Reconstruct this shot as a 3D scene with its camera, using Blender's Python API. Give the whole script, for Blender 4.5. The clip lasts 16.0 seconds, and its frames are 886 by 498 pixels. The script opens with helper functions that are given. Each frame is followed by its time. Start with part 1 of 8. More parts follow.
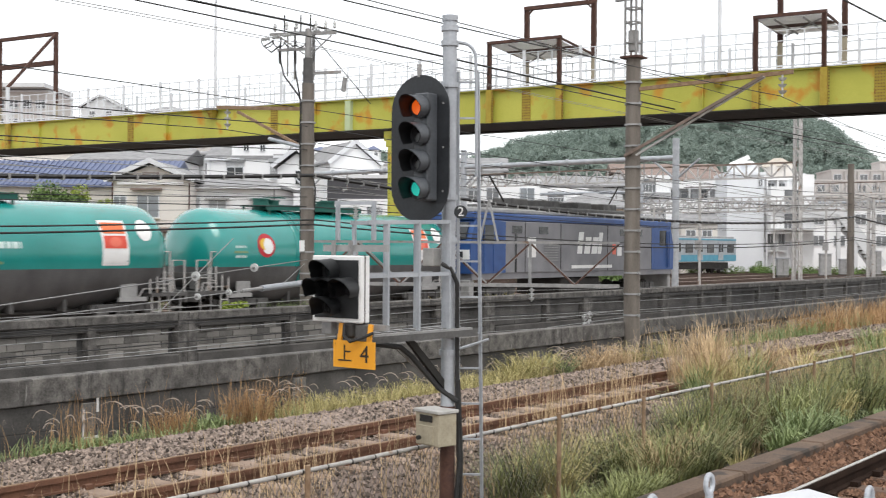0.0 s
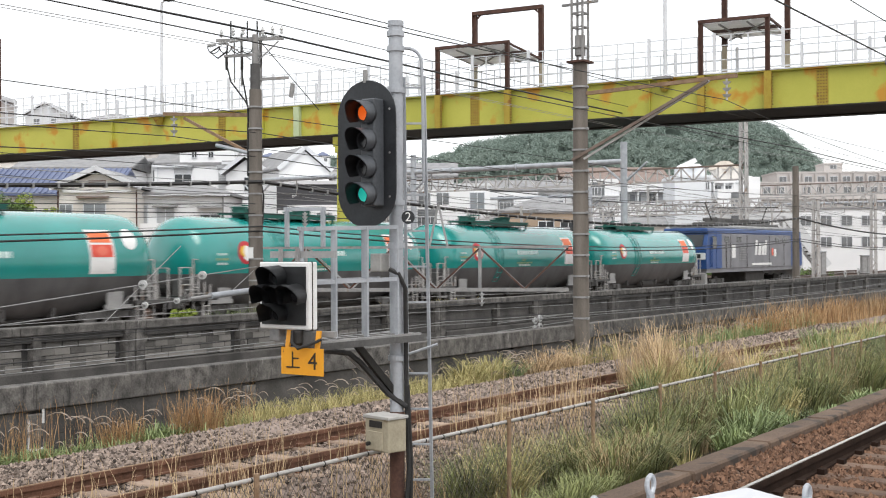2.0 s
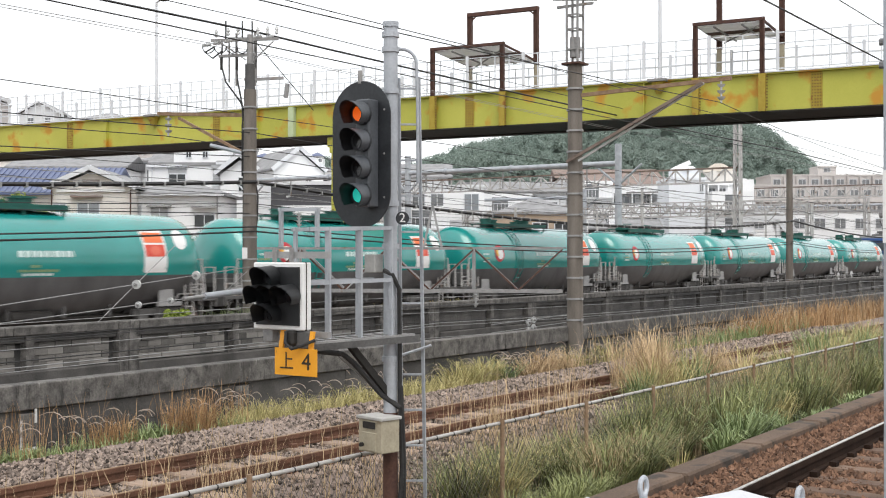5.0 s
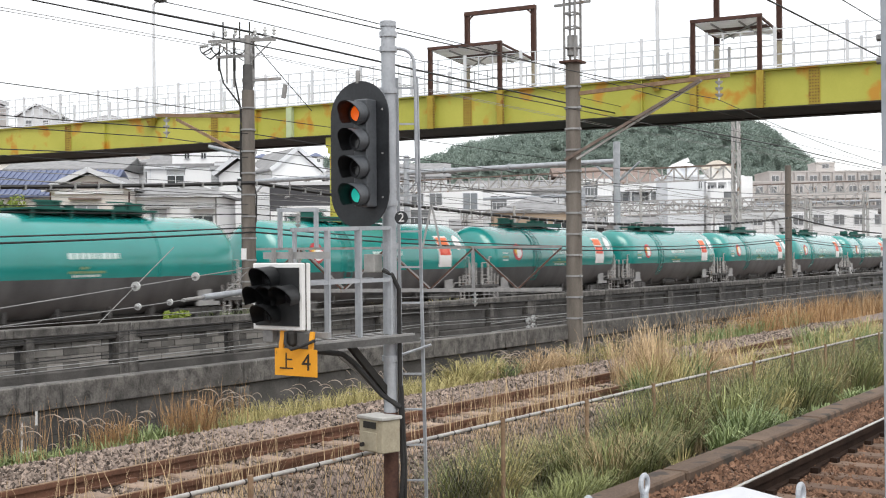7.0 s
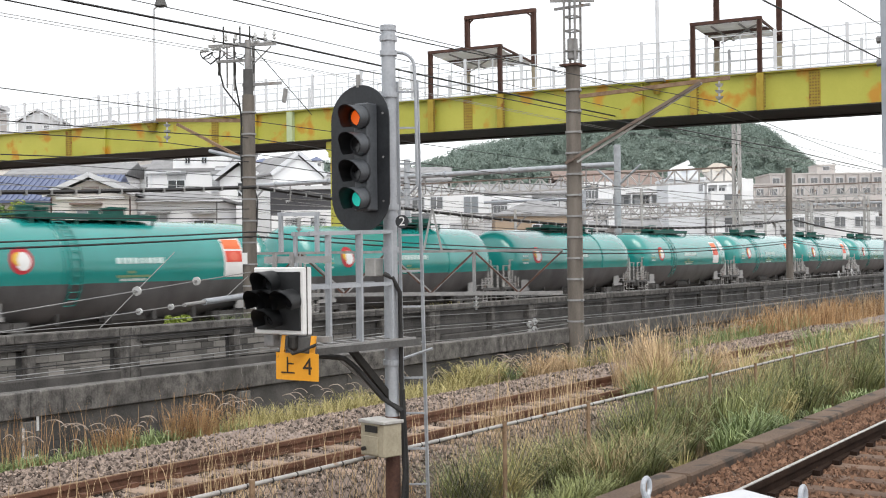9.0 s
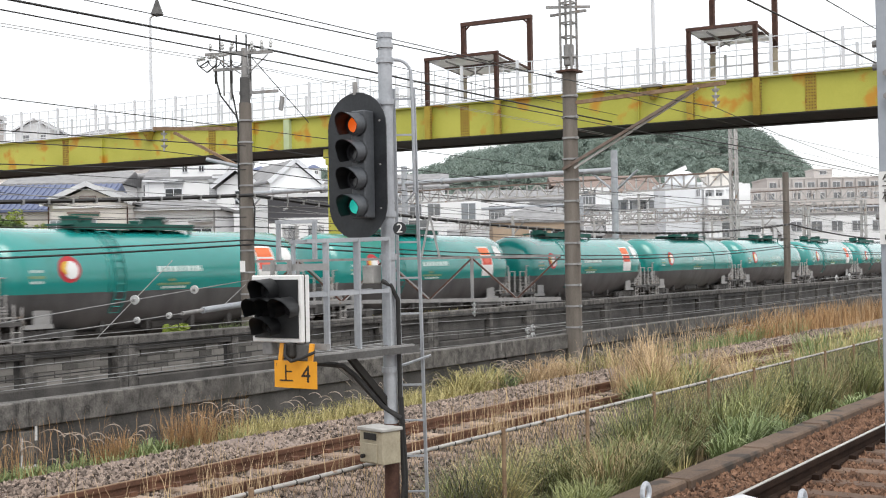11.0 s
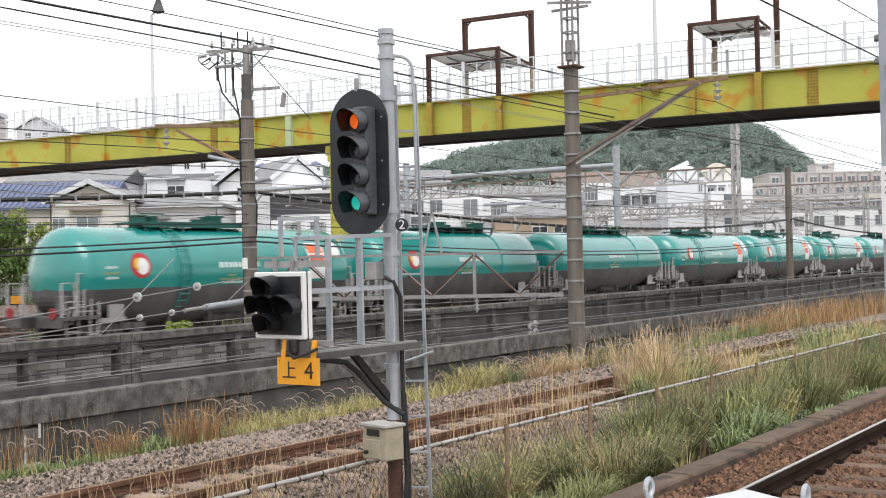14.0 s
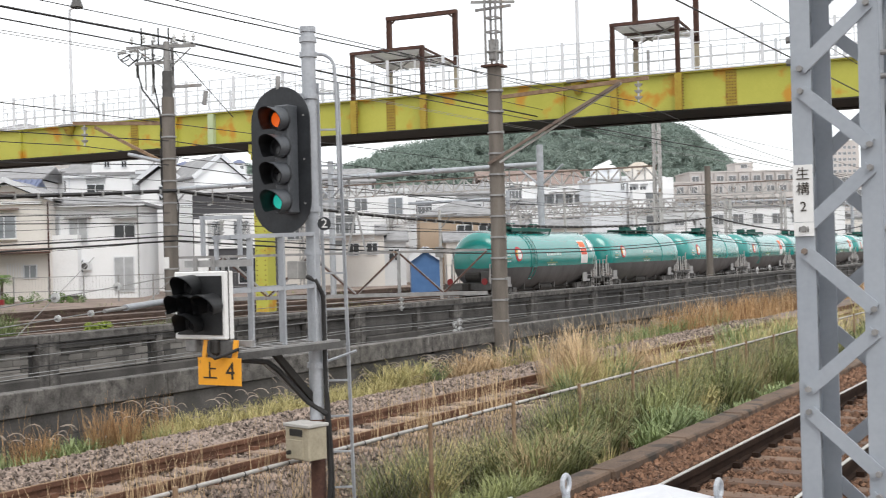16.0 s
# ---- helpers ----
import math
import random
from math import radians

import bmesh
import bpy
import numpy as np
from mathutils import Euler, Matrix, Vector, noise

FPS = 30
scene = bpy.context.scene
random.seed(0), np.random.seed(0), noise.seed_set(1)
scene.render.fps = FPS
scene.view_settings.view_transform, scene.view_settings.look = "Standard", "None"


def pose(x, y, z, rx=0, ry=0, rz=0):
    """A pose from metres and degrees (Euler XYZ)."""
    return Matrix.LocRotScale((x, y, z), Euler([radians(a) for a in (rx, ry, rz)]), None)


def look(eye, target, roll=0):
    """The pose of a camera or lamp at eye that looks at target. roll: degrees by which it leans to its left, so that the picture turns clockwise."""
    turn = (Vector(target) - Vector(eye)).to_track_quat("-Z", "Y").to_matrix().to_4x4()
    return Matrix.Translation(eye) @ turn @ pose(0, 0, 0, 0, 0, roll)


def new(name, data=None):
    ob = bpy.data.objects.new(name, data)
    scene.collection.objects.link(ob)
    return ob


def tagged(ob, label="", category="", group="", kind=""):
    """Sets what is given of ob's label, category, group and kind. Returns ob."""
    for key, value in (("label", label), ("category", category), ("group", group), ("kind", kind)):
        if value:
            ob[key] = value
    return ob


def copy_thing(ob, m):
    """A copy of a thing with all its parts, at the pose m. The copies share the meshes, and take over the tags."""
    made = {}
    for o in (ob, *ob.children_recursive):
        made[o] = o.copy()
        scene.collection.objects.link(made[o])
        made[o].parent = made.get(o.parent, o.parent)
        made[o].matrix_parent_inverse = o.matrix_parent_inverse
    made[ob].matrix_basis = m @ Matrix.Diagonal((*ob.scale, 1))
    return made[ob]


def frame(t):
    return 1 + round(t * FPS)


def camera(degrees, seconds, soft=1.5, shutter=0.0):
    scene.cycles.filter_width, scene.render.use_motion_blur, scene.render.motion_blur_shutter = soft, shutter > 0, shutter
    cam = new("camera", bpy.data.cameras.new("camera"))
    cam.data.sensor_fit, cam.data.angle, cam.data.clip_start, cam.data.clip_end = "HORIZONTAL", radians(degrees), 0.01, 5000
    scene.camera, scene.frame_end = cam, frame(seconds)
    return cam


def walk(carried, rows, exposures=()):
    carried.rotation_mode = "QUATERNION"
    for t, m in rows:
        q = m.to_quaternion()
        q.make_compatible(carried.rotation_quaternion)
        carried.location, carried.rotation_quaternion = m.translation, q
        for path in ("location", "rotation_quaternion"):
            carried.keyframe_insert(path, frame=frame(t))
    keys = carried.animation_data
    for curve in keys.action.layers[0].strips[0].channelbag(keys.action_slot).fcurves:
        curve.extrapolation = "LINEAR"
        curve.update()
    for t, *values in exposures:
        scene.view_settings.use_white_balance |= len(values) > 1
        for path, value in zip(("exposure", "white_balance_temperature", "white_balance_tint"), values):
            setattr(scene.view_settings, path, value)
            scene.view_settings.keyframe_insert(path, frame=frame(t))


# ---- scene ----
cam = camera(41.2, 16.0, soft=1.1, shutter=0.3)

# eye stands at the platform's end, 1.93 m over the near rails; x runs along the tracks, y across them
EYE_Z = 1.93
TURNS = [
    (0.0, -52.834, -0.068, -0.371, -0.030),
    (0.5, -55.420, -0.114, -0.011, -0.005),
    (1.0, -57.164, -0.053, -0.048, 0.000),
    (1.5, -56.271, 0.042, 0.160, 0.000),
    (2.0, -55.215, 0.184, 0.245, 0.000),
    (2.5, -55.009, 0.242, -0.014, 0.000),
    (3.0, -55.511, 0.232, 0.006, 0.000),
    (3.5, -55.550, 0.250, 0.000, 0.000),
    (4.0, -55.508, 0.257, -0.025, 0.000),
    (6.5, -55.502, 0.121, 0.197, 0.000),
    (7.0, -55.541, 0.202, 0.458, 0.000),
    (7.5, -55.692, 0.327, 0.552, 0.000),
    (8.0, -55.589, 0.338, 0.526, 0.000),
    (8.5, -55.539, 0.305, 0.717, 0.000),
    (9.0, -55.496, 0.380, 0.674, 0.000),
    (11.5, -55.524, 0.890, 1.236, 0.000),
    (12.0, -55.226, 1.109, 1.304, 0.000),
    (12.5, -55.121, 1.045, 1.413, 0.000),
    (13.0, -55.219, 0.997, 1.578, 0.000),
    (13.5, -55.510, 0.864, 1.472, 0.000),
    (14.0, -55.491, 0.520, 1.276, 0.000),
    (14.5, -55.376, 0.247, 1.410, 0.000),
    (15.0, -55.482, 0.269, 1.505, 0.008),
    (15.5, -56.623, 0.477, 1.474, 0.012),
    (16.0, -59.122, 0.366, 1.481, 0.022),
]
R34 = radians(34.45)
RIGHT, AHEAD = Vector((math.sin(R34), -math.cos(R34), 0)), Vector((math.cos(R34), math.sin(R34), 0))
walk(cam, [(t, pose(RIGHT.x * s, RIGHT.y * s, EYE_Z, 90 + p, r, y)) for t, y, p, r, s in TURNS])

# ---- world and sun: a bright overcast sky ----
world = bpy.data.worlds.new("overcast_sky")
scene.world = world
world.use_nodes = True
wn = world.node_tree.nodes
sky = wn.new("ShaderNodeTexSky")
sky.sky_type, sky.sun_disc = "NISHITA", False
sky.sun_elevation, sky.sun_rotation = radians(58), radians(222)
cloud = wn.new("ShaderNodeMix")
cloud.data_type = "RGBA"
cloud.inputs["Factor"].default_value = 0.85
sky_scale = wn.new("ShaderNodeVectorMath")
sky_scale.operation = "SCALE"
sky_scale.inputs["Scale"].default_value = 0.12
wl = world.node_tree.links
wl.new(sky.outputs[0], sky_scale.inputs[0])
wl.new(sky_scale.outputs[0], cloud.inputs["A"])
cloud.inputs["B"].default_value = (1.0, 1.0, 1.0, 1)
wl.new(cloud.outputs["Result"], wn["Background"].inputs[0])
wn["Background"].inputs[1].default_value = 1.42
sun = new("sun", bpy.data.lights.new("sun", "SUN"))
sun.data.energy, sun.data.angle, sun.data.color = 1.75, radians(35), (1.0, 0.97, 0.92)
sun.matrix_world = look((-38, -42, 90), (0, 0, 0))


# ---- materials ----
def material(name, low, high, rough=0.8, metal=0.0, scale=3.0, fine=40.0, bump=0.2, extra=None, extra_at=0.6, extra_scale=1.2,
             stretch=(1, 1, 1), island=0.0, each=0.0, coat=0.0, emit=None, soft=0.08, still=False, streak=None):
    """A surface that varies between two colours at two scales, with patches of an extra colour (rust, stain)."""
    m = bpy.data.materials.new(name)
    m.use_nodes = True
    n, l = m.node_tree.nodes, m.node_tree.links
    b = n["Principled BSDF"]
    b.inputs["Roughness"].default_value, b.inputs["Metallic"].default_value = rough, metal
    b.inputs["Coat Weight"].default_value = coat
    tc, mp = n.new("ShaderNodeTexCoord"), n.new("ShaderNodeMapping")
    mp.inputs["Scale"].default_value = stretch
    if still:
        l.new(n.new("ShaderNodeNewGeometry").outputs["Position"], mp.inputs[0])
    else:
        l.new(tc.outputs["Object"], mp.inputs[0])

    def grain(s, detail=6):
        g = n.new("ShaderNodeTexNoise")
        g.inputs["Scale"].default_value, g.inputs["Detail"].default_value = s, detail
        l.new(mp.outputs[0], g.inputs[0])
        return g

    big, small = grain(scale), grain(fine, 3)
    add = n.new("ShaderNodeMath")
    add.operation = "MULTIPLY_ADD"
    l.new(small.outputs[0], add.inputs[0])
    add.inputs[1].default_value = 0.5
    l.new(big.outputs[0], add.inputs[2])
    value = add
    for amount, source in ((island, "geo"), (each, "obj")):
        if amount:
            src = n.new("ShaderNodeNewGeometry" if source == "geo" else "ShaderNodeObjectInfo")
            more = n.new("ShaderNodeMath")
            more.operation = "MULTIPLY_ADD"
            l.new(src.outputs["Random Per Island" if source == "geo" else "Random"], more.inputs[0])
            more.inputs[1].default_value = amount
            l.new(value.outputs[0], more.inputs[2])
            value = more
    spread = island + each
    span = n.new("ShaderNodeMapRange")
    span.inputs[1].default_value, span.inputs[2].default_value = 0.5 + spread * 0.2, 1.0 + spread * 0.8
    l.new(value.outputs[0], span.inputs[0])
    mix = n.new("ShaderNodeMix")
    mix.data_type = "RGBA"
    l.new(span.outputs[0], mix.inputs["Factor"])
    mix.inputs["A"].default_value, mix.inputs["B"].default_value = (*low, 1), (*high, 1)
    colour = mix.outputs["Result"]
    if extra:
        patch = grain(extra_scale, 8)
        edge = n.new("ShaderNodeMapRange")
        edge.inputs[1].default_value, edge.inputs[2].default_value = extra_at, extra_at + soft
        l.new(patch.outputs[0], edge.inputs[0])
        over = n.new("ShaderNodeMix")
        over.data_type = "RGBA"
        l.new(edge.outputs[0], over.inputs["Factor"])
        l.new(colour, over.inputs["A"])
        over.inputs["B"].default_value = (*extra, 1)
        colour = over.outputs["Result"]
    for tint, start, wide in streak or ():
        # run-down stains: narrow across, long downwards
        lane, rag = n.new("ShaderNodeMapping"), n.new("ShaderNodeTexNoise")
        lane.inputs["Scale"].default_value = (wide, wide, wide * 0.16)
        lane.inputs["Location"].default_value = (start * 37.0, 0, start * 11.0)
        l.new(mp.outputs[0], lane.inputs[0])
        rag.inputs["Scale"].default_value, rag.inputs["Detail"].default_value, rag.inputs["Roughness"].default_value = 1.0, 9, 0.68
        l.new(lane.outputs[0], rag.inputs[0])
        cut = n.new("ShaderNodeMapRange")
        cut.inputs[1].default_value, cut.inputs[2].default_value = start, start + 0.1
        l.new(rag.outputs[0], cut.inputs[0])
        run = n.new("ShaderNodeMix")
        run.data_type = "RGBA"
        l.new(cut.outputs[0], run.inputs["Factor"])
        l.new(colour, run.inputs["A"])
        run.inputs["B"].default_value = (*tint, 1)
        colour = run.outputs["Result"]
    l.new(colour, b.inputs["Base Color"])
    if bump:
        bp = n.new("ShaderNodeBump")
        bp.inputs["Strength"].default_value, bp.inputs["Distance"].default_value = bump, 0.02
        l.new(value.outputs[0], bp.inputs["Height"])
        l.new(bp.outputs[0], b.inputs["Normal"])
    if emit:
        b.inputs["Emission Color"].default_value, b.inputs["Emission Strength"].default_value = (*emit[:3], 1), emit[3]
    return m


GIRDER = material("girder_paint", (0.36, 0.36, 0.045), (0.53, 0.51, 0.09), 0.6, scale=0.3, extra=(0.5, 0.25, 0.02), extra_at=0.545, extra_scale=0.95, bump=0.1, soft=0.1)
GIRDER_PALE = material("fresh_girder_paint", (0.42, 0.5, 0.3), (0.5, 0.58, 0.36), 0.6)
RUST = material("rusted_steel", (0.045, 0.022, 0.017), (0.11, 0.052, 0.036), 0.85, scale=5, bump=0.4)
RUST_BROWN = material("weathered_brown_steel", (0.1, 0.07, 0.055), (0.24, 0.19, 0.16), 0.85, scale=3, bump=0.2)
RUSTY_YELLOW = material("rusty_yellow_steel", (0.3, 0.2, 0.02), (0.42, 0.33, 0.05), 0.8, extra=(0.26, 0.11, 0.02), extra_at=0.57, extra_scale=3)
RIVETS = material("rivet_paint", (0.12, 0.07, 0.02), (0.2, 0.12, 0.03), 0.8)
DARK_STEEL_AND_SHADE = material("dark_steel_and_underside_shade", (0.012, 0.011, 0.01), (0.03, 0.027, 0.024), 0.8, scale=2)
GALV = material("galvanised_steel", (0.32, 0.34, 0.37), (0.47, 0.49, 0.52), 0.5, 0.35, scale=4, bump=0.05)
GALV_PALE = material("pale_weathered_galvanised_steel", (0.34, 0.33, 0.32), (0.52, 0.51, 0.5), 0.6, 0.1, scale=6, extra=(0.26, 0.19, 0.14), extra_at=0.6, extra_scale=2.5)
GALV_DULL = material("weathered_galvanised_steel", (0.2, 0.2, 0.2), (0.34, 0.33, 0.32), 0.65, 0.2, scale=6, extra=(0.17, 0.11, 0.07), extra_at=0.62, extra_scale=3)
COLUMN_GREY = material("grey_column_paint", (0.30, 0.33, 0.37), (0.36, 0.39, 0.43), 0.5, scale=3, bump=0.05)
COLUMN_SHADED = material("grey_column_paint_shaded", (0.16, 0.18, 0.2), (0.22, 0.24, 0.26), 0.55, scale=3, bump=0.05)
SHEET = material("milky_plastic_sheet", (0.62, 0.6, 0.57), (0.8, 0.79, 0.77), 0.5, scale=2.0, bump=0.02)
SHEET.node_tree.nodes["Principled BSDF"].inputs["Transmission Weight"].default_value = 0.75
RAIL_WHITE = material("white_railing_paint", (0.58, 0.6, 0.63), (0.75, 0.76, 0.78), 0.5, scale=1.0)
CONCRETE_POLE = material("weathered_pole_concrete", (0.105, 0.09, 0.077), (0.215, 0.19, 0.165), 0.9, scale=1.5, stretch=(3, 3, 0.4), bump=0.25)
WALL = material("stained_wall_concrete", (0.042, 0.04, 0.038), (0.125, 0.117, 0.11), 0.95, scale=1.6, bump=0.4, still=True, extra=(0.048, 0.045, 0.042), extra_at=0.52, extra_scale=0.9, soft=0.2, streak=(((0.26, 0.25, 0.238), 0.67, 11.0), ((0.04, 0.038, 0.036), 0.6, 8.0)))
# darker concrete for the far wall's backing and lower slabs
WALL_DARK = material("dark_wall_concrete", (0.032, 0.031, 0.03), (0.085, 0.081, 0.077), 0.95, scale=1.8, bump=0.4, still=True, streak=(((0.19, 0.182, 0.173), 0.67, 10.0),))
PAINT_EDGE = material("flaking_white_paint", (0.45, 0.45, 0.45), (0.7, 0.7, 0.7), 0.8, scale=6, extra=(0.12, 0.115, 0.11), extra_at=0.56, extra_scale=9)
COPING = material("coping_concrete", (0.035, 0.033, 0.031), (0.2, 0.187, 0.174), 0.95, scale=5.0, fine=34, bump=0.8, still=True, extra=(0.06, 0.056, 0.052), extra_at=0.52, extra_scale=1.1, soft=0.22, streak=(((0.3, 0.29, 0.275), 0.62, 12.0), ((0.04, 0.038, 0.036), 0.57, 9.0)))
BLOCK = material("wall_block", (0.06, 0.057, 0.053), (0.31, 0.29, 0.265), 0.95, scale=1.6, each=0.9, island=0.5, bump=0.4, still=True, extra=(0.06, 0.057, 0.053), extra_at=0.56, extra_scale=0.45, soft=0.2, streak=(((0.06, 0.057, 0.054), 0.6, 5.0),))
KERB = material("kerb_concrete", (0.07, 0.046, 0.032), (0.17, 0.115, 0.08), 0.95, scale=1.2, bump=0.3, still=True, extra=(0.045, 0.035, 0.028), extra_at=0.55, extra_scale=3.0)
BALLAST_GROUND = material("ballast_bed", (0.045, 0.028, 0.019), (0.14, 0.088, 0.06), 1.0, scale=6, fine=70, bump=0.8)
GROUND = material("yard_ground", (0.13, 0.098, 0.082), (0.3, 0.235, 0.2), 1.0, scale=0.8, fine=30, bump=0.7, extra=(0.13, 0.13, 0.06), extra_at=0.6, extra_scale=0.25, soft=0.15)
STONE_GREY = material("grey_brown_ballast", (0.035, 0.027, 0.022), (0.41, 0.325, 0.27), 0.95, scale=9, island=1.3, bump=0.3)
STONE_BROWN = material("rust_brown_ballast", (0.06, 0.03, 0.017), (0.26, 0.145, 0.09), 0.95, scale=9, island=1.2, bump=0.3)
RAIL_RUST = material("rusted_rail", (0.07, 0.033, 0.02), (0.2, 0.096, 0.058), 0.9, scale=4, fine=60, bump=0.3)
RAIL_DARK = material("brown_rail_side", (0.016, 0.01, 0.008), (0.04, 0.024, 0.017), 1.0, scale=4)
RAIL_DARK.node_tree.nodes["Principled BSDF"].inputs["Specular IOR Level"].default_value = 0.12
RAIL_YARD = material("dull_brown_rail", (0.05, 0.033, 0.026), (0.12, 0.08, 0.062), 0.9, scale=4)
RAIL_SHINE = material("polished_rail_head", (0.55, 0.53, 0.5), (0.7, 0.68, 0.65), 0.3, 0.9, scale=2, bump=0.02)
SLEEPER_PALE = material("pale_concrete_sleeper", (0.16, 0.11, 0.08), (0.4, 0.3, 0.23), 0.95, scale=4, each=0.4, bump=0.3)
SLEEPER_BROWN = material("brown_sleeper", (0.08, 0.048, 0.033), (0.19, 0.125, 0.088), 0.95, scale=4, each=0.4, bump=0.3)
TEAL = material("teal_tank_paint", (0.006, 0.21, 0.19), (0.014, 0.28, 0.255), 0.24, scale=0.6, bump=0.0, extra=(0.015, 0.17, 0.135), extra_at=0.6, extra_scale=1.0, coat=1.0, soft=0.2)
TEAL.node_tree.nodes["Principled BSDF"].inputs["Coat Roughness"].default_value = 0.22
TEAL_DARK = material("dark_teal_steel", (0.005, 0.07, 0.055), (0.01, 0.12, 0.095), 0.6, scale=2)
TANK_GREY = material("grimy_grey_tank_paint", (0.05, 0.051, 0.053), (0.14, 0.142, 0.146), 0.55, scale=1.0, stretch=(1.5, 1, 0.5), bump=0.05)
FRAME_GREY = material("grey_underframe_paint", (0.05, 0.049, 0.048), (0.12, 0.117, 0.114), 0.7, scale=3)
PALE_GREY = material("pale_grey_paint", (0.22, 0.22, 0.22), (0.36, 0.36, 0.355), 0.6, scale=3)
BLACK_STEEL = material("grimy_black_steel", (0.012, 0.011, 0.01), (0.04, 0.036, 0.032), 0.75, scale=4)
RED = material("crimson_paint", (0.4, 0.018, 0.03), (0.5, 0.03, 0.04), 0.5, scale=3, bump=0)
TAIL_RED = material("dark_red_disc_paint", (0.2, 0.012, 0.015), (0.28, 0.02, 0.022), 0.5, scale=3, bump=0)
PALE_RED = material("faded_red_panel_paint", (0.66, 0.12, 0.08), (0.74, 0.17, 0.11), 0.5, scale=3, bump=0)
ORANGE = material("orange_panel_paint", (0.68, 0.14, 0.045), (0.8, 0.2, 0.07), 0.5, scale=3, bump=0)
VERMILION = material("vermilion_panel_paint", (0.6, 0.06, 0.035), (0.7, 0.1, 0.06), 0.5, scale=3, bump=0)
GOLD = material("yellow_paint", (0.62, 0.36, 0.03), (0.75, 0.48, 0.06), 0.5, scale=3, bump=0)
WHITE = material("white_paint", (0.7, 0.7, 0.69), (0.82, 0.82, 0.81), 0.5, scale=3, bump=0)
DIM_TEXT = material("faded_lettering", (0.46, 0.6, 0.57), (0.66, 0.77, 0.75), 0.6, scale=8, bump=0)
GOLD_TEXT = material("faded_yellow_lettering", (0.16, 0.27, 0.13), (0.28, 0.34, 0.16), 0.6, scale=8, bump=0)
LOCO_BLUE = material("locomotive_blue_paint", (0.018, 0.055, 0.19), (0.028, 0.085, 0.26), 0.4, scale=2, bump=0)
LOCO_GREY = material("locomotive_grey_paint", (0.15, 0.15, 0.165), (0.23, 0.23, 0.245), 0.5, scale=1.2, bump=0)
GLASS_DARK = material("dark_window_glass", (0.015, 0.018, 0.02), (0.04, 0.045, 0.05), 0.08, scale=1, bump=0)
PALE_BLUE = material("light_blue_train_paint", (0.05, 0.25, 0.36), (0.08, 0.32, 0.44), 0.4, scale=2, bump=0)
SILVER = material("silver_grey_body", (0.3, 0.33, 0.36), (0.42, 0.45, 0.48), 0.45, 0.2, scale=2, bump=0)
SIGNAL_BLACK = material("signal_black_paint", (0.011, 0.013, 0.016), (0.028, 0.031, 0.036), 0.5, scale=5, bump=0.05)
SIGNAL_GREY = material("signal_grey_body", (0.05, 0.056, 0.064), (0.09, 0.097, 0.108), 0.45, scale=5, bump=0.03)
HOOD = material("signal_hood_black", (0.005, 0.0055, 0.006), (0.016, 0.017, 0.019), 0.5, scale=6, bump=0.02)
LAMP_ORANGE = material("lit_orange_lens", (0.8, 0.16, 0.02), (0.9, 0.2, 0.02), 0.3, fine=90, emit=(1.0, 0.13, 0.008, 0.5), bump=0)
LAMP_CYAN = material("lit_green_lens", (0.02, 0.5, 0.42), (0.05, 0.7, 0.55), 0.3, fine=90, emit=(0.015, 0.5, 0.42, 0.5), bump=0)
LENS_DARK = material("unlit_lens", (0.012, 0.013, 0.015), (0.03, 0.03, 0.034), 0.15, bump=0)
SIGN_YELLOW = material("orange_yellow_sign", (0.72, 0.3, 0.012), (0.8, 0.36, 0.02), 0.5, scale=4, bump=0)
INK = material("black_lettering", (0.02, 0.014, 0.008), (0.03, 0.02, 0.012), 0.6, bump=0)
BOX_BEIGE = material("weathered_beige_box_paint", (0.3, 0.265, 0.19), (0.43, 0.38, 0.28), 0.65, scale=5, extra=(0.2, 0.13, 0.07), extra_at=0.62, extra_scale=6)
BOX_TOP = material("grey_box_lid", (0.36, 0.35, 0.33), (0.48, 0.47, 0.45), 0.6, scale=5)
CABINET_WHITE = material("white_cabinet_paint", (0.5, 0.51, 0.535), (0.6, 0.61, 0.64), 0.5, scale=3, bump=0.02)
CABLE = material("black_cable", (0.012, 0.012, 0.013), (0.028, 0.027, 0.026), 0.6, scale=9)
WIRE_PALE = material("pale_wire", (0.2, 0.2, 0.2), (0.33, 0.33, 0.32), 0.5, 0.3)
INSULATOR = material("glazed_white_insulator", (0.42, 0.43, 0.43), (0.58, 0.58, 0.57), 0.15, scale=9, bump=0)
RUST_POST = material("rusted_pipe", (0.17, 0.1, 0.055), (0.33, 0.23, 0.15), 0.9, scale=6, bump=0.3)
PIPE_PALE = material("weathered_fence_pipe", (0.3, 0.28, 0.26), (0.5, 0.48, 0.46), 0.65, 0.2, scale=6, extra=(0.27, 0.15, 0.08), extra_at=0.6, extra_scale=5)
MESH_WIRE = material("fence_wire", (0.06, 0.052, 0.044), (0.13, 0.115, 0.1), 0.7, 0.2)
GRASS = material("green_grass", (0.012, 0.018, 0.006), (0.37, 0.4, 0.155), 0.6, scale=1.5, island=1.3, each=0.5, bump=0)
GRASS_LIGHT = material("pale_green_grass", (0.055, 0.09, 0.025), (0.33, 0.4, 0.17), 0.55, scale=1.5, island=0.7, each=0.4, bump=0)
STRAW = material("dry_grass", (0.22, 0.145, 0.07), (0.8, 0.6, 0.37), 0.8, scale=0.8, island=0.8, each=0.3, bump=0)
STRAW_DULL = material("withered_grass", (0.12, 0.085, 0.042), (0.56, 0.43, 0.24), 0.8, scale=0.8, island=1.0, each=0.3, bump=0)
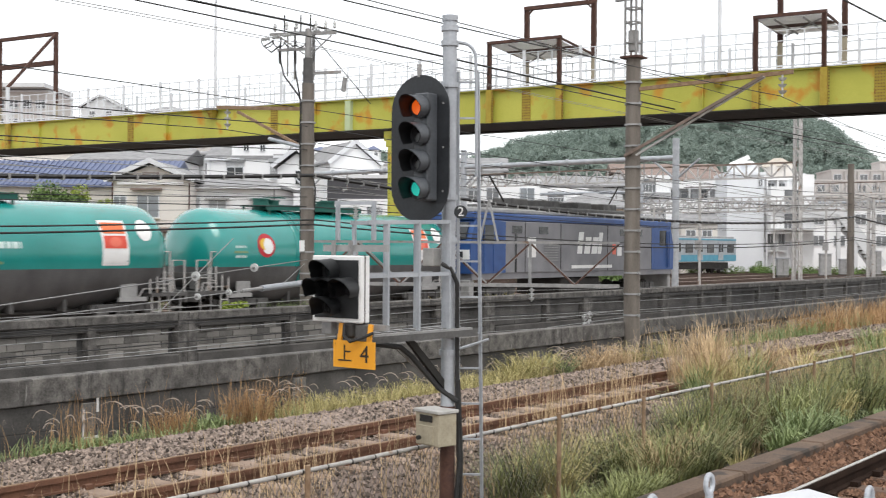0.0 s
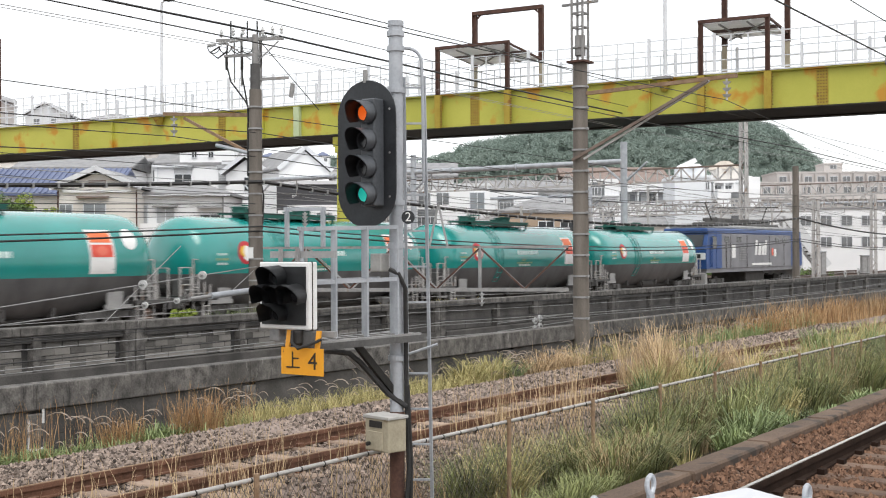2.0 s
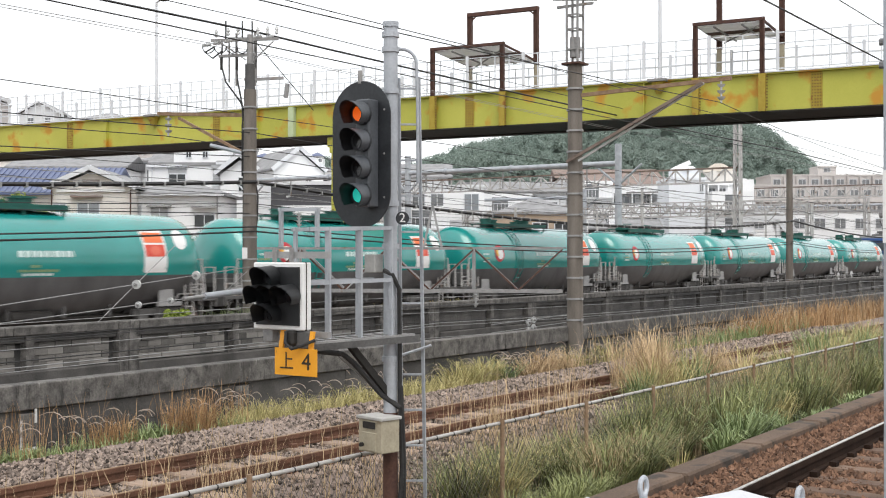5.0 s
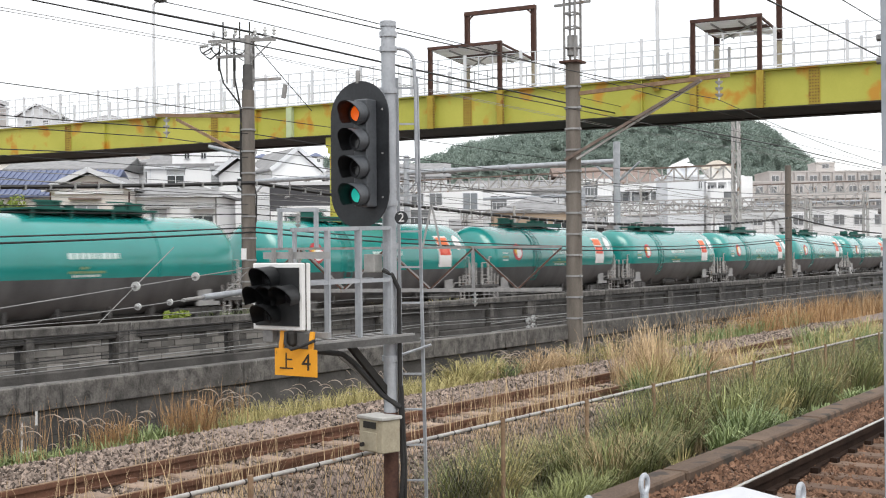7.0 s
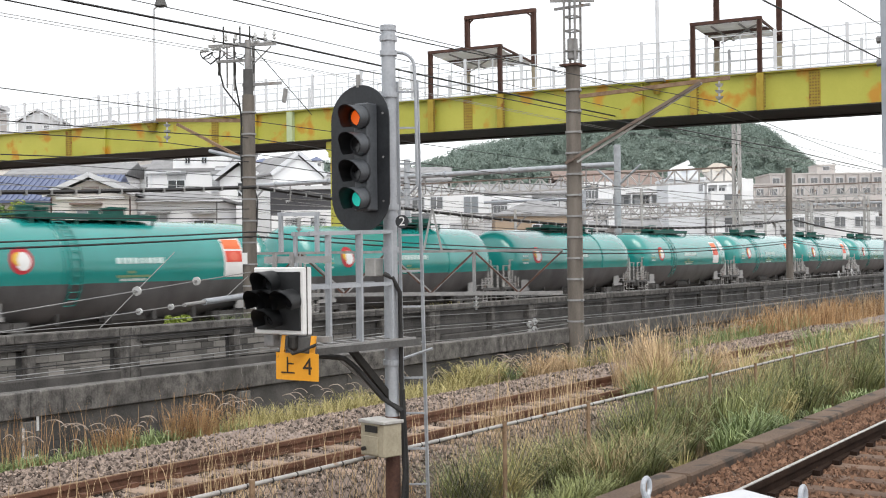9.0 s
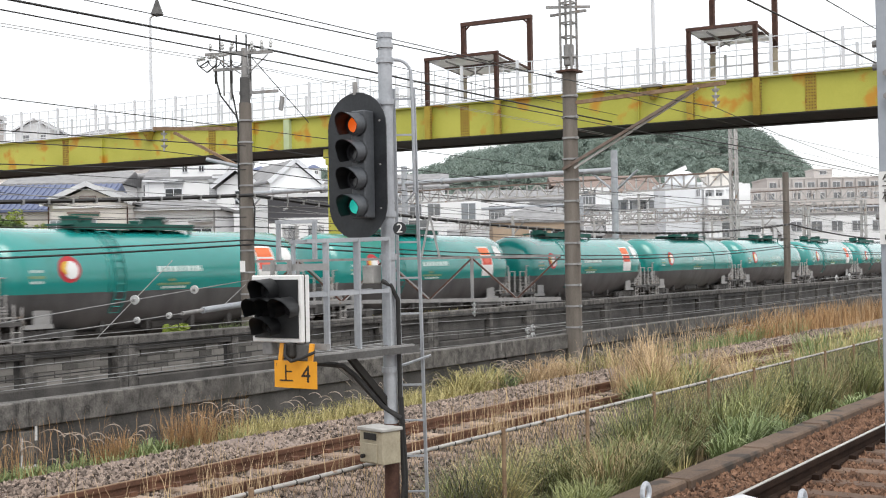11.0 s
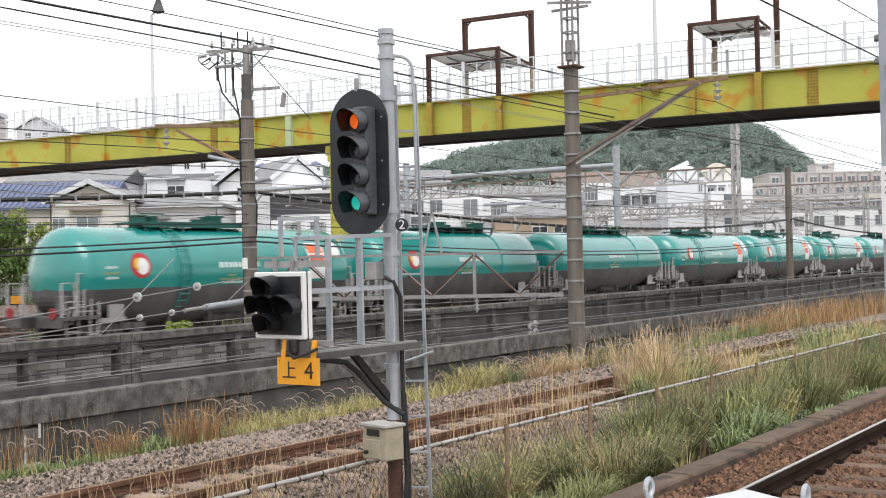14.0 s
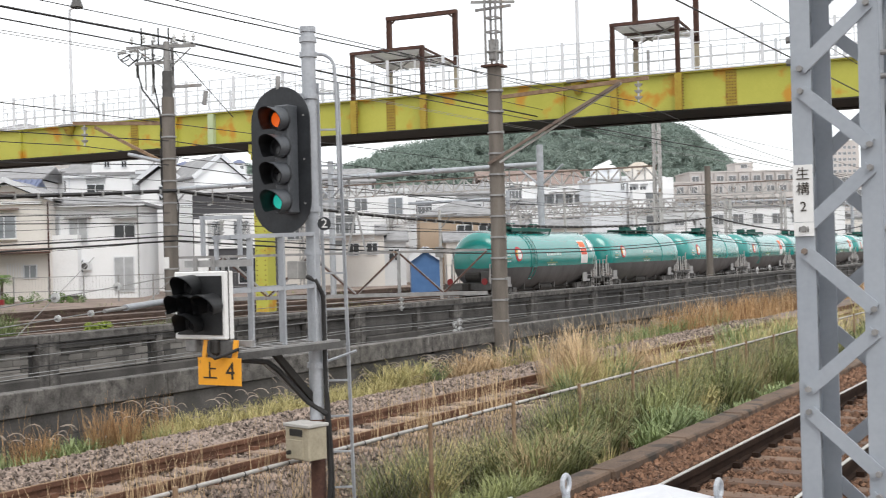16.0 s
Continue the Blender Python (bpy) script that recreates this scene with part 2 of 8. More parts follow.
STRAW_RED = material("reddish_dry_grass", (0.2, 0.1, 0.04), (0.62, 0.4, 0.2), 0.8, scale=0.8, island=1.0, bump=0)
STRAW_YELLOW = material("yellow_green_grass", (0.16, 0.16, 0.045), (0.68, 0.58, 0.28), 0.8, scale=1.0, island=0.8, each=0.4, bump=0)
PLUME = material("pale_seed_heads", (0.3, 0.24, 0.19), (0.55, 0.47, 0.4), 0.9, island=0.8, bump=0)
LEAF_NEAR = material("garden_leaves", (0.05, 0.09, 0.022), (0.2, 0.31, 0.085), 0.6, scale=0.7, island=1.0, bump=0)
LEAF_YELLOW = material("yellow_green_leaves", (0.12, 0.17, 0.02), (0.33, 0.4, 0.06), 0.6, scale=2, island=1.0, bump=0)
# distance haze is painted into both foliage colours; crown bodies darkened as inner shade
LEAF_HAZED = material("hill_woodland", (0.19, 0.25, 0.22), (0.3, 0.365, 0.32), 0.95, scale=0.06, fine=0.5, island=0.2, bump=0)
LEAF_SHADE = material("hazed_crown_shade", (0.16, 0.21, 0.185), (0.23, 0.285, 0.25), 0.95, scale=0.1, fine=1.0, bump=0)
BARK = material("bark", (0.05, 0.04, 0.03), (0.12, 0.09, 0.07), 0.9)
HOUSE_WHITE = material("white_render", (0.76, 0.765, 0.775), (0.86, 0.865, 0.87), 0.85, scale=0.3, fine=8, bump=0.05)
HOUSE_CREAM = material("cream_render", (0.66, 0.625, 0.58), (0.78, 0.75, 0.71), 0.85, scale=0.3, fine=8, bump=0.05)
HOUSE_GREY = material("pale_grey_cladding", (0.55, 0.56, 0.575), (0.68, 0.69, 0.7), 0.85, scale=0.3, fine=8, bump=0.05)
HOUSE_DARK = material("charcoal_cladding", (0.045, 0.045, 0.05), (0.08, 0.08, 0.088), 0.7, scale=0.4, fine=8, bump=0.05)
HOUSE_BROWN = material("tan_plaster", (0.36, 0.27, 0.19), (0.46, 0.36, 0.27), 0.85, scale=0.3, fine=8, bump=0.05)
# pale tone paints distance haze onto the far blocks
HOUSE_HAZY = material("hazed_grey_concrete", (0.46, 0.43, 0.415), (0.6, 0.57, 0.55), 0.9, scale=0.1, fine=2, bump=0)
TILE_BLUE = material("blue_glazed_roof_tile", (0.055, 0.075, 0.15), (0.12, 0.15, 0.26), 0.4, scale=2, bump=0.1, island=0.5)
TILE_GREY = material("grey_roof_tile", (0.19, 0.19, 0.195), (0.32, 0.32, 0.325), 0.7, scale=1.5, bump=0.1)
TILE_TAN = material("tan_roof_sheet", (0.44, 0.39, 0.33), (0.56, 0.51, 0.44), 0.8, scale=1.5)
HOUSE_PALE = material("pale_blue_white_render", (0.7, 0.725, 0.76), (0.8, 0.82, 0.85), 0.85, scale=0.25, fine=6, bump=0.05, extra=(0.62, 0.64, 0.67), extra_at=0.58, extra_scale=0.2, soft=0.2)
TILE_BROWN = material("brown_roof_sheet", (0.17, 0.12, 0.1), (0.28, 0.21, 0.18), 0.7, scale=1.5)
WINDOW_PALE = material("pale_window_glass", (0.16, 0.18, 0.2), (0.3, 0.32, 0.34), 0.12, scale=0.6, bump=0)
# glass lightened to paint distance haze over dark windows
WINDOW_HAZED = material("hazed_window_glass", (0.11, 0.115, 0.12), (0.22, 0.23, 0.24), 0.15, scale=0.6, bump=0)
SOIL = material("dark_verge_soil", (0.03, 0.025, 0.016), (0.085, 0.07, 0.045), 1.0, scale=3, fine=40, bump=0.8)
SHUTTER = material("grey_shutter", (0.33, 0.34, 0.35), (0.43, 0.44, 0.45), 0.6, scale=2)
SHED_BLUE = material("blue_shed_sheet", (0.05, 0.13, 0.3), (0.08, 0.18, 0.38), 0.55, scale=2)


# ---- mesh helpers ----
def box(bm, at, size, turn=None):
    m = Matrix.Translation(at) @ (turn or Matrix()) @ Matrix.Diagonal((*size, 1))
    return bmesh.ops.create_cube(bm, size=1, matrix=m)["verts"]


def rod(bm, a, b, r, sides=8, r2=None):
    a, b = Vector(a), Vector(b)
    d = b - a
    m = Matrix.Translation((a + b) / 2) @ d.to_track_quat("Z", "Y").to_matrix().to_4x4()
    bmesh.ops.create_cone(bm, cap_ends=True, segments=sides, radius1=r, radius2=r if r2 is None else r2, depth=d.length, matrix=m)


def bar(bm, a, b, w, h):
    """A rectangular bar from a to b, w across and h in the upright sense."""
    a, b = Vector(a), Vector(b)
    d = b - a
    m = Matrix.Translation((a + b) / 2) @ d.to_track_quat("X", "Z").to_matrix().to_4x4() @ Matrix.Diagonal((d.length, w, h, 1))
    bmesh.ops.create_cube(bm, size=1, matrix=m)


def tube(bm, pts, r, sides=6, closed=False):
    """One connected pipe through the points."""
    pts = [Vector(p) for p in pts]
    rings, side = [], None
    for i, p in enumerate(pts):
        if closed:
            d = pts[(i + 1) % len(pts)] - pts[i - 1]
        else:
            d = pts[min(i + 1, len(pts) - 1)] - pts[max(i - 1, 0)]
        d.normalize()
        if side is None:
            side = d.cross(Vector((0.31, 0.17, 0.93))).normalized()
        side = (side - d * side.dot(d)).normalized()
        up = d.cross(side)
        rings.append([bm.verts.new(p + (side * math.cos(a) + up * math.sin(a)) * r) for a in np.linspace(0, math.tau, sides, endpoint=False)])
    for a, b in zip(rings, rings[1:] + (rings[:1] if closed else [])):
        for j in range(sides):
            bm.faces.new((a[j], a[(j + 1) % sides], b[(j + 1) % sides], b[j]))
    if not closed:
        bm.faces.new(list(reversed(rings[0])))
        bm.faces.new(rings[-1])


def link(name, bm, mat, smooth=False, bevel=0.0):
    if bevel:
        bmesh.ops.bevel(bm, geom=bm.edges[:], offset=bevel, segments=1, affect="EDGES")
    me = bpy.data.meshes.new(name)
    bm.to_mesh(me)
    bm.free()
    me.materials.append(mat)
    if smooth:
        for p in me.polygons:
            p.use_smooth = True
        me.set_sharp_from_angle(angle=radians(40))
    return new(name, me)


def part(name, bm, mat, parent, label="", smooth=False, bevel=0.0):
    ob = link(name, bm, mat, smooth, bevel)
    ob.parent = parent
    if label:
        ob["label"] = label
    return ob


def made(f, *a, **k):
    bm = bmesh.new()
    f(bm, *a, **k)
    return bm


def thing(name, at, label, category, group="", kind=""):
    ob = new(name)
    ob.empty_display_size = 0.2
    ob.matrix_basis = at if isinstance(at, Matrix) else Matrix.Translation(at)
    return tagged(ob, label, category, group, kind)


def raw(name, verts, faces, mat):
    me = bpy.data.meshes.new(name)
    me.from_pydata(verts, [], faces)
    me.materials.append(mat)
    return new(name, me)


def quick(name, at, label, category, pieces, group="", kind=""):
    """A thing from (part name, material, [box or rod tuples]) pieces."""
    t = thing(name, at, label, category, group, kind)
    for pname, mat, *shapes in pieces:
        bm = bmesh.new()
        for s in shapes:
            if s[0] == "box":
                box(bm, *s[1:])
            elif s[0] == "rod":
                rod(bm, *s[1:])
            else:
                bar(bm, *s[1:])
        part(pname, bm, mat, t)
    return t


def stones(name, n, x0, x1, y0, y1, height, mat, size, label, rng):
    """Loose stones on a bed: jittered eight-sided lumps."""
    shape = np.array([(1, 0, 0), (-1, 0, 0), (0, 1, 0), (0, -1, 0), (0, 0, 1), (0, 0, -1)], float)
    tri = np.array([(0, 2, 4), (2, 1, 4), (1, 3, 4), (3, 0, 4), (2, 0, 5), (1, 2, 5), (3, 1, 5), (0, 3, 5)])
    x = x0 + (x1 - x0) * rng.random(n) ** 1.7
    y = y0 + (y1 - y0) * rng.random(n)
    z = np.array([height(v) for v in y]) + rng.random(n) * size * 0.5
    s = size * (0.55 + rng.random(n)) * (0.85 + 0.03 * (x - x0))
    v = shape[None] * (0.6 + 0.7 * rng.random((n, 6, 3))) + rng.normal(0, 0.22, (n, 6, 3))
    v = v * s[:, None, None] * 0.62 + np.stack([x, y, z], 1)[:, None]
    f = (tri[None] + 6 * np.arange(n)[:, None, None]).reshape(-1, 3)
    return tagged(raw(name, v.reshape(-1, 3).tolist(), f.tolist(), mat), label, "gravel", kind="stuff")


def blades(name, xs, ys, zs, hs, mat, label, rng, width=0.008, lean=0.45, droop=0.5, category="grass", way=None, kind="stuff", group=""):
    """Grass: each blade a bent, tapering strip of three pieces."""
    n = len(xs)
    way = rng.random(n) * math.tau if way is None else way
    le = lean * (0.3 + rng.random(n))
    dx, dy = np.cos(way) * le, np.sin(way) * le
    side = way + math.pi / 2 + rng.normal(0, 0.5, n)
    wx, wy = np.cos(side), np.sin(side)
    w = width * (0.6 + 0.8 * rng.random(n))
    rows = []
    for k, (up, out, wide) in enumerate(((0, 0, 1.0), (0.4, 0.22, 0.9), (0.78, 0.62, 0.6), (1.0 - droop * 0.25, 1.0, 0.05))):
        cx, cy, cz = xs + dx * hs * out, ys + dy * hs * out, zs + hs * up
        for s in (-1, 1):
            rows.append(np.stack([cx + s * wx * w * wide, cy + s * wy * w * wide, cz], 1))
    v = np.stack(rows, 1).reshape(-1, 3)
    q = np.array([(0, 1, 3, 2), (2, 3, 5, 4), (4, 5, 7, 6)])
    f = (q[None] + 8 * np.arange(n)[:, None, None]).reshape(-1, 4)
    return tagged(raw(name, v.tolist(), f.tolist(), mat), label, category, group, kind)


def leaves(name, centres, radii, per, size, mat, rng, squash=0.8):
    """A crown: small leaf plates scattered through overlapping clumps."""
    out_v, out_f = [], []
    for c, r in zip(centres, radii):
        d = rng.normal(size=(per, 3))
        d /= np.linalg.norm(d, axis=1)[:, None]
        p = np.array(c) + d * (r * (0.55 + 0.5 * rng.random(per)))[:, None] * np.array([1, 1, squash])
        a, b = rng.normal(size=(per, 3)), rng.normal(size=(per, 3))
        a /= np.linalg.norm(a, axis=1)[:, None]
        b -= a * (a * b).sum(1)[:, None]
        b /= np.linalg.norm(b, axis=1)[:, None]
        s = (size * (0.5 + rng.random(per)))[:, None]
        out_v.append(np.stack([p - a * s, p - b * s * 0.6, p + a * s, p + b * s * 0.6], 1).reshape(-1, 3))
    v = np.concatenate(out_v)
    f = np.arange(len(v)).reshape(-1, 4)
    return raw(name, v.tolist(), f.tolist(), mat)


RNG = np.random.default_rng(7)


# ---- the ground: one sheet with track beds, a verge, a sunken cutting and the yard ----
PROFILE = [(-400, -0.3), (1.35, -0.3), (1.5, -0.2), (4.1, -0.2), (4.3, -0.22), (4.5, -0.25), (5.4, -0.6), (6.6, -0.98), (7.5, -0.98), (8.0, -0.85), (8.45, -0.53), (8.62, -0.6),
           (10.5, -0.6), (10.7, -0.5), (11.9, -0.52), (13.0, -0.82), (14.05, -0.85), (14.15, -5.6), (20.3, -5.6), (20.4, -0.62), (62, -0.62), (75, -0.6), (140, 1.0), (400, 8), (2500, 12)]


def ground_z(y):
    return float(np.interp(y, [p[0] for p in PROFILE], [p[1] for p in PROFILE]))


def ground():
    xs = [-900, -200, -60, -20] + [k * 1.0 for k in range(-10, 60)] + list(range(60, 140, 5)) + [160, 250, 500, 1200, 2800]
    ys = sorted({p[0] for p in PROFILE} | set(np.arange(4.6, 14.0, 0.45).round(2).tolist()) | set(range(22, 62, 3)))
    v = [(x, y, ground_z(y) + (0.05 * noise.noise((x * 0.7, y * 0.7, 0)) if 4.5 < y < 14 or 20.5 < y < 80 else 0)) for x in xs for y in ys]
    w = len(ys)
    f = [(i * w + j, (i + 1) * w + j, (i + 1) * w + j + 1, i * w + j + 1) for i in range(len(xs) - 1) for j in range(w - 1)]
    tagged(raw("ground", v, f, GROUND), "brown gravelly railway ground with weeds", "ground", kind="structure")


ground()


def soil_strip(name, y0, y1, x0, x1, label):
    xs, ys = np.arange(x0, x1 + 0.01, 1.0), np.linspace(y0, y1, 9)
    v = [(x, y, ground_z(y) + 0.05 * noise.noise((x * 0.7, y * 0.7, 0)) + 0.012 + 0.02 * noise.noise((x * 2, y * 2, 3))) for x in xs for y in ys]
    f = [(i * 9 + j, (i + 1) * 9 + j, (i + 1) * 9 + j + 1, i * 9 + j + 1) for i in range(len(xs) - 1) for j in range(8)]
    tagged(raw(name, v, f, SOIL), label, "soil", kind="structure")


soil_strip("verge_soil", 4.5, 7.9, 9.0, 60, "dark soil of the grassy verge")
soil_strip("parapet_soil", 12.8, 14.0, 4.0, 60, "dark soil along the parapet")


def rail_bm(bm, x0, x1, y, top, head=0.065, tall=0.15):
    box(bm, ((x0 + x1) / 2, y, top - 0.025), (x1 - x0, head, 0.05))
    box(bm, ((x0 + x1) / 2, y, top - 0.09), (x1 - x0, 0.02, 0.09))
    box(bm, ((x0 + x1) / 2, y, top - tall + 0.01), (x1 - x0, 0.125, 0.02))


def track(x0, x1, y, top, rail_mat, sleeper_mat, label, shine=None, sleepers=(0, 0), gap=0.62, rail_h=0.15):
    t = thing("railway_track", (0, 0, 0), label, "track", kind="structure")
    for s in (-0.566, 0.566):
        r = part("rail", made(rail_bm, x0, x1, y + s, top, tall=rail_h), rail_mat, t)
        if shine:
            part("rail_head", made(box, ((x0 + x1) / 2, y + s, top + 0.003), (x1 - x0, 0.036, 0.006)), shine, r, "worn running surface")
    first = None
    x = sleepers[0]
    while x < sleepers[1]:
        if first is None:
            bm = bmesh.new()
            box(bm, (0, 0, 0), (0.24, 2.05, 0.14))
            bmesh.ops.bevel(bm, geom=bm.edges[:], offset=0.02, segments=1, affect="EDGES")
            first = part("sleeper", bm, sleeper_mat, t)
            first.location = (x, y, top - rail_h - 0.065)
            chairs = bmesh.new()
        else:
            o = new("sleeper", first.data)
            o.parent = t
            o.location = (x, y + random.uniform(-0.02, 0.02), top - rail_h - 0.065 + random.uniform(-0.008, 0.004))
        for s in (-0.566, 0.566):
            for d in (-0.1, 0.1):
                box(chairs, (x, y + s + d, top - rail_h + 0.025), (0.1, 0.07, 0.05))
        x += gap
    if first:
        tagged(part("rail_fastening", chairs, rail_mat, t), kind="stuff")
    return t


track(-20, 160, 2.915, 0.0, RAIL_DARK, SLEEPER_BROWN, "main-line track with polished rails on brown ballast", RAIL_SHINE, (3, 60))
track(-20, 120, 9.57, -0.38, RAIL_RUST, SLEEPER_PALE, "disused siding with rusted rails and pale sleepers", RUST_POST, (4, 50), 0.66)
track(-40, 400, 28.1, -0.42, RAIL_DARK, SLEEPER_BROWN, "yard track under the tank train", RAIL_SHINE)
for yy in (33.0, 36.8, 41.0, 46.0, 50.0):
    track(-20, 420, yy, -0.42, RAIL_YARD, SLEEPER_BROWN, "dull brown yard track", None)


bed_top = link("ballast_bed", made(box, (30, 2.7, -0.25), (100, 2.0, 0.12)), BALLAST_GROUND)
shoulder = link("ballast_shoulder", made(box, (30, 3.95, -0.22), (100, 0.5, 0.16)), BALLAST_GROUND)
tagged(shoulder, "rust-brown ballast shoulder against the kerb", "ballast", kind="structure")
tagged(bed_top, "rust-brown ballast bed of the main track", "ballast", kind="structure")


def kerb():
    t = thing("kerb", (0, 0, 0), "brown weathered concrete kerb along the ballast", "kerb", kind="structure")
    x = -6.0
    while x < 70:
        bm = made(box, (0, 0, 0), (1.97, 0.27, 0.5))
        o = part("kerb_stone", bm, KERB, t, bevel=0.02)
        o.location = (x + 1, 4.345 + random.uniform(-0.008, 0.008), -0.3 + random.uniform(-0.008, 0.008))
        x += 2.0


kerb()


# ---- walls of the cutting ----
def parapet():
    t = thing("wall_near", (0, 0, 0), "low stained grey concrete parapet along the cutting", "wall", kind="structure")
    part("backing", made(box, (57, 14.16, -3.0), (130, 0.14, 5.9)), WALL, t)
    x = 10.2 - 4 * 4.2
    while x < 120:
        o = part("pilaster", made(box, (0, 0, 0), (0.3, 0.2, 5.6)), COPING, t, bevel=0.012)
        o.location = (x, 14.06, -3.08)
        for u0, u1, v0, v1 in ((-0.14, -0.11, -0.75, -0.3), (0.09, 0.13, -0.42, -0.16), (-0.14, 0.13, -0.79, -0.75)):
            if abs(x - 10.2) < 0.1:
                part("paint_edge", made(box, (x + (u0 + u1) / 2, 13.957, (v0 + v1) / 2), (u1 - u0, 0.006, v1 - v0)), PAINT_EDGE, t, "flaking white painted edge")
        o = part("coping", made(box, (0, 0, 0), (4.196, 0.3, 0.36)), COPING, t, bevel=0.014)
        o.location = (x + 2.1, 14.1, -0.05)
        for row in range(2):
            for c in range(3):
                o = part("wall_panel", made(box, (0, 0, 0), (1.292, 0.1, 0.355)), WALL, t, bevel=0.004)
                o.location = (x + 0.17 + 0.65 + c * 1.3, 14.06, -0.42 - row * 0.36)
        x += 4.2


def far_wall():
    t = thing("wall_far", (0, 0, 0), "stained concrete-block retaining wall beyond the cutting", "wall", kind="structure")
    part("backing", made(box, (55, 20.52, -2.95), (150, 0.3, 6.3)), WALL_DARK, t)
    shapes = [made(box, (0, 0, 0), (0.391, 0.08, 0.133)), made(box, (0, 0, 0), (0.388, 0.1, 0.131)), made(box, (0, 0, 0), (0.19, 0.09, 0.132))]
    meshes = []
    for bm in shapes:
        bmesh.ops.bevel(bm, geom=bm.edges[:], offset=0.006, segments=1, affect="EDGES")
        me = bpy.data.meshes.new("block")
        bm.to_mesh(me)
        bm.free()
        me.materials.append(BLOCK)
        meshes.append(me)
    rest_v, rest_f = [], []
    pitch = 5.8
    for k in range(-4, 17):
        x0 = 17.27 + k * pitch
        for d in (-0.14, 0.14):
            o = part("pilaster", made(box, (0, 0, 0), (0.265, 0.3, 5.9)), COPING, t, bevel=0.015)
            o.location = (x0 + d, 20.3, -2.66)
        o = part("middle_post", made(box, (0, 0, 0), (0.2, 0.28, 1.0)), COPING, t, bevel=0.012)
        o.location = (x0 - 2.49, 20.32, -0.2)
        for a, b in ((0.28, pitch / 2), (pitch / 2, pitch - 0.28)):
            o = part("coping", made(box, (0, 0, 0), (b - a - 0.012, 0.4, 0.18)), COPING, t, bevel=0.02)
            o.location = (x0 + (a + b) / 2, 20.34, 0.385)
        o = part("pilaster_cap", made(box, (0, 0, 0), (0.55, 0.42, 0.185)), COPING, t, bevel=0.02)
        o.location = (x0, 20.34, 0.385)
        o = part("head_beam", made(box, (0, 0, 0), (pitch - 0.56, 0.2, 0.15)), WALL, t, bevel=0.012)
        o.location = (x0 + pitch / 2, 20.33, 0.22)
        o = part("ledge_beam", made(box, (0, 0, 0), (pitch - 0.56, 0.3, 0.24)), WALL, t, bevel=0.02)
        o.location = (x0 + pitch / 2, 20.28, -0.55)
        o = part("lower_slab", made(box, (0, 0, 0), (pitch - 0.56, 0.2, 1.3)), WALL_DARK, t, bevel=0.012)
        o.location = (x0 + pitch / 2, 20.33, -1.4)
        for a, b in ((0.28, pitch - 2.59), (pitch - 2.39, pitch - 0.28)):
            for row in range(4):
                z = 0.072 - row * 0.1385
                x = x0 + a + (0.0 if row % 2 else 0.197) + 0.005
                if not row % 2:
                    spots = [(x0 + a + 0.1, 2)]
                else:
                    spots = []
                while x + 0.39 < x0 + b:
                    spots.append((x + 0.197, random.random() < 0.35))
                    x += 0.394
                if x0 + b - x > 0.19:
                    spots.append((x + 0.1, 2))
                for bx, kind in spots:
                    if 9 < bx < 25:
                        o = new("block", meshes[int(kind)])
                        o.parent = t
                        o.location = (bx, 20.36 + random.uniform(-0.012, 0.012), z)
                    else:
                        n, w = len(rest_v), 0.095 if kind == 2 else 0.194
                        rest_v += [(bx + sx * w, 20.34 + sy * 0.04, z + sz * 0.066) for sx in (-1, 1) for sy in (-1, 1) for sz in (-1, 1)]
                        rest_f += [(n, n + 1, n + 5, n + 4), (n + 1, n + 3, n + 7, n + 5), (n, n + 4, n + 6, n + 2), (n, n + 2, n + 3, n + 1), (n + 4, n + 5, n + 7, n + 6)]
    # blocks outside x 9 to 25 take the darker WALL colour, not BLOCK
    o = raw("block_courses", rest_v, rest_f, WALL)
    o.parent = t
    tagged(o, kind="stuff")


parapet()
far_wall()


# ---- the platform's end behind the eye ----
quick("platform", (0, 0, 0), "concrete platform end with a pale edge", "platform", [
    ("platform_body", COPING, ("box", (-14, -2.6, 0.33), (31, 8.0, 1.16))),
    ("platform_edge", KERB, ("box", (-14, 1.3, 0.925), (31, 0.3, 0.03)))], kind="structure")


# ---- the footbridge ----
BR = pose(42.03, 28.62, 0, 0, 0, 7)      # local x across the bridge, local y along it


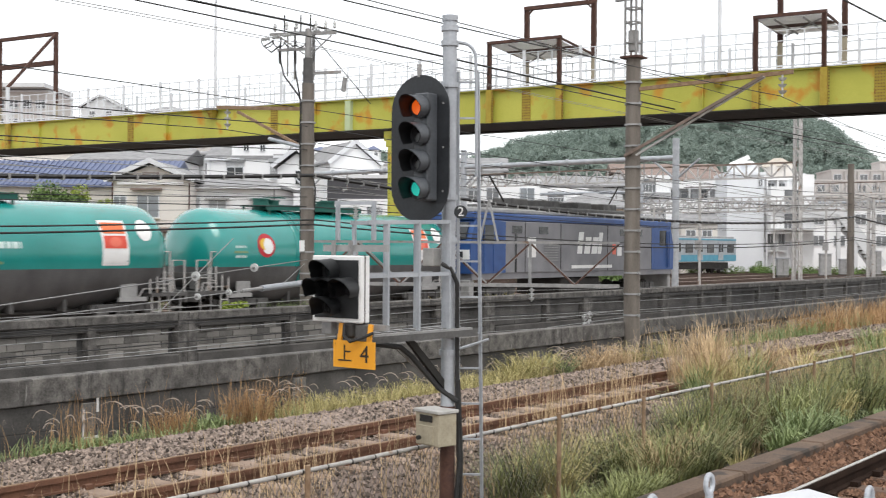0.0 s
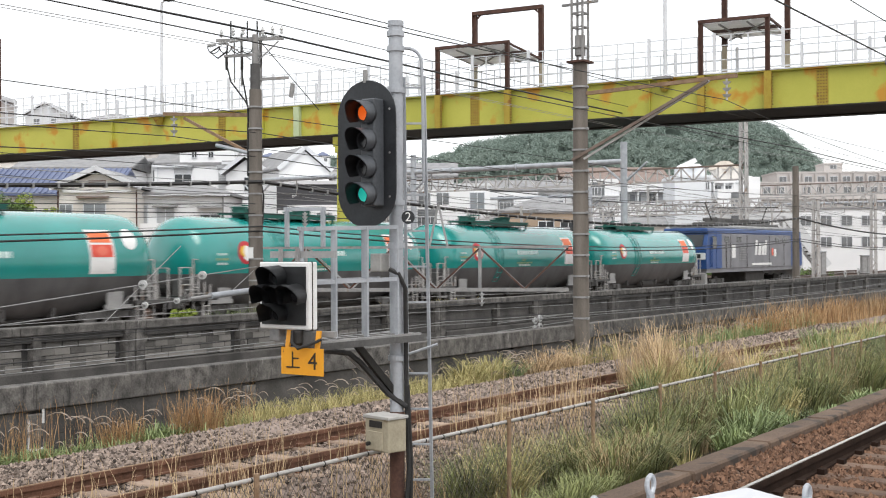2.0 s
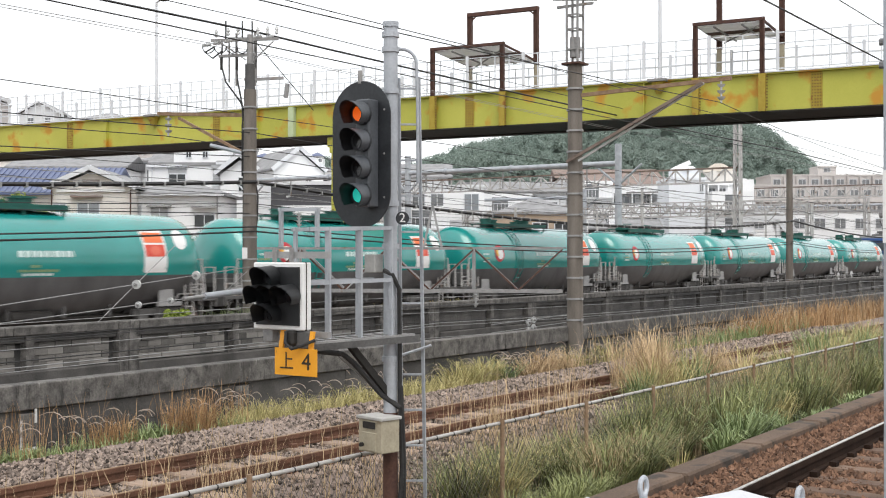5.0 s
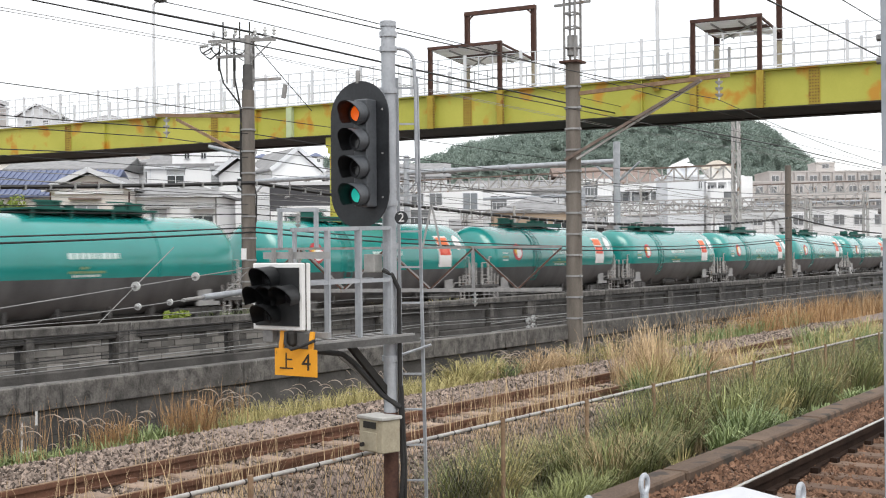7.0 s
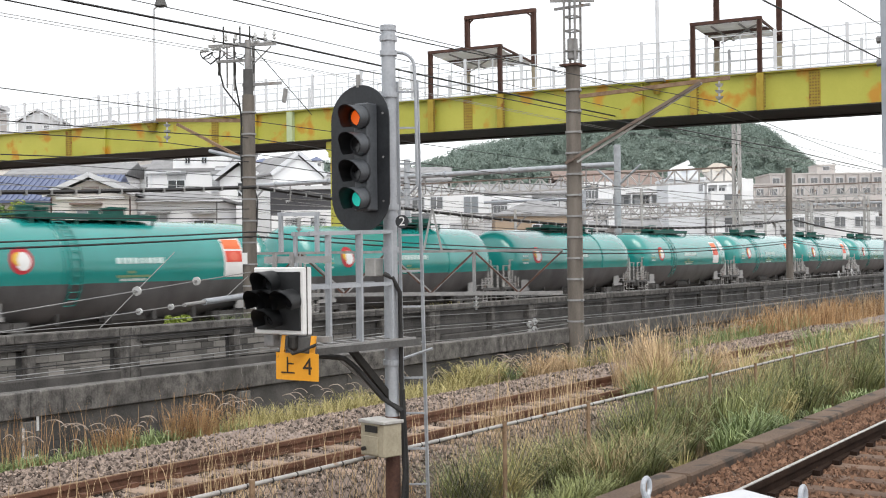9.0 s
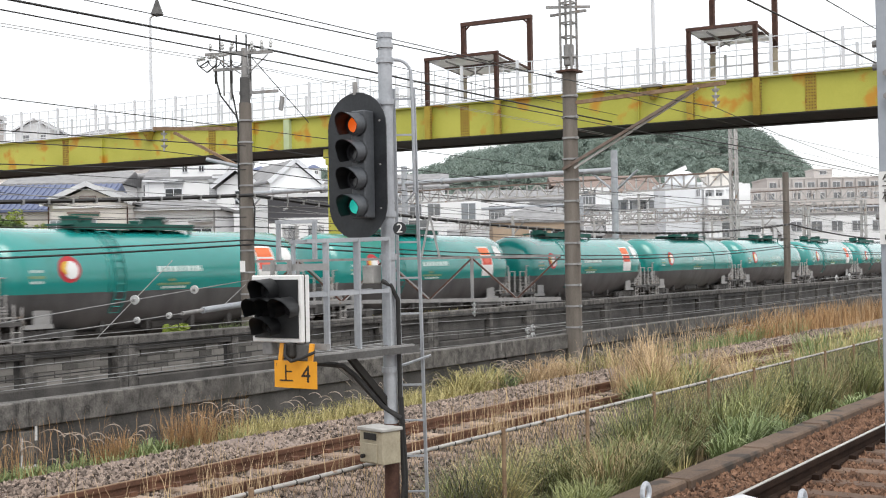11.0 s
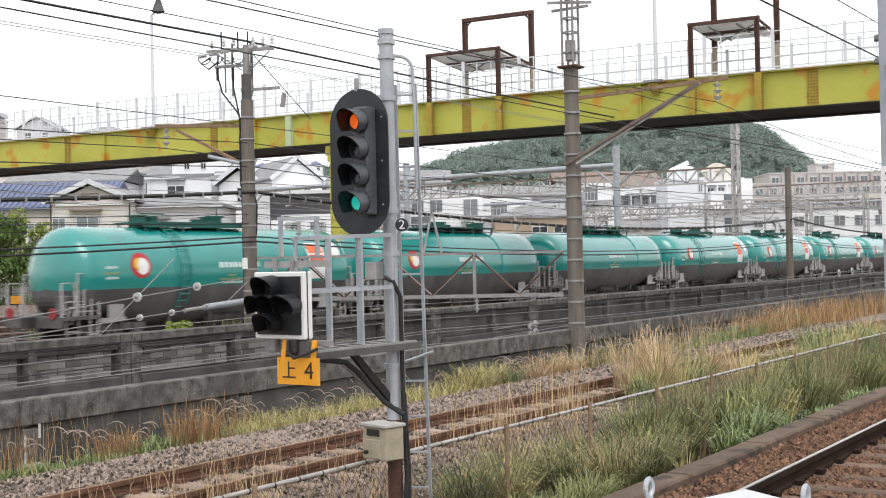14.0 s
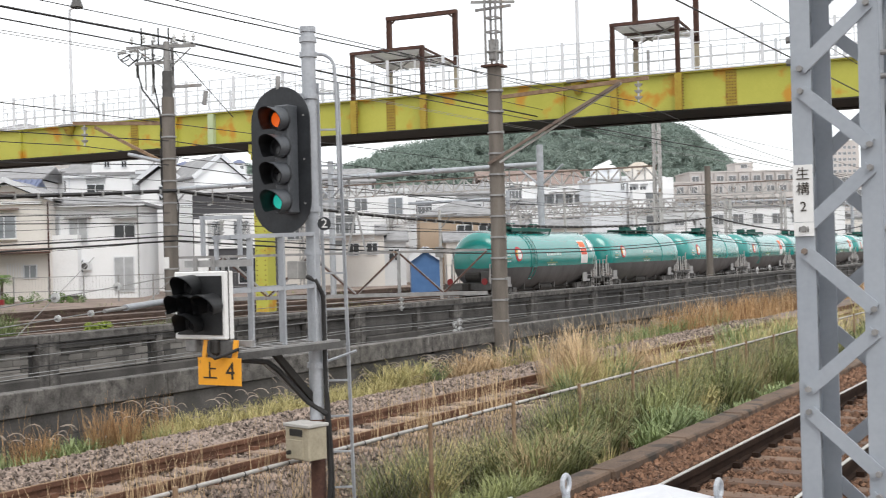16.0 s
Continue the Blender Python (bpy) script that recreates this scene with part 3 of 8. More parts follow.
def bridge():
    t = thing("girder_bridge", BR, "yellow-green plate-girder road bridge with rust patches and white railings", "bridge")
    y0, y1 = -40, 70
    for x in (0, 3.3):
        part("girder_web", made(box, (x, (y0 + y1) / 2, 8.02), (0.03, y1 - y0, 1.4)), GIRDER, t)
        part("top_flange", made(box, (x, (y0 + y1) / 2, 8.74), (0.34, y1 - y0, 0.05)), GIRDER, t)
        # underside shade is painted: flanges and soffit take near-black steel, not girder paint
        part("bottom_flange", made(box, (x, (y0 + y1) / 2, 7.3), (0.5, y1 - y0, 0.05)), DARK_STEEL_AND_SHADE, t)
    part("deck", made(box, (1.65, (y0 + y1) / 2, 8.72), (3.1, y1 - y0, 0.1)), COPING, t, "grey concrete deck")
    part("soffit", made(box, (1.65, (y0 + y1) / 2, 7.36), (3.2, y1 - y0, 0.06)), DARK_STEEL_AND_SHADE, t, "underside with its shade painted near black")
    part("edge_strip", made(box, (-0.16, (y0 + y1) / 2, 8.79), (0.1, y1 - y0, 0.05)), RAIL_WHITE, t)
    for y in np.arange(y0 + 3.0, y1, 9.4):
        part("stiffener", made(box, (-0.09, y, 8.02), (0.17, 0.03, 1.36)), GIRDER, t)
    for y in (-20.5, -15.4, -2.35 + 1.3, 12.5, 22):
        part("splice_plate", made(box, (-0.03, y, 8.02), (0.03, 0.42, 1.34)), RUSTY_YELLOW, t)
        rv = bmesh.new()
        for j in range(4):
            for i in range(11):
                box(rv, (-0.05, y - 0.15 + j * 0.1, 7.45 + i * 0.115), (0.02, 0.045, 0.045))
        tagged(part("rivet_row", rv, RIVETS, t), kind="stuff")
    part("repainted_stiffener", made(box, (-0.13, 8.05, 8.02), (0.22, 0.3, 1.37)), GIRDER_PALE, t, "pale green repainted stiffener")
    # railings on both edges
    for x in (-0.15, 3.45):
        for z in (9.3, 9.85, 10.25):
            part("rail", made(bar, (x, y0, z), (x, y1, z), 0.035, 0.035), RAIL_WHITE, t)
        for y in np.arange(y0, y1, 2.6):
            part("railing_post", made(box, (x, y, 9.6), (0.08, 0.12, 1.5)), RAIL_WHITE, t)
        fine = bmesh.new()
        for y in np.arange(y0 + 0.65, y1, 0.65):
            bar(fine, (x, y, 8.9), (x, y, 10.25), 0.04, 0.04)
        tagged(part("thin_upright", fine, RAIL_WHITE, t), kind="stuff")
        part("kick_plate", made(box, (x, (y0 + y1) / 2, 8.9), (0.02, y1 - y0, 0.05)), RAIL_WHITE, t)
    return t


bridge()


def protection_frame(y0, width, front_top, rear_top, sheet_end):
    """A rusty portal pair on the bridge with a roof of loose sheets between."""
    t = thing("steel_frame", BR, "rusty brown steel portal frame with a sheet roof on the bridge", "steel frame", "frames on the bridge")
    xf, xr = -0.25, 3.4
    for y in (y0, y0 + width):
        web = bmesh.new()
        box(web, (xf, y, (8.75 + front_top) / 2), (0.05, 0.16, front_top - 8.75))
        for d in (-0.07, 0.07):
            box(web, (xf, y + d, (8.75 + front_top) / 2), (0.17, 0.025, front_top - 8.75))
        part("front_post", web, RUST, t)
        part("post_foot", made(box, (xf + 0.02, y, 8.02), (0.2, 0.26, 1.42)), RUSTY_YELLOW, t, "rusty yellow lower post")
        rv = bmesh.new()
        for i in range(11):
            box(rv, (xf - 0.09, y - 0.2, 7.45 + i * 0.115), (0.02, 0.05, 0.05))
        tagged(part("rivet_row", rv, RIVETS, t), kind="stuff")
        web = bmesh.new()
        box(web, (xr, y, (10.4 + rear_top) / 2), (0.08, 0.2, rear_top - 10.4))
        for d in (-0.09, 0.09):
            box(web, (xr, y + d, (10.4 + rear_top) / 2), (0.2, 0.03, rear_top - 10.4))
        part("rear_post", web, RUST, t)
        part("rear_foot", made(box, (xr, y, 9.6), (0.18, 0.18, 1.6)), BOX_BEIGE, t, "faded yellow foot")
        part("side_beam", made(bar, (xf, y, front_top - 0.06), (xr, y, sheet_end), 0.08, 0.08), RUST, t)
        part("gusset", made(bar, (xr, y, rear_top - 0.35), (xr, y + (0.3 if y == y0 else -0.3), rear_top - 0.08), 0.05, 0.07), RUST, t)
    part("front_beam", made(box, (xf, y0 + width / 2, front_top - 0.04), (0.16, width + 0.2, 0.12)), RUST, t)
    part("rear_beam", made(box, (xr, y0 + width / 2, rear_top), (0.22, width + 0.22, 0.17)), RUST, t)
    tilt = Matrix.Rotation(math.atan2(front_top - 0.12 - sheet_end, xr - xf), 4, "Y")
    for i in range(5):
        u = 0.1 + 0.74 * i
        z = front_top - 0.13 + (sheet_end - front_top + 0.12) * (u - xf) / (xr - xf)
        part("roof_sheet", made(box, (u, y0 + width / 2 + 0.05 * (i % 2), z), (0.7, width - 0.12, 0.02), tilt), (SHEET, SHEET, RUST, SHEET, SHEET)[i], t, "loose roof sheet")
    for k in (0.3, 0.72):
        part("purlin", made(bar, (xf, y0 + width * k, front_top - 0.2), (xr, y0 + width * k, sheet_end - 0.06), 0.05, 0.06), GALV_DULL, t)
    part("brace", made(bar, (xf + 0.4, y0 + 0.2, front_top - 0.22), (xr, y0 + width - 0.2, sheet_end - 0.1), 0.05, 0.05), GALV_DULL, t)
    part("stay", made(bar, (xf, y0 + 0.15, front_top - 0.7), (xr, y0 + 0.2, sheet_end - 0.1), 0.04, 0.04), RAIL_WHITE, t)


protection_frame(-2.68, 3.3, 10.8, 12.9, 10.55)
protection_frame(-13.45, 2.55, 10.85, 12.9, 10.75)


def braced_portal():
    """A taller portal at the bridge's end with a middle beam and raking braces."""
    t = thing("steel_frame", BR, "tall rusty portal with raking braces on the bridge", "steel frame", "frames on the bridge")
    for y in (31.5, 36.4):
        part("rear_post", made(box, (3.4, y, 12.4), (0.2, 0.2, 4.2)), RUST, t)
        part("rear_foot", made(box, (3.4, y, 9.5), (0.18, 0.18, 1.6)), BOX_BEIGE, t)
        part("front_post", made(box, (-0.25, y - 0.25, 9.76), (0.16, 0.16, 2.05)), RAIL_WHITE, t, "pale front post")
        part("post_foot", made(box, (-0.23, y - 0.25, 8.02), (0.2, 0.26, 1.42)), RUSTY_YELLOW, t)
        part("raking_brace", made(bar, (-0.25, y - 0.25, 10.78), (3.4, y, 14.4), 0.14, 0.14), RUST, t)
    for z in (14.4, 12.7):
        part("cross_beam", made(box, (3.4, 33.95, z), (0.2, 5.0, 0.2 if z > 13 else 0.28)), RUST, t)


braced_portal()


def bridge_lamp(y, top):
    t = thing("street_lamp", BR @ Matrix.Translation((0.05, y, 0)), "slim white street lamp post on the bridge edge", "street lamp", "lamps on the bridge")
    part("post", made(rod, (0, 0, 8.9), (0, 0, top), 0.09, 10, 0.06), RAIL_WHITE, t)
    part("base_bracket", made(box, (-0.25, 0, 8.75), (0.55, 0.75, 0.1)), GALV_DULL, t)
    part("bracket_foot", made(rod, (-0.25, 0, 8.72), (-0.15, 0, 8.25), 0.3, 8, 0.12), RUSTY_YELLOW, t)
    part("arm", made(rod, (0, 0, top), (0, -0.35, top + 0.15), 0.05, 8), RAIL_WHITE, t)
    part("lamp_head", made(box, (0, -0.45, top + 0.1), (0.3, 0.3, 0.12)), DARK_STEEL_AND_SHADE, t)
    part("lamp_cone", made(rod, (0, -0.45, top + 0.1), (0, -0.45, top + 0.85), 0.32, 8, 0.06), FRAME_GREY, t, "grey cone-shaped lamp shade")


bridge_lamp(16.3, 14.4)
bridge_lamp(-9.4, 14.6)


def pier():
    t = thing("bridge_pier", pose(41.6, 34.2, 0, 0, 0, 7), "yellow painted steel bridge pier on the yard ground", "bridge pier")
    part("shaft", made(box, (0, 0, 3.2), (0.7, 0.66, 7.7)), GIRDER, t, bevel=0.02)
    part("cap", made(box, (0.3, 0, 7.0), (1.3, 1.1, 0.45)), GIRDER, t, bevel=0.02)
    part("cap_haunch", made(box, (0.1, 0, 6.65), (0.95, 0.85, 0.3)), GIRDER, t, bevel=0.02)
    part("foot", made(box, (0, 0, -0.5), (1.2, 1.2, 0.3)), COPING, t, bevel=0.03)
    shaft = bmesh.new()
    for i in range(28):
        box(shaft, (-0.36, -0.22, 0.2 + i * 0.22), (0.03, 0.05, 0.05))
        box(shaft, (-0.36, 0.22, 0.2 + i * 0.22), (0.03, 0.05, 0.05))
    tagged(part("rivet_row", shaft, RIVETS, t), kind="stuff")


pier()


# ---- the tank train ----
TANK_R, TANK_Z, TANK_L = 1.42, 2.12, 12.3


def tank_shell(bm, upper, steps):
    """The tank's skin above or below the level paint line, with dished ends and a sunk belly."""
    half = TANK_L / 2
    prof = [(-half, 0.02), (-half + 0.02, 0.35), (-half + 0.04, 0.47), (-half + 0.07, 0.68), (-half + 0.17, 0.98), (-half + 0.3, 1.2), (-half + 0.5, 1.36), (-half + 0.75, TANK_R)]
    prof += [(x, TANK_R) for x in np.linspace(-half + 1.5, half - 1.5, 9)]
    prof += [(-x, r) for x, r in reversed(prof[:8])]
    rows = []
    for x, r in prof:
        cut = math.asin(max(-1.0, -0.40 / r))
        a0, a1 = (cut, math.pi - cut) if upper else (math.pi - cut, math.tau + cut)
        sink = 1 + (0 if upper else 0.2 * max(0.0, min(1.0, (4.6 - abs(x)) / 1.3)))
        row = []
        for i in range(steps + 1):
            a = a0 + (a1 - a0) * i / steps
            z = r * math.sin(a)
            row.append(bm.verts.new((x, -r * math.cos(a), TANK_Z + (-0.4 + (z + 0.4) * sink if z < -0.4 else z))))
        rows.append(row)
    for p, q in zip(rows, rows[1:]):
        for i in range(steps):
            bm.faces.new((p[i], q[i], q[i + 1], p[i + 1]))
    bmesh.ops.remove_doubles(bm, verts=bm.verts[:], dist=0.001)


def on_tank(bm, outline, lift=0.008):
    """A flat outline (x, z) wrapped on the tank's near side."""
    r = TANK_R + lift
    cx, cz = sum(p[0] for p in outline) / len(outline), sum(p[1] for p in outline) / len(outline)

    def put(x, z):
        s = max(-0.999, min(0.999, (z - TANK_Z) / r))
        return bm.verts.new((x, -r * math.sqrt(1 - s * s), z))
    rings = [[put(cx + (x - cx) * k, cz + (z - cz) * k) for x, z in outline] for k in (1.0, 0.66, 0.33)]
    for a, b in zip(rings, rings[1:]):
        for i in range(len(outline)):
            j = (i + 1) % len(outline)
            bm.faces.new((a[i], a[j], b[j], b[i]))
    bm.faces.new(rings[-1])


def oval(x, z, rx, rz, n=28, a0=0.0, a1=math.tau):
    return [(x + rx * math.cos(a0 + (a1 - a0) * i / n), z + rz * math.sin(a0 + (a1 - a0) * i / n)) for i in range(n if a1 - a0 > 6 else n + 1)]


def strip(x0, x1, z0, z1, n=6):
    return [(x0 + (x1 - x0) * i / n, z0) for i in range(n + 1)] + [(x1, z0 + (z1 - z0) * i / n) for i in range(1, n + 1)] + \
           [(x1 - (x1 - x0) * i / n, z1) for i in range(1, n + 1)] + [(x0, z1 - (z1 - z0) * i / n) for i in range(1, n)]


def marks(bm, x0, x1, z, tall):
    """A line of lettering too small to read: short bars of uneven width."""
    rng = random.Random(round(x0 * 100 + z * 1000))
    while x0 < x1 - 0.02:
        w = min(rng.uniform(0.5, 1.1) * tall, x1 - x0)
        on_tank(bm, strip(x0, x0 + w, z, z + tall, 1))
        x0 += w + tall * 0.25


def bogie(t, x):
    b = part("bogie_frame", made(box, (x, 0, 0.62), (0.5, 1.9, 0.25)), BLACK_STEEL, t)
    for y in (-0.95, 0.95):
        f = bmesh.new()
        box(f, (x, y, 0.62), (2.3, 0.14, 0.2))
        for d in (-0.82, 0.82):
            box(f, (x + d, y - 0.03 * np.sign(-y), 0.5), (0.36, 0.2, 0.4))
        for d in (-0.22, 0, 0.22):
            rod(f, (x + d, y * 1.03, 0.35), (x + d, y * 1.03, 0.75), 0.08, 8)
        part("side_frame", f, FRAME_GREY, b)
    for d in (-0.82, 0.82):
        w = bmesh.new()
        for y in (-0.566, 0.566):
            rod(w, (x + d, y - 0.065, 0.43), (x + d, y + 0.065, 0.43), 0.43, 20)
        rod(w, (x + d, -0.9, 0.43), (x + d, 0.9, 0.43), 0.07, 8)
        part("wheelset", w, BLACK_STEEL, b)


def tank_wagon():
    t = thing("tank_wagon", (0, 28.1, -0.42), "teal and grey bogie tank wagon of a moving oil train", "tank wagon", "wagons of the oil train")
    part("tank_shell", made(tank_shell, True, 26), TEAL, t, "glossy teal upper tank", smooth=True)
    part("tank_belly", made(tank_shell, False, 16), TANK_GREY, t, "grimy grey lower tank", smooth=True)
    for x in (-2.55,):
        hoop = bmesh.new()
        pts = [(x, -(TANK_R + 0.012) * math.cos(a), TANK_Z + (TANK_R + 0.012) * math.sin(a)) for a in np.linspace(-0.3, math.pi + 0.3, 24)]
        tube(hoop, pts, 0.022, 6)
        part("hoop", hoop, TEAL, t)
    # walkway and valve gear on top
    z = TANK_Z + TANK_R
    part("walkway", made(box, (-0.85, 0, z + 0.14), (4.6, 1.3, 0.05)), TEAL_DARK, t, "dark teal top walkway")
    legs = bmesh.new()
    for x in (-3.0, -1.5, 0.0, 1.3):
        for y in (-0.6, 0.6):
            bar(legs, (x, y, z - 0.16), (x, y, z + 0.12), 0.06, 0.06)
    bar(legs, (-3.15, -0.62, z + 0.06), (1.45, -0.62, z + 0.06), 0.04, 0.14)
    part("walkway_support", legs, TEAL_DARK, t)
    for x, r, h in ((-2.75, 0.26, 0.34), (-2.2, 0.2, 0.3), (0.35, 0.34, 0.34), (-0.35, 0.16, 0.24)):
        v = bmesh.new()
        rod(v, (x, 0.05, z), (x, 0.05, z + h), r, 14)
        rod(v, (x, 0.05, z + h), (x, 0.05, z + h + 0.04), r * 1.15, 14)
        part("valve_box", v, TEAL_DARK, t)
    part("valve_lever", made(bar, (-2.9, -0.2, z + 0.42), (-1.9, -0.2, z + 0.42), 0.04, 0.04), TEAL_DARK, t)
    part("hatch_bar", made(bar, (0.0, -0.1, z + 0.38), (0.75, -0.1, z + 0.38), 0.1, 0.06), TEAL_DARK, t)
    # plain black block for brake gear, added to paint the shade under the tank
    part("under_gear", made(box, (0, 0.2, 0.42), (7.4, 1.5, 0.42)), BLACK_STEEL, t, bevel=0.05)
    # ladder down the side
    lad = bmesh.new()
    arc = [(-(TANK_R + 0.06) * math.cos(a), TANK_Z + (TANK_R + 0.06) * math.sin(a)) for a in np.linspace(-0.75, 1.3, 14)]
    for x in (-2.35, -1.98):
        for (y1, z1), (y2, z2) in zip(arc, arc[1:]):
            bar(lad, (x, y1, z1), (x, y2, z2), 0.03, 0.03)
    for y1, z1 in arc:
        bar(lad, (-2.35, y1, z1), (-1.98, y1, z1), 0.025, 0.025)
    part("ladder", lad, TEAL, t)
    # markings
    e = part("round_emblem", made(on_tank, oval(-3.9, 2.38, 0.38, 0.37)), RED, t, "round red, white and yellow emblem")
    part("emblem_field", made(on_tank, oval(-3.85, 2.36, 0.24, 0.25), 0.016), WHITE, e)
    part("emblem_arc", made(on_tank, oval(-3.94, 2.42, 0.25, 0.19, 20, 1.5, 4.5), 0.02), GOLD, e)
    for i, (z0, z1, m) in enumerate(((1.86, 2.21, WHITE), (2.27, 2.62, VERMILION), (2.68, 2.98, ORANGE))):
        part("placard", made(on_tank, strip(3.59, 4.33, z0, z1), 0.014), m, t)
    part("placard_frame", made(on_tank, strip(3.52, 4.4, 1.8, 3.04), 0.007), WHITE, t)
    part("placard_emblem", made(on_tank, oval(3.96, 2.45, 0.2, 0.14, 14), 0.019), PALE_RED, t)
    part("round_label", made(on_tank, oval(5.0, 2.78, 0.26, 0.3)), WHITE, t)
    part("lettering", made(marks, -0.75, 1.05, 2.26, 0.17), DIM_TEXT, t)
    for z0, x0, x1, m in ((1.98, -0.35, -0.05, GOLD_TEXT), (1.86, -0.75, 0.55, GOLD_TEXT), (1.76, -0.6, 0.35, DIM_TEXT), (2.3, -5.2, -4.75, DIM_TEXT), (2.14, -5.25, -4.7, GOLD_TEXT), (2.0, -5.2, -4.75, DIM_TEXT)):
        part("lettering", made(marks, x0, x1, z0, 0.07), m, t)
    # frame, saddles, end platforms
    part("centre_sill", made(box, (0, 0, 0.85), (13.0, 0.5, 0.22)), BLACK_STEEL, t)
    for s in (-1, 1):
        for y in (-1.12, 1.12):
            part("saddle_plate", made(box, (4.62 * s, y, 1.42), (0.58, 0.05, 1.1)), PALE_GREY, t, "pale grey saddle plate", bevel=0.01)
            part("saddle_foot", made(box, (4.75 * s, y, 0.84), (0.95, 0.08, 0.12)), PALE_GREY, t)
        part("end_platform", made(box, (5.95 * s, 0, 0.95), (1.3, 2.5, 0.1)), FRAME_GREY, t)
        part("buffer_beam", made(box, (6.58 * s, 0, 0.85), (0.1, 2.5, 0.3)), FRAME_GREY, t)
        part("coupler", made(box, (6.75 * s, 0, 0.85), (0.3, 0.3, 0.3)), BLACK_STEEL, t)
        for y in (-1.2, 1.2):
            g = bmesh.new()
            for x0, x1, h in ((5.3, 6.0, 1.2), (6.1, 6.55, 0.95), (5.55, 5.8, 0.75)):
                tube(g, [(x0 * s, y, 0.98), (x0 * s, y, 0.98 + h), (x1 * s, y, 0.98 + h), (x1 * s, y, 0.98)], 0.03, 6)
            part("handrail", g, GALV_PALE, t)
            st = bmesh.new()
            for zz in (0.3, 0.58):
                box(st, (6.2 * s, y, zz), (0.42, 0.2, 0.04))
            for x in (6.0, 6.4):
                bar(st, (x * s, y, 0.28), (x * s, y, 0.92), 0.03, 0.03)
            part("step", st, GALV_DULL, t)
        pw = bmesh.new()
        for k, zz in enumerate((1.12, 1.24, 1.4)):
            tube(pw, [((5.0 + 0.1 * k) * s, -1.0, zz - 0.3), ((5.2 + 0.1 * k) * s, -1.02, zz), ((6.0 + 0.15 * k) * s, -1.02, zz), ((6.1 + 0.12 * k) * s, -1.02, zz - 0.35)], 0.028, 6)
        part("pipework", pw, GALV_PALE, t, "pale grey pipework")
        part("hand_wheel", made(tube, [(5.75 * s + 0.2 * math.cos(a), -1.08, 1.5 + 0.2 * math.sin(a)) for a in np.linspace(0, math.tau, 14, endpoint=False)], 0.022, 6, True), GALV_PALE, t)
        ss = bmesh.new()
        for x in (5.35, 5.62):
            bar(ss, (x * s, -1.22, 0.2), (x * s, -1.22, 0.98), 0.035, 0.035)
        for zz in (0.22, 0.48, 0.74):
            bar(ss, (5.35 * s, -1.22, zz), (5.62 * s, -1.22, zz), 0.05, 0.03)
        part("side_step", ss, GALV_PALE, t)
        part("brake_gear", made(rod, (5.9 * s, -0.4, 1.35), (5.9 * s, 0.4, 1.35), 0.28, 14), BLACK_STEEL, t)
        part("end_box", made(box, (6.0 * s, -0.75, 1.3), (0.5, 0.5, 0.55)), FRAME_GREY, t, bevel=0.03)
    for x in (-2.4, -0.7, 1.1, 2.7):
        part("belly_bracket", made(box, (x, -0.75, 0.82), (0.1, 0.3, 0.5)), FRAME_GREY, t)
    part("brake_pipe", made(rod, (-4.2, -0.7, 0.55), (4.2, -0.7, 0.55), 0.035, 6), BLACK_STEEL, t)
    part("air_reservoir", made(rod, (-0.6, -0.75, 0.62), (0.7, -0.75, 0.62), 0.2, 12), BLACK_STEEL, t)
    for x in (-4.6, 4.6):
        bogie(t, x)
    return t


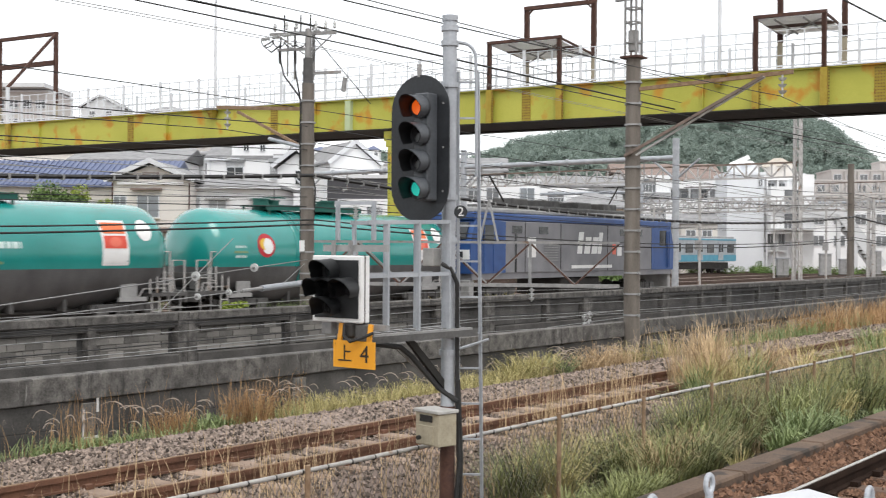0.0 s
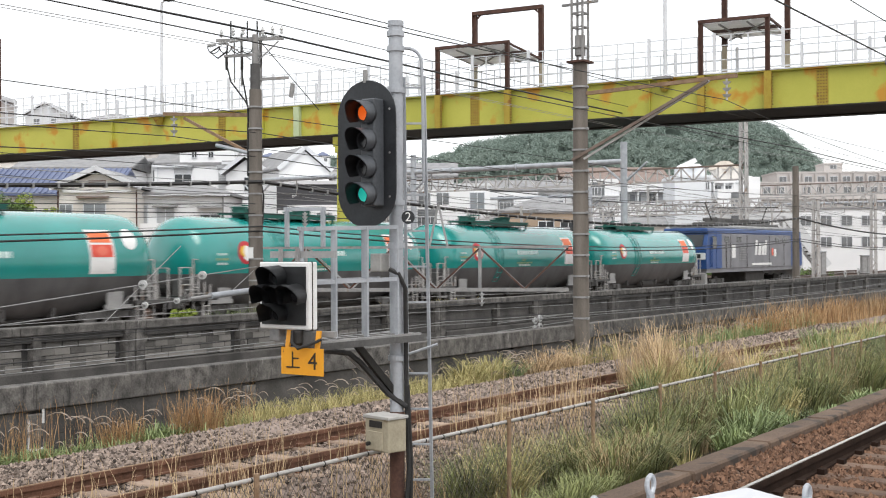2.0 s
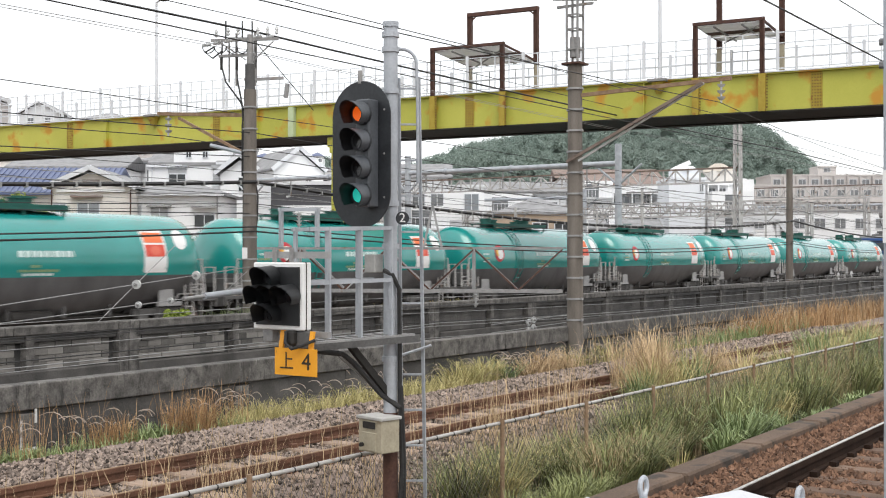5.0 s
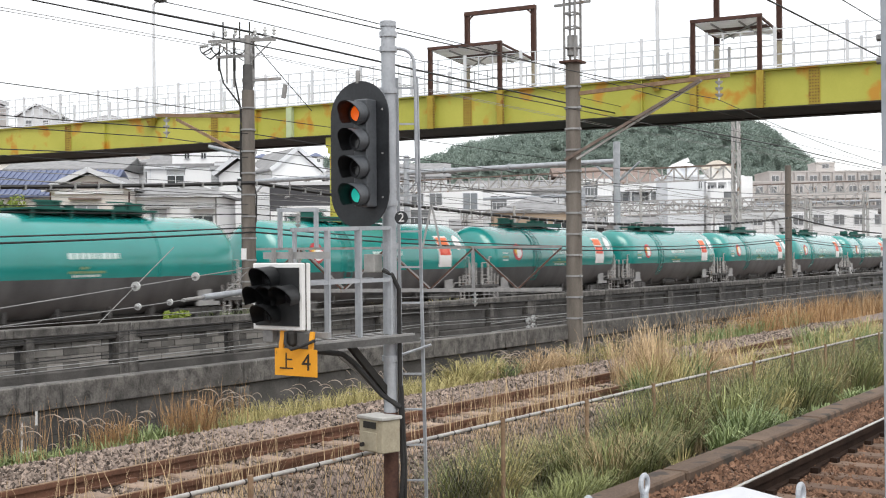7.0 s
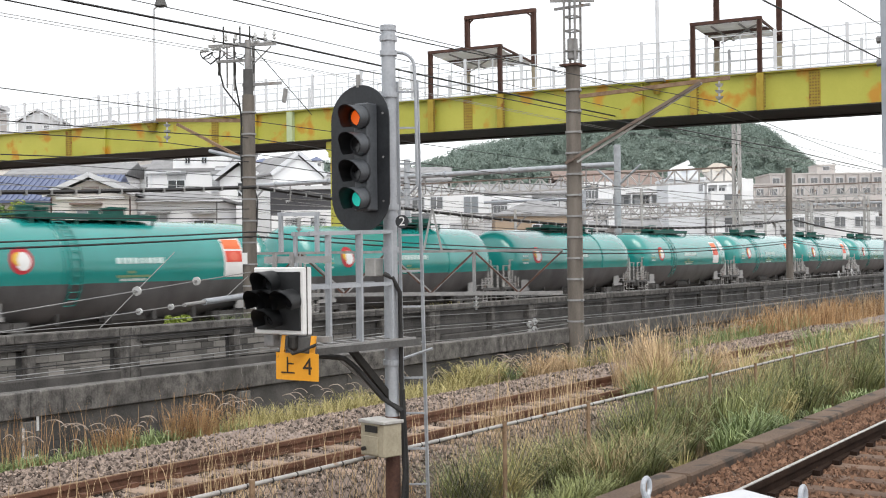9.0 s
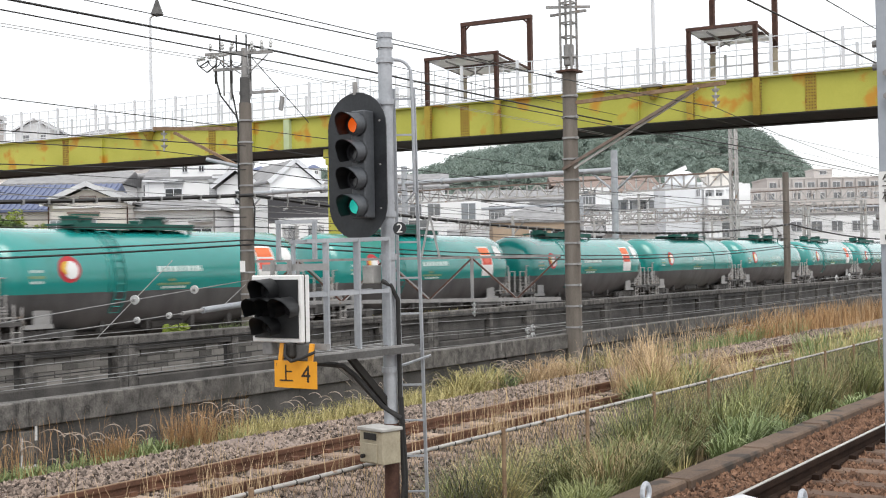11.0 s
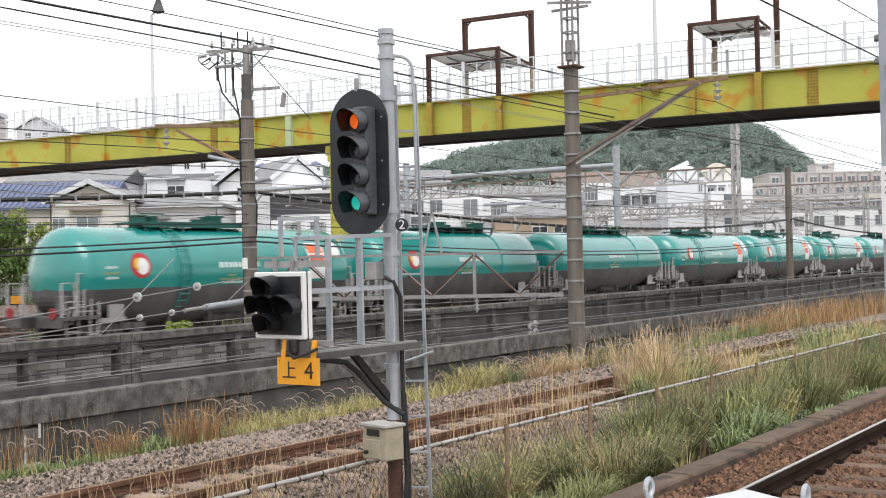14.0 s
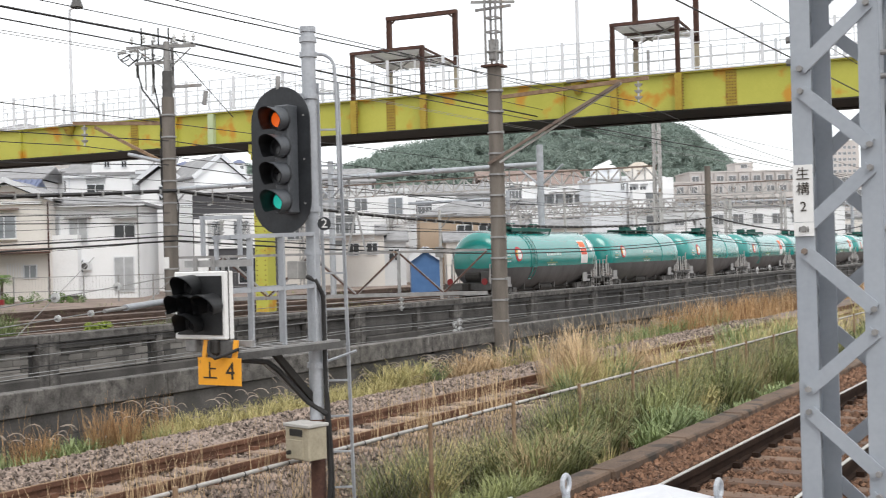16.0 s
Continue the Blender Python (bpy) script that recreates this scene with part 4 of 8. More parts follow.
def locomotive():
    t = thing("electric_locomotive", (0, 28.1, -0.42), "blue and grey electric locomotive hauling the oil train", "locomotive")
    L = 8.75
    w = 1.4
    body = bmesh.new()
    box(body, (0, 0, 2.2), (2 * L - 4.2, 2 * w, 1.75))
    part("body", body, LOCO_GREY, t, "grey body panel", bevel=0.02)
    part("roof_band", made(box, (0, 0, 3.2), (2 * L - 0.4, 2 * w - 0.02, 0.26)), LOCO_BLUE, t, bevel=0.05)
    part("roof", made(box, (0, 0, 3.42), (2 * L - 1.0, 2 * w - 0.5, 0.2)), PALE_GREY, t, bevel=0.06)
    part("roof_cover", made(box, (0, 0, 3.58), (11.5, 1.5, 0.2)), FRAME_GREY, t, bevel=0.05)
    for s in (-1, 1):
        cab = bmesh.new()
        v = [(L - 2.1, 1.33), (L - 0.05, 1.33), (L, 2.3), (L - 0.35, 3.1), (L - 2.1, 3.1)]
        near, far = [cab.verts.new((x * s, -w, z)) for x, z in v], [cab.verts.new((x * s, w, z)) for x, z in v]
        cab.faces.new(near)
        cab.faces.new(list(reversed(far)))
        for i in range(5):
            cab.faces.new((near[i], far[i], far[(i + 1) % 5], near[(i + 1) % 5]))
        bmesh.ops.recalc_face_normals(cab, faces=cab.faces[:])
        c = part("cab", cab, LOCO_BLUE, t, "blue driving cab")
        part("windscreen", made(box, ((L - 0.15) * s, 0, 2.72), (0.08, 2.3, 0.6), Matrix.Rotation(-s * 0.4, 4, "Y")), GLASS_DARK, c)
        part("white_front_band", made(box, ((L - 0.02) * s, 0, 1.95), (0.08, 2.7, 0.32)), WHITE, c)
        part("headlight", made(box, ((L + 0.03) * s, -0.9, 1.95), (0.06, 0.3, 0.2)), SIGNAL_BLACK, c)
        part("side_window", made(box, ((L - 1.2) * s, -w - 0.005, 2.62), (0.75, 0.03, 0.62)), GLASS_DARK, c)
        part("cab_door", made(box, ((L - 1.85) * s, -w - 0.004, 2.2), (0.6, 0.03, 1.7)), LOCO_BLUE, c)
        part("grey_skirt", made(box, ((L - 0.25) * s, 0, 0.75), (0.3, 2.6, 0.7)), PALE_GREY, t, bevel=0.04)
        for k in range(3):
            rail = made(rod, ((L - 0.55 - 0.16 * k) * s, -w - 0.04, 1.4), ((L - 0.55 - 0.16 * k) * s, -w - 0.04, 2.9), 0.02, 6)
            part("handrail", rail, LOCO_BLUE, c)
    part("frame_sill", made(box, (0, 0, 1.23), (2 * L - 0.3, 2 * w - 0.1, 0.2)), LOCO_GREY, t)
    grille = bmesh.new()
    for i in range(8):
        box(grille, (-2.9, -w - 0.02, 1.75 + i * 0.09), (1.1, 0.03, 0.035))
    part("louvre", grille, PALE_GREY, t)
    for x in (-5.5, -3.5, 3.5, 5.0):
        part("roof_window", made(box, (x, -w - 0.005, 2.8), (0.7, 0.03, 0.25)), GLASS_DARK, t)
    for x, wd, tall in ((-0.75, 0.42, 0.8), (-0.15, 0.5, 0.62), (0.5, 0.5, 0.62), (1.05, 0.34, 0.8)):
        plain = bmesh.new()
        face = [plain.verts.new((x + dx + (0.18 if z > 2.3 else 0), -w - 0.012, z)) for dx, z in ((0, 1.98), (wd, 1.98), (wd, 1.98 + tall), (0, 1.98 + tall))]
        plain.faces.new(face)
        bmesh.ops.solidify(plain, geom=plain.faces[:], thickness=0.008)
        part("white_marking", plain, WHITE, t, "slanted white painted marking")
    part("small_marking", made(box, (2.6, -w - 0.01, 2.15), (0.3, 0.02, 0.4)), PALE_RED, t)
    part("small_marking", made(box, (3.1, -w - 0.01, 2.1), (0.4, 0.02, 0.4)), WHITE, t)
    for x in (-4.9, 4.9, -2.1, 2.0):
        part("panel_seam", made(box, (x, -w - 0.006, 2.2), (0.03, 0.02, 1.7)), BLACK_STEEL, t)
    for x in (-6.6, 6.6):
        part("blue_corner", made(box, (x, -w - 0.006, 2.2), (0.5, 0.02, 1.72)), LOCO_BLUE, t)
    for x in (-3.8, -1.2, 1.6, 4.0):
        part("roof_box", made(box, (x, 0.1, 3.78), (1.3, 1.0, 0.3)), FRAME_GREY, t, bevel=0.04)
    part("underline_marking", made(box, (0.6, -w - 0.01, 1.5), (3.6, 0.02, 0.12)), WHITE, t)
    part("white_panel", made(box, (-4.4, -w - 0.01, 2.2), (0.6, 0.02, 0.7)), WHITE, t)
    part("body_door", made(box, (-5.6, -w - 0.012, 2.05), (0.12, 0.02, 1.4)), GLASS_DARK, t)
    part("under_equipment", made(box, (0, 0, 0.7), (3.4, 2.3, 0.75)), BLACK_STEEL, t, bevel=0.05)
    for x in (-6.2, 0.0, 6.2):
        bogie(t, x)
    for s in (-1, 1):
        p = bmesh.new()
        tube(p, [(5.4 * s, 0, 3.55), (4.2 * s, 0, 4.1), (5.5 * s, 0, 5.35)], 0.04, 6)
        bar(p, (5.5 * s, -0.8, 5.37), (5.5 * s, 0.8, 5.37), 0.08, 0.05)
        part("pantograph", p, BLACK_STEEL, t)
        ins = bmesh.new()
        for d in (-0.7, 0.0, 0.7):
            rod(ins, ((4.8 + d) * s, 0.4, 3.5), ((4.8 + d) * s, 0.4, 3.75), 0.08, 8)
        part("roof_insulator", ins, INSULATOR, t)
    # the body stands taller than its bogies' sketch: raise all above the sill
    for piece in t.children_recursive:
        if piece.name.split(".")[0] not in ("pantograph", "bogie_frame", "side_frame", "wheelset", "under_equipment", "grey_skirt"):
            for p in piece.data.vertices:
                if p.co.z > 1.1:
                    p.co.z = 1.1 + (p.co.z - 1.13) * 1.2
    return t


def commuter_car(label):
    t = thing("commuter_car", (0, 50, -0.42), label, "train car", "cars of the commuter train")
    part("body", made(box, (0, 0, 2.3), (19.4, 2.9, 2.3)), SILVER, t, bevel=0.06)
    part("blue_band", made(box, (0, -1.46, 1.5), (19.3, 0.03, 0.62)), PALE_BLUE, t, "light blue band")
    part("upper_band", made(box, (0, -1.46, 3.3), (19.3, 0.03, 0.14)), PALE_BLUE, t)
    part("roof", made(box, (0, 0, 3.52), (19.2, 2.6, 0.2)), PALE_GREY, t, bevel=0.08)
    part("underframe", made(box, (0, 0, 0.75), (17, 2.2, 0.6)), BLACK_STEEL, t)
    for i in range(8):
        x = -8.3 + i * 2.37
        part("window" if i % 2 else "door", made(box, (x, -1.47, 2.45 if i % 2 else 2.2), (1.5 if i % 2 else 1.2, 0.04, 0.85 if i % 2 else 1.8)), GLASS_DARK if i % 2 else SILVER, t)
        if not i % 2:
            part("door_window", made(box, (x - 0.3, -1.5, 2.5), (0.4, 0.03, 0.8)), GLASS_DARK, t)
            part("door_window", made(box, (x + 0.3, -1.5, 2.5), (0.4, 0.03, 0.8)), GLASS_DARK, t)
    part("end_window", made(box, (9.72, 0, 2.6), (0.04, 2.3, 0.9)), GLASS_DARK, t)
    for x in (-6.6, 6.6):
        bogie(t, x)
    return t


WAGONS = [tank_wagon()]
for _ in range(15):
    WAGONS.append(copy_thing(WAGONS[0], pose(0, 28.1, -0.42)))
for i in (8, 9, 13, 14):
    # four wagons run the other way round and carry no placards
    tagged(WAGONS[i], "teal and grey bogie tank wagon without placards")
    for child in list(WAGONS[i].children):
        if child.name.split(".")[0] in ("placard", "placard_frame", "placard_emblem", "round_label"):
            bpy.data.objects.remove(child)
        elif child.name.split(".")[0] in ("walkway", "walkway_support", "valve_box", "valve_lever", "hatch_bar", "ladder", "hoop"):
            child.matrix_basis = Matrix.Rotation(math.pi, 4, "Z") @ child.matrix_basis
LOCO = locomotive()
last = WAGONS[-1]
tagged(last, "last teal and grey tank wagon carrying red tail discs")
for y in (-0.95, 0.95):
    part("tail_disc", made(rod, (-6.68, y, 1.1), (-6.64, y, 1.1), 0.16, 16), TAIL_RED, last, "red round tail disc")
CARS = [commuter_car("silver commuter train car with a light blue band")]
CARS.append(copy_thing(CARS[0], pose(0, 50, -0.42)))


CAR_SPEED = 23.6


def motions():
    """The oil train and the commuter train run along their straight tracks; places are of the first wagon's emblem."""
    lead = [(0.0, 26.03), (1.0, 40.3), (2.0, 54.55), (3.5, 75.94), (6.0, 111.8), (9.0, 154.96), (12.0, 198.1), (14.0, 226.86), (16.0, 255.56)]
    for i, w in enumerate(WAGONS):
        walk(w, [(t, pose(x + 3.9 - 13.57 * i, 28.1, -0.42)) for t, x in lead])
    walk(LOCO, [(t, pose(x + 3.9 + 6.8 + 8.95, 28.1, -0.42)) for t, x in lead])
    for i, c in enumerate(CARS):
        walk(c, [(t, pose(113.3 - 9.8 - 20 * i + CAR_SPEED * t, 50, -0.42)) for t in (0.0, 4.0, 8.0, 12.0, 16.0)])


# ---- the signal post ----
SX, SY = 8.81, 6.65


def sg(r, z, d=0.0):
    """Post space to the ground frame: r to the right of the post as one faces it, d behind it."""
    p = RIGHT * r + AHEAD * d
    return Vector((p.x, p.y, z))


def hood(bm, c, r, length, face, open_low=2.2, shells=(0.0, 0.008)):
    """A sun hood round a lens: an open tube whose lower part is cut away."""
    face = Vector(face).normalized()
    side = face.cross(Vector((0, 0, 1))).normalized()
    up = side.cross(face)
    n = 18
    a0, a1 = math.pi / 2 - (math.tau - open_low) / 2, math.pi / 2 + (math.tau - open_low) / 2
    rows = []
    for k, (ln, rr) in enumerate(((0.0, r), (0.55, r * 1.04), (1.0, r * 1.1))):
        row = []
        for i in range(n + 1):
            a = a0 + (a1 - a0) * i / n
            reach = ln * length * (0.62 + 0.38 * max(0.0, math.sin(a)) if k else 1)
            row.append((Vector(c) + side * math.cos(a) * rr + up * math.sin(a) * rr + face * reach - up * (0.1 * reach)))
        rows.append(row)
    for thick in shells:
        vv = [[bm.verts.new(p + (p - (Vector(c) + face * ((p - Vector(c)).dot(face)))).normalized() * thick) for p in row] for row in rows]
        for p, q in zip(vv, vv[1:]):
            for i in range(n):
                bm.faces.new((p[i], q[i], q[i + 1], p[i + 1]))


def stadium(bm, c, w, h, depth, face, n=16):
    face = Vector(face).normalized()
    side = face.cross(Vector((0, 0, 1))).normalized()
    up = Vector((0, 0, 1))
    r = w / 2
    pts = [(r * math.cos(a), h / 2 - r + r * math.sin(a)) for a in np.linspace(0, math.pi, n)]
    pts += [(r * math.cos(a), -h / 2 + r + r * math.sin(a)) for a in np.linspace(math.pi, math.tau, n)]
    rings = [[bm.verts.new(Vector(c) + side * x + up * z + face * d) for x, z in pts] for d in (0, depth)]
    bm.faces.new(rings[1])
    bm.faces.new(list(reversed(rings[0])))
    for i in range(len(pts)):
        j = (i + 1) % len(pts)
        bm.faces.new((rings[0][i], rings[0][j], rings[1][j], rings[1][i]))


def disc_at(bm, c, r, face, depth=0.01, n=20):
    rod(bm, Vector(c), Vector(c) + Vector(face).normalized() * depth, r, n)


def lettering(text, m, size, mat, parent, depth=0.002):
    """Raised lettering from the built-in font, centred."""
    cu = bpy.data.curves.new("lettering", "FONT")
    cu.body, cu.size, cu.extrude = text, size, depth
    cu.align_x, cu.align_y = "CENTER", "CENTER"
    cu.materials.append(mat)
    o = new("lettering", cu)
    o.parent = parent
    o.matrix_basis = m
    return o


FACE = Vector((-1, -0.05, 0)).normalized()      # the way the lamps look


def facing(c, face, out=0.0):
    """A pose whose local xy plane is a board at c that looks along face."""
    face = Vector(face).normalized()
    side = Vector((0, 0, 1)).cross(face).normalized()
    m = Matrix((side, Vector((0, 0, 1)), face)).transposed().to_4x4()
    m.translation = Vector(c) + face * out
    return m


def signal_post():
    t = thing("railway_signal", (SX, SY, 0), "grey signal post, black four-lamp head lit orange and green", "railway signal")
    pole = part("pole", made(rod, (0, 0, 0.45), (0, 0, 4.08), 0.066, 20), GALV, t, "pale grey galvanised pole", smooth=True)
    part("pole_cap", made(rod, (0, 0, 4.05), (0, 0, 4.1), 0.075, 20), GALV, pole)
    part("pole_foot", made(rod, (0, 0, -1.1), (0, 0, 0.45), 0.07, 20), RUST, t, "rusted lower pole", smooth=True)
    for z in (3.98, 3.84, 3.45, 2.4, 2.0, 0.95):
        part("clamp", made(rod, (0, 0, z - 0.025), (0, 0, z + 0.025), 0.082, 18), GALV, pole)
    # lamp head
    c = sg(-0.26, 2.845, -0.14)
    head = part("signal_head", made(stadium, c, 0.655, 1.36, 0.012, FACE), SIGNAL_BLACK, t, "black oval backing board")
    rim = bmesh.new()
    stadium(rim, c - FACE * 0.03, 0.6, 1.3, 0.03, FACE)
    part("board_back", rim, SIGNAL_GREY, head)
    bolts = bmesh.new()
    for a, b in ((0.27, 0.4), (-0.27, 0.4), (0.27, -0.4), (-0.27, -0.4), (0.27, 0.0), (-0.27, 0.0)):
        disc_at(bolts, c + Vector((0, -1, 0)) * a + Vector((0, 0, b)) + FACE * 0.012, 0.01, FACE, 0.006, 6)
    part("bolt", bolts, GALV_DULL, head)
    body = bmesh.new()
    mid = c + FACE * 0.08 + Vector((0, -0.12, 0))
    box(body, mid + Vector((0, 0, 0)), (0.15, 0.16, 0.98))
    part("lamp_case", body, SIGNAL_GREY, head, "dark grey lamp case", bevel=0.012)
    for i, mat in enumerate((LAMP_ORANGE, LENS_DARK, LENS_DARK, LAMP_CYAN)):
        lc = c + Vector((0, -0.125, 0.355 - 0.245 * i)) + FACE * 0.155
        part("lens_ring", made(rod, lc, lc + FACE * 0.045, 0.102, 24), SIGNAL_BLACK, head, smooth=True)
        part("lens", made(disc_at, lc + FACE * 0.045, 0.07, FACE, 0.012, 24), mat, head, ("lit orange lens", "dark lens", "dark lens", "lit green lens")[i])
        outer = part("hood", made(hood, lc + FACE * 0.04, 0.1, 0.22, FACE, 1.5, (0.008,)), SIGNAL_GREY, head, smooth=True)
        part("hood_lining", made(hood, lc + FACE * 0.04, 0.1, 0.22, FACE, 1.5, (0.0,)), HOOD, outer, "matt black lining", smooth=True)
    brk = bmesh.new()
    for z in (3.42, 2.45):
        bar(brk, (0, 0, z), c - FACE * 0.02 + Vector((0, 0, z - 2.845)), 0.06, 0.05)
    part("head_bracket", brk, GALV, t)
    part("top_lamp_bracket", made(rod, c + Vector((0, 0.02, 0.66)), c + Vector((0, 0.02, 0.78)), 0.022, 8), GALV_DULL, t)
    # gooseneck at the top
    g = bmesh.new()
    pts = [sg(0.03, 3.86, 0.05)] + [sg(0.1 + 0.14 * math.sin(a), 3.72 + 0.14 * math.cos(a), 0.08) for a in np.linspace(0.0, 1.5, 8)] + [sg(0.25, 3.4, 0.08), sg(0.255, 2.6, 0.08)]
    tube(g, pts, 0.016, 8)
    part("gooseneck_pipe", g, GALV, t)
    # ladder behind the post
    lad = bmesh.new()
    for a, b in ((0.07, 0.1), (0.26, 0.33)):
        bar(lad, sg(a, 3.6, 0.16), sg(b, -1.0, 0.28), 0.03, 0.018)
    for i in range(13):
        z = 3.5 - i * 0.34
        k = (3.6 - z) / 4.6
        bar(lad, sg(0.07 + 0.03 * k, z, 0.16 + 0.12 * k), sg(0.26 + 0.07 * k, z, 0.16 + 0.12 * k), 0.018, 0.018)
    part("ladder", lad, GALV, t)
    part("ladder_hoop", made(tube, [sg(0.02, 0.95, 0.1), sg(0.2, 1.0, 0.2), sg(0.38, 1.06, 0.2)], 0.014, 6), GALV, t)
    # number disc
    dc = sg(0.115, 2.26, -0.12)
    nd = part("number_disc", made(disc_at, dc, 0.062, -AHEAD, 0.01, 24), SIGNAL_BLACK, t, "black disc with a white 2")
    lettering("2", facing(dc, -AHEAD, 0.012), 0.12, WHITE, nd)
    # bracket platform
    arm = Vector((-0.94, 0.34, 0)).normalized()
    deck = bmesh.new()
    z0 = 1.17
    q = Vector((arm.y, -arm.x, 0))
    bar(deck, Vector((0, 0, z0)) - arm * 0.18 - q * 0.12, arm * 1.05 + Vector((0, 0, z0 - 0.04)) - q * 0.12, 0.05, 0.03)
    bar(deck, Vector((0, 0, z0)) - arm * 0.18 + q * 0.22, arm * 1.05 + Vector((0, 0, z0 - 0.04)) + q * 0.22, 0.05, 0.03)
    for k in range(9):
        p = arm * (-0.1 + 0.14 * k) + Vector((0, 0, z0 - 0.0045 * k + 0.01))
        bar(deck, p - q * 0.12, p + q * 0.22, 0.05, 0.012)
    part("platform_deck", deck, GALV_DULL, t, "grey steel bracket platform")
    for k in range(6):
        p = arm * (0.06 + 0.165 * k) + q * (0.22 if k % 2 else -0.1)
        part("railing_post", made(bar, p + Vector((0, 0, z0)), p + Vector((0, 0, z0 + 1.0)), 0.034, 0.026), GALV, t)
    for zz in (1.0, 0.52):
        for off in (0.22, -0.1):
            a, b = arm * 0.05 + q * off, arm * 0.92 + q * off
            part("railing_bar", made(bar, a + Vector((0, 0, z0 + zz)), b + Vector((0, 0, z0 + zz - 0.02)), 0.03, 0.035), GALV, t)
    part("diagonal_brace", made(bar, q * 0.0 + Vector((0, 0, 0.56)) - arm * 0.03, arm * 0.47 + q * 0.0 + Vector((0, 0, z0 - 0.04)), 0.06, 0.06), DARK_STEEL_AND_SHADE, t)
    part("thin_brace", made(bar, q * 0.14 + Vector((0, 0, 0.66)) + arm * 0.06, arm * 0.6 + q * 0.14 + Vector((0, 0, z0 - 0.06)), 0.035, 0.04), GALV_DULL, t, "dull grey thin brace")
    part("edge_beam", made(bar, Vector((0, 0, z0 - 0.03)) - arm * 0.22 - q * 0.16, arm * 1.0 + Vector((0, 0, z0 - 0.07)) - q * 0.16, 0.02, 0.06), FRAME_GREY, t)
    # the five-lamp route box
    rc = arm * 1.17 + Vector((0, 0, 1.56))
    route = part("route_indicator", made(box, rc - FACE * 0.045, (0.11, 0.59, 0.59)), WHITE, t, "white-framed black route indicator with five dark lamps", bevel=0.01)
    part("black_field", made(box, rc + FACE * 0.016, (0.012, 0.51, 0.51)), HOOD, route)
    part("joint", made(box, rc - FACE * 0.03, (0.01, 0.596, 0.596)), INK, route)
    for u, v in ((0.07, 0.16), (0.15, 0.0), (0.0, 0.0), (-0.16, 0.0), (0.06, -0.16)):
        lc = rc + Vector((0, u, v)) + FACE * 0.02
        part("dark_lens", made(disc_at, lc, 0.055, FACE, 0.015, 18), LENS_DARK, route)
        part("hood", made(hood, lc, 0.1, 0.22, FACE, 2.1), HOOD, route, smooth=True)
    for d in (-0.1, 0.1):
        part("box_hanger", made(bar, rc - FACE * 0.06 + Vector((0, d, 0.28)), rc - FACE * 0.06 + Vector((0, d, 0.42)), 0.03, 0.03), GALV_DULL, t)
        part("board_hanger", made(bar, rc - FACE * 0.03 + Vector((0, d * 1.7 - 0.2, -0.3)), rc + Vector((0, d * 1.7 - 0.2, -0.46)), 0.045, 0.02), SIGN_YELLOW, t)
    part("box_mount", made(box, rc - FACE * 0.06 + Vector((0, -0.24, -0.38)), (0.1, 0.2, 0.15)), FRAME_GREY, t, "grimy grey junction plate", bevel=0.01)
    part("point_mechanism", made(box, rc + Vector((0, -0.16, -0.36)), (0.1, 0.09, 0.13)), BLACK_STEEL, t, bevel=0.02)
    part("cable_loop", made(tube, [rc + Vector((-0.06, -0.14, -0.3)), rc + Vector((-0.08, -0.15, -0.4)), rc + Vector((-0.08, -0.22, -0.45)), rc + Vector((-0.06, -0.32, -0.42)), rc + Vector((0.0, -0.42, -0.37))], 0.014, 8), CABLE, t, smooth=True)
    part("box_mount", made(box, rc - FACE * 0.06 + Vector((0, 0.14, -0.35)), (0.1, 0.12, 0.12)), GALV_DULL, t, bevel=0.01)
    part("mount_bar", made(bar, rc - FACE * 0.1 + Vector((0, -0.5, 0.36)), rc - FACE * 0.1 + Vector((0, 0.25, 0.36)), 0.03, 0.06), PALE_GREY, t)
    part("mount_bar", made(bar, rc - FACE * 0.1 + Vector((0, -0.5, -0.33)), rc - FACE * 0.1 + Vector((0, 0.2, -0.33)), 0.04, 0.05), GALV_DULL, t)
    # lettered board
    sc = rc + Vector((0, -0.225, -0.565)) + FACE * 0.03
    board = part("number_board", made(box, sc, (0.01, 0.48, 0.235)), SIGN_YELLOW, t, "orange-yellow board lettered in black")
    lettering("\u4e0a", facing(sc + Vector((0, 0.1, -0.005)), FACE, 0.008), 0.165, INK, board)
    lettering("4", facing(sc + Vector((0, -0.125, 0)), FACE, 0.008), 0.21, INK, board)
    # terminal box
    tb = sg(-0.1, 0.26, -0.14)
    turn = Matrix.Rotation(radians(-12), 4, "Z")
    tbx = part("terminal_box", made(box, tb, (0.22, 0.33, 0.30), turn), BOX_BEIGE, t, "weathered beige terminal box", bevel=0.008)
    part("lid", made(box, tb + Vector((0, 0, 0.165)), (0.25, 0.36, 0.03), turn), BOX_TOP, tbx, bevel=0.005)
    part("vent_plate", made(box, tb + Vector((-0.112, 0.03, 0.1)), (0.01, 0.17, 0.06), turn), DARK_STEEL_AND_SHADE, tbx)
    part("door_panel", made(box, tb + Vector((-0.112, 0.03, -0.05)), (0.012, 0.2, 0.17), turn), BOX_BEIGE, tbx, bevel=0.004)
    part("latch", made(rod, tb + Vector((-0.12, 0.1, -0.08)), tb + Vector((-0.15, 0.1, -0.08)), 0.02, 8), DARK_STEEL_AND_SHADE, tbx)
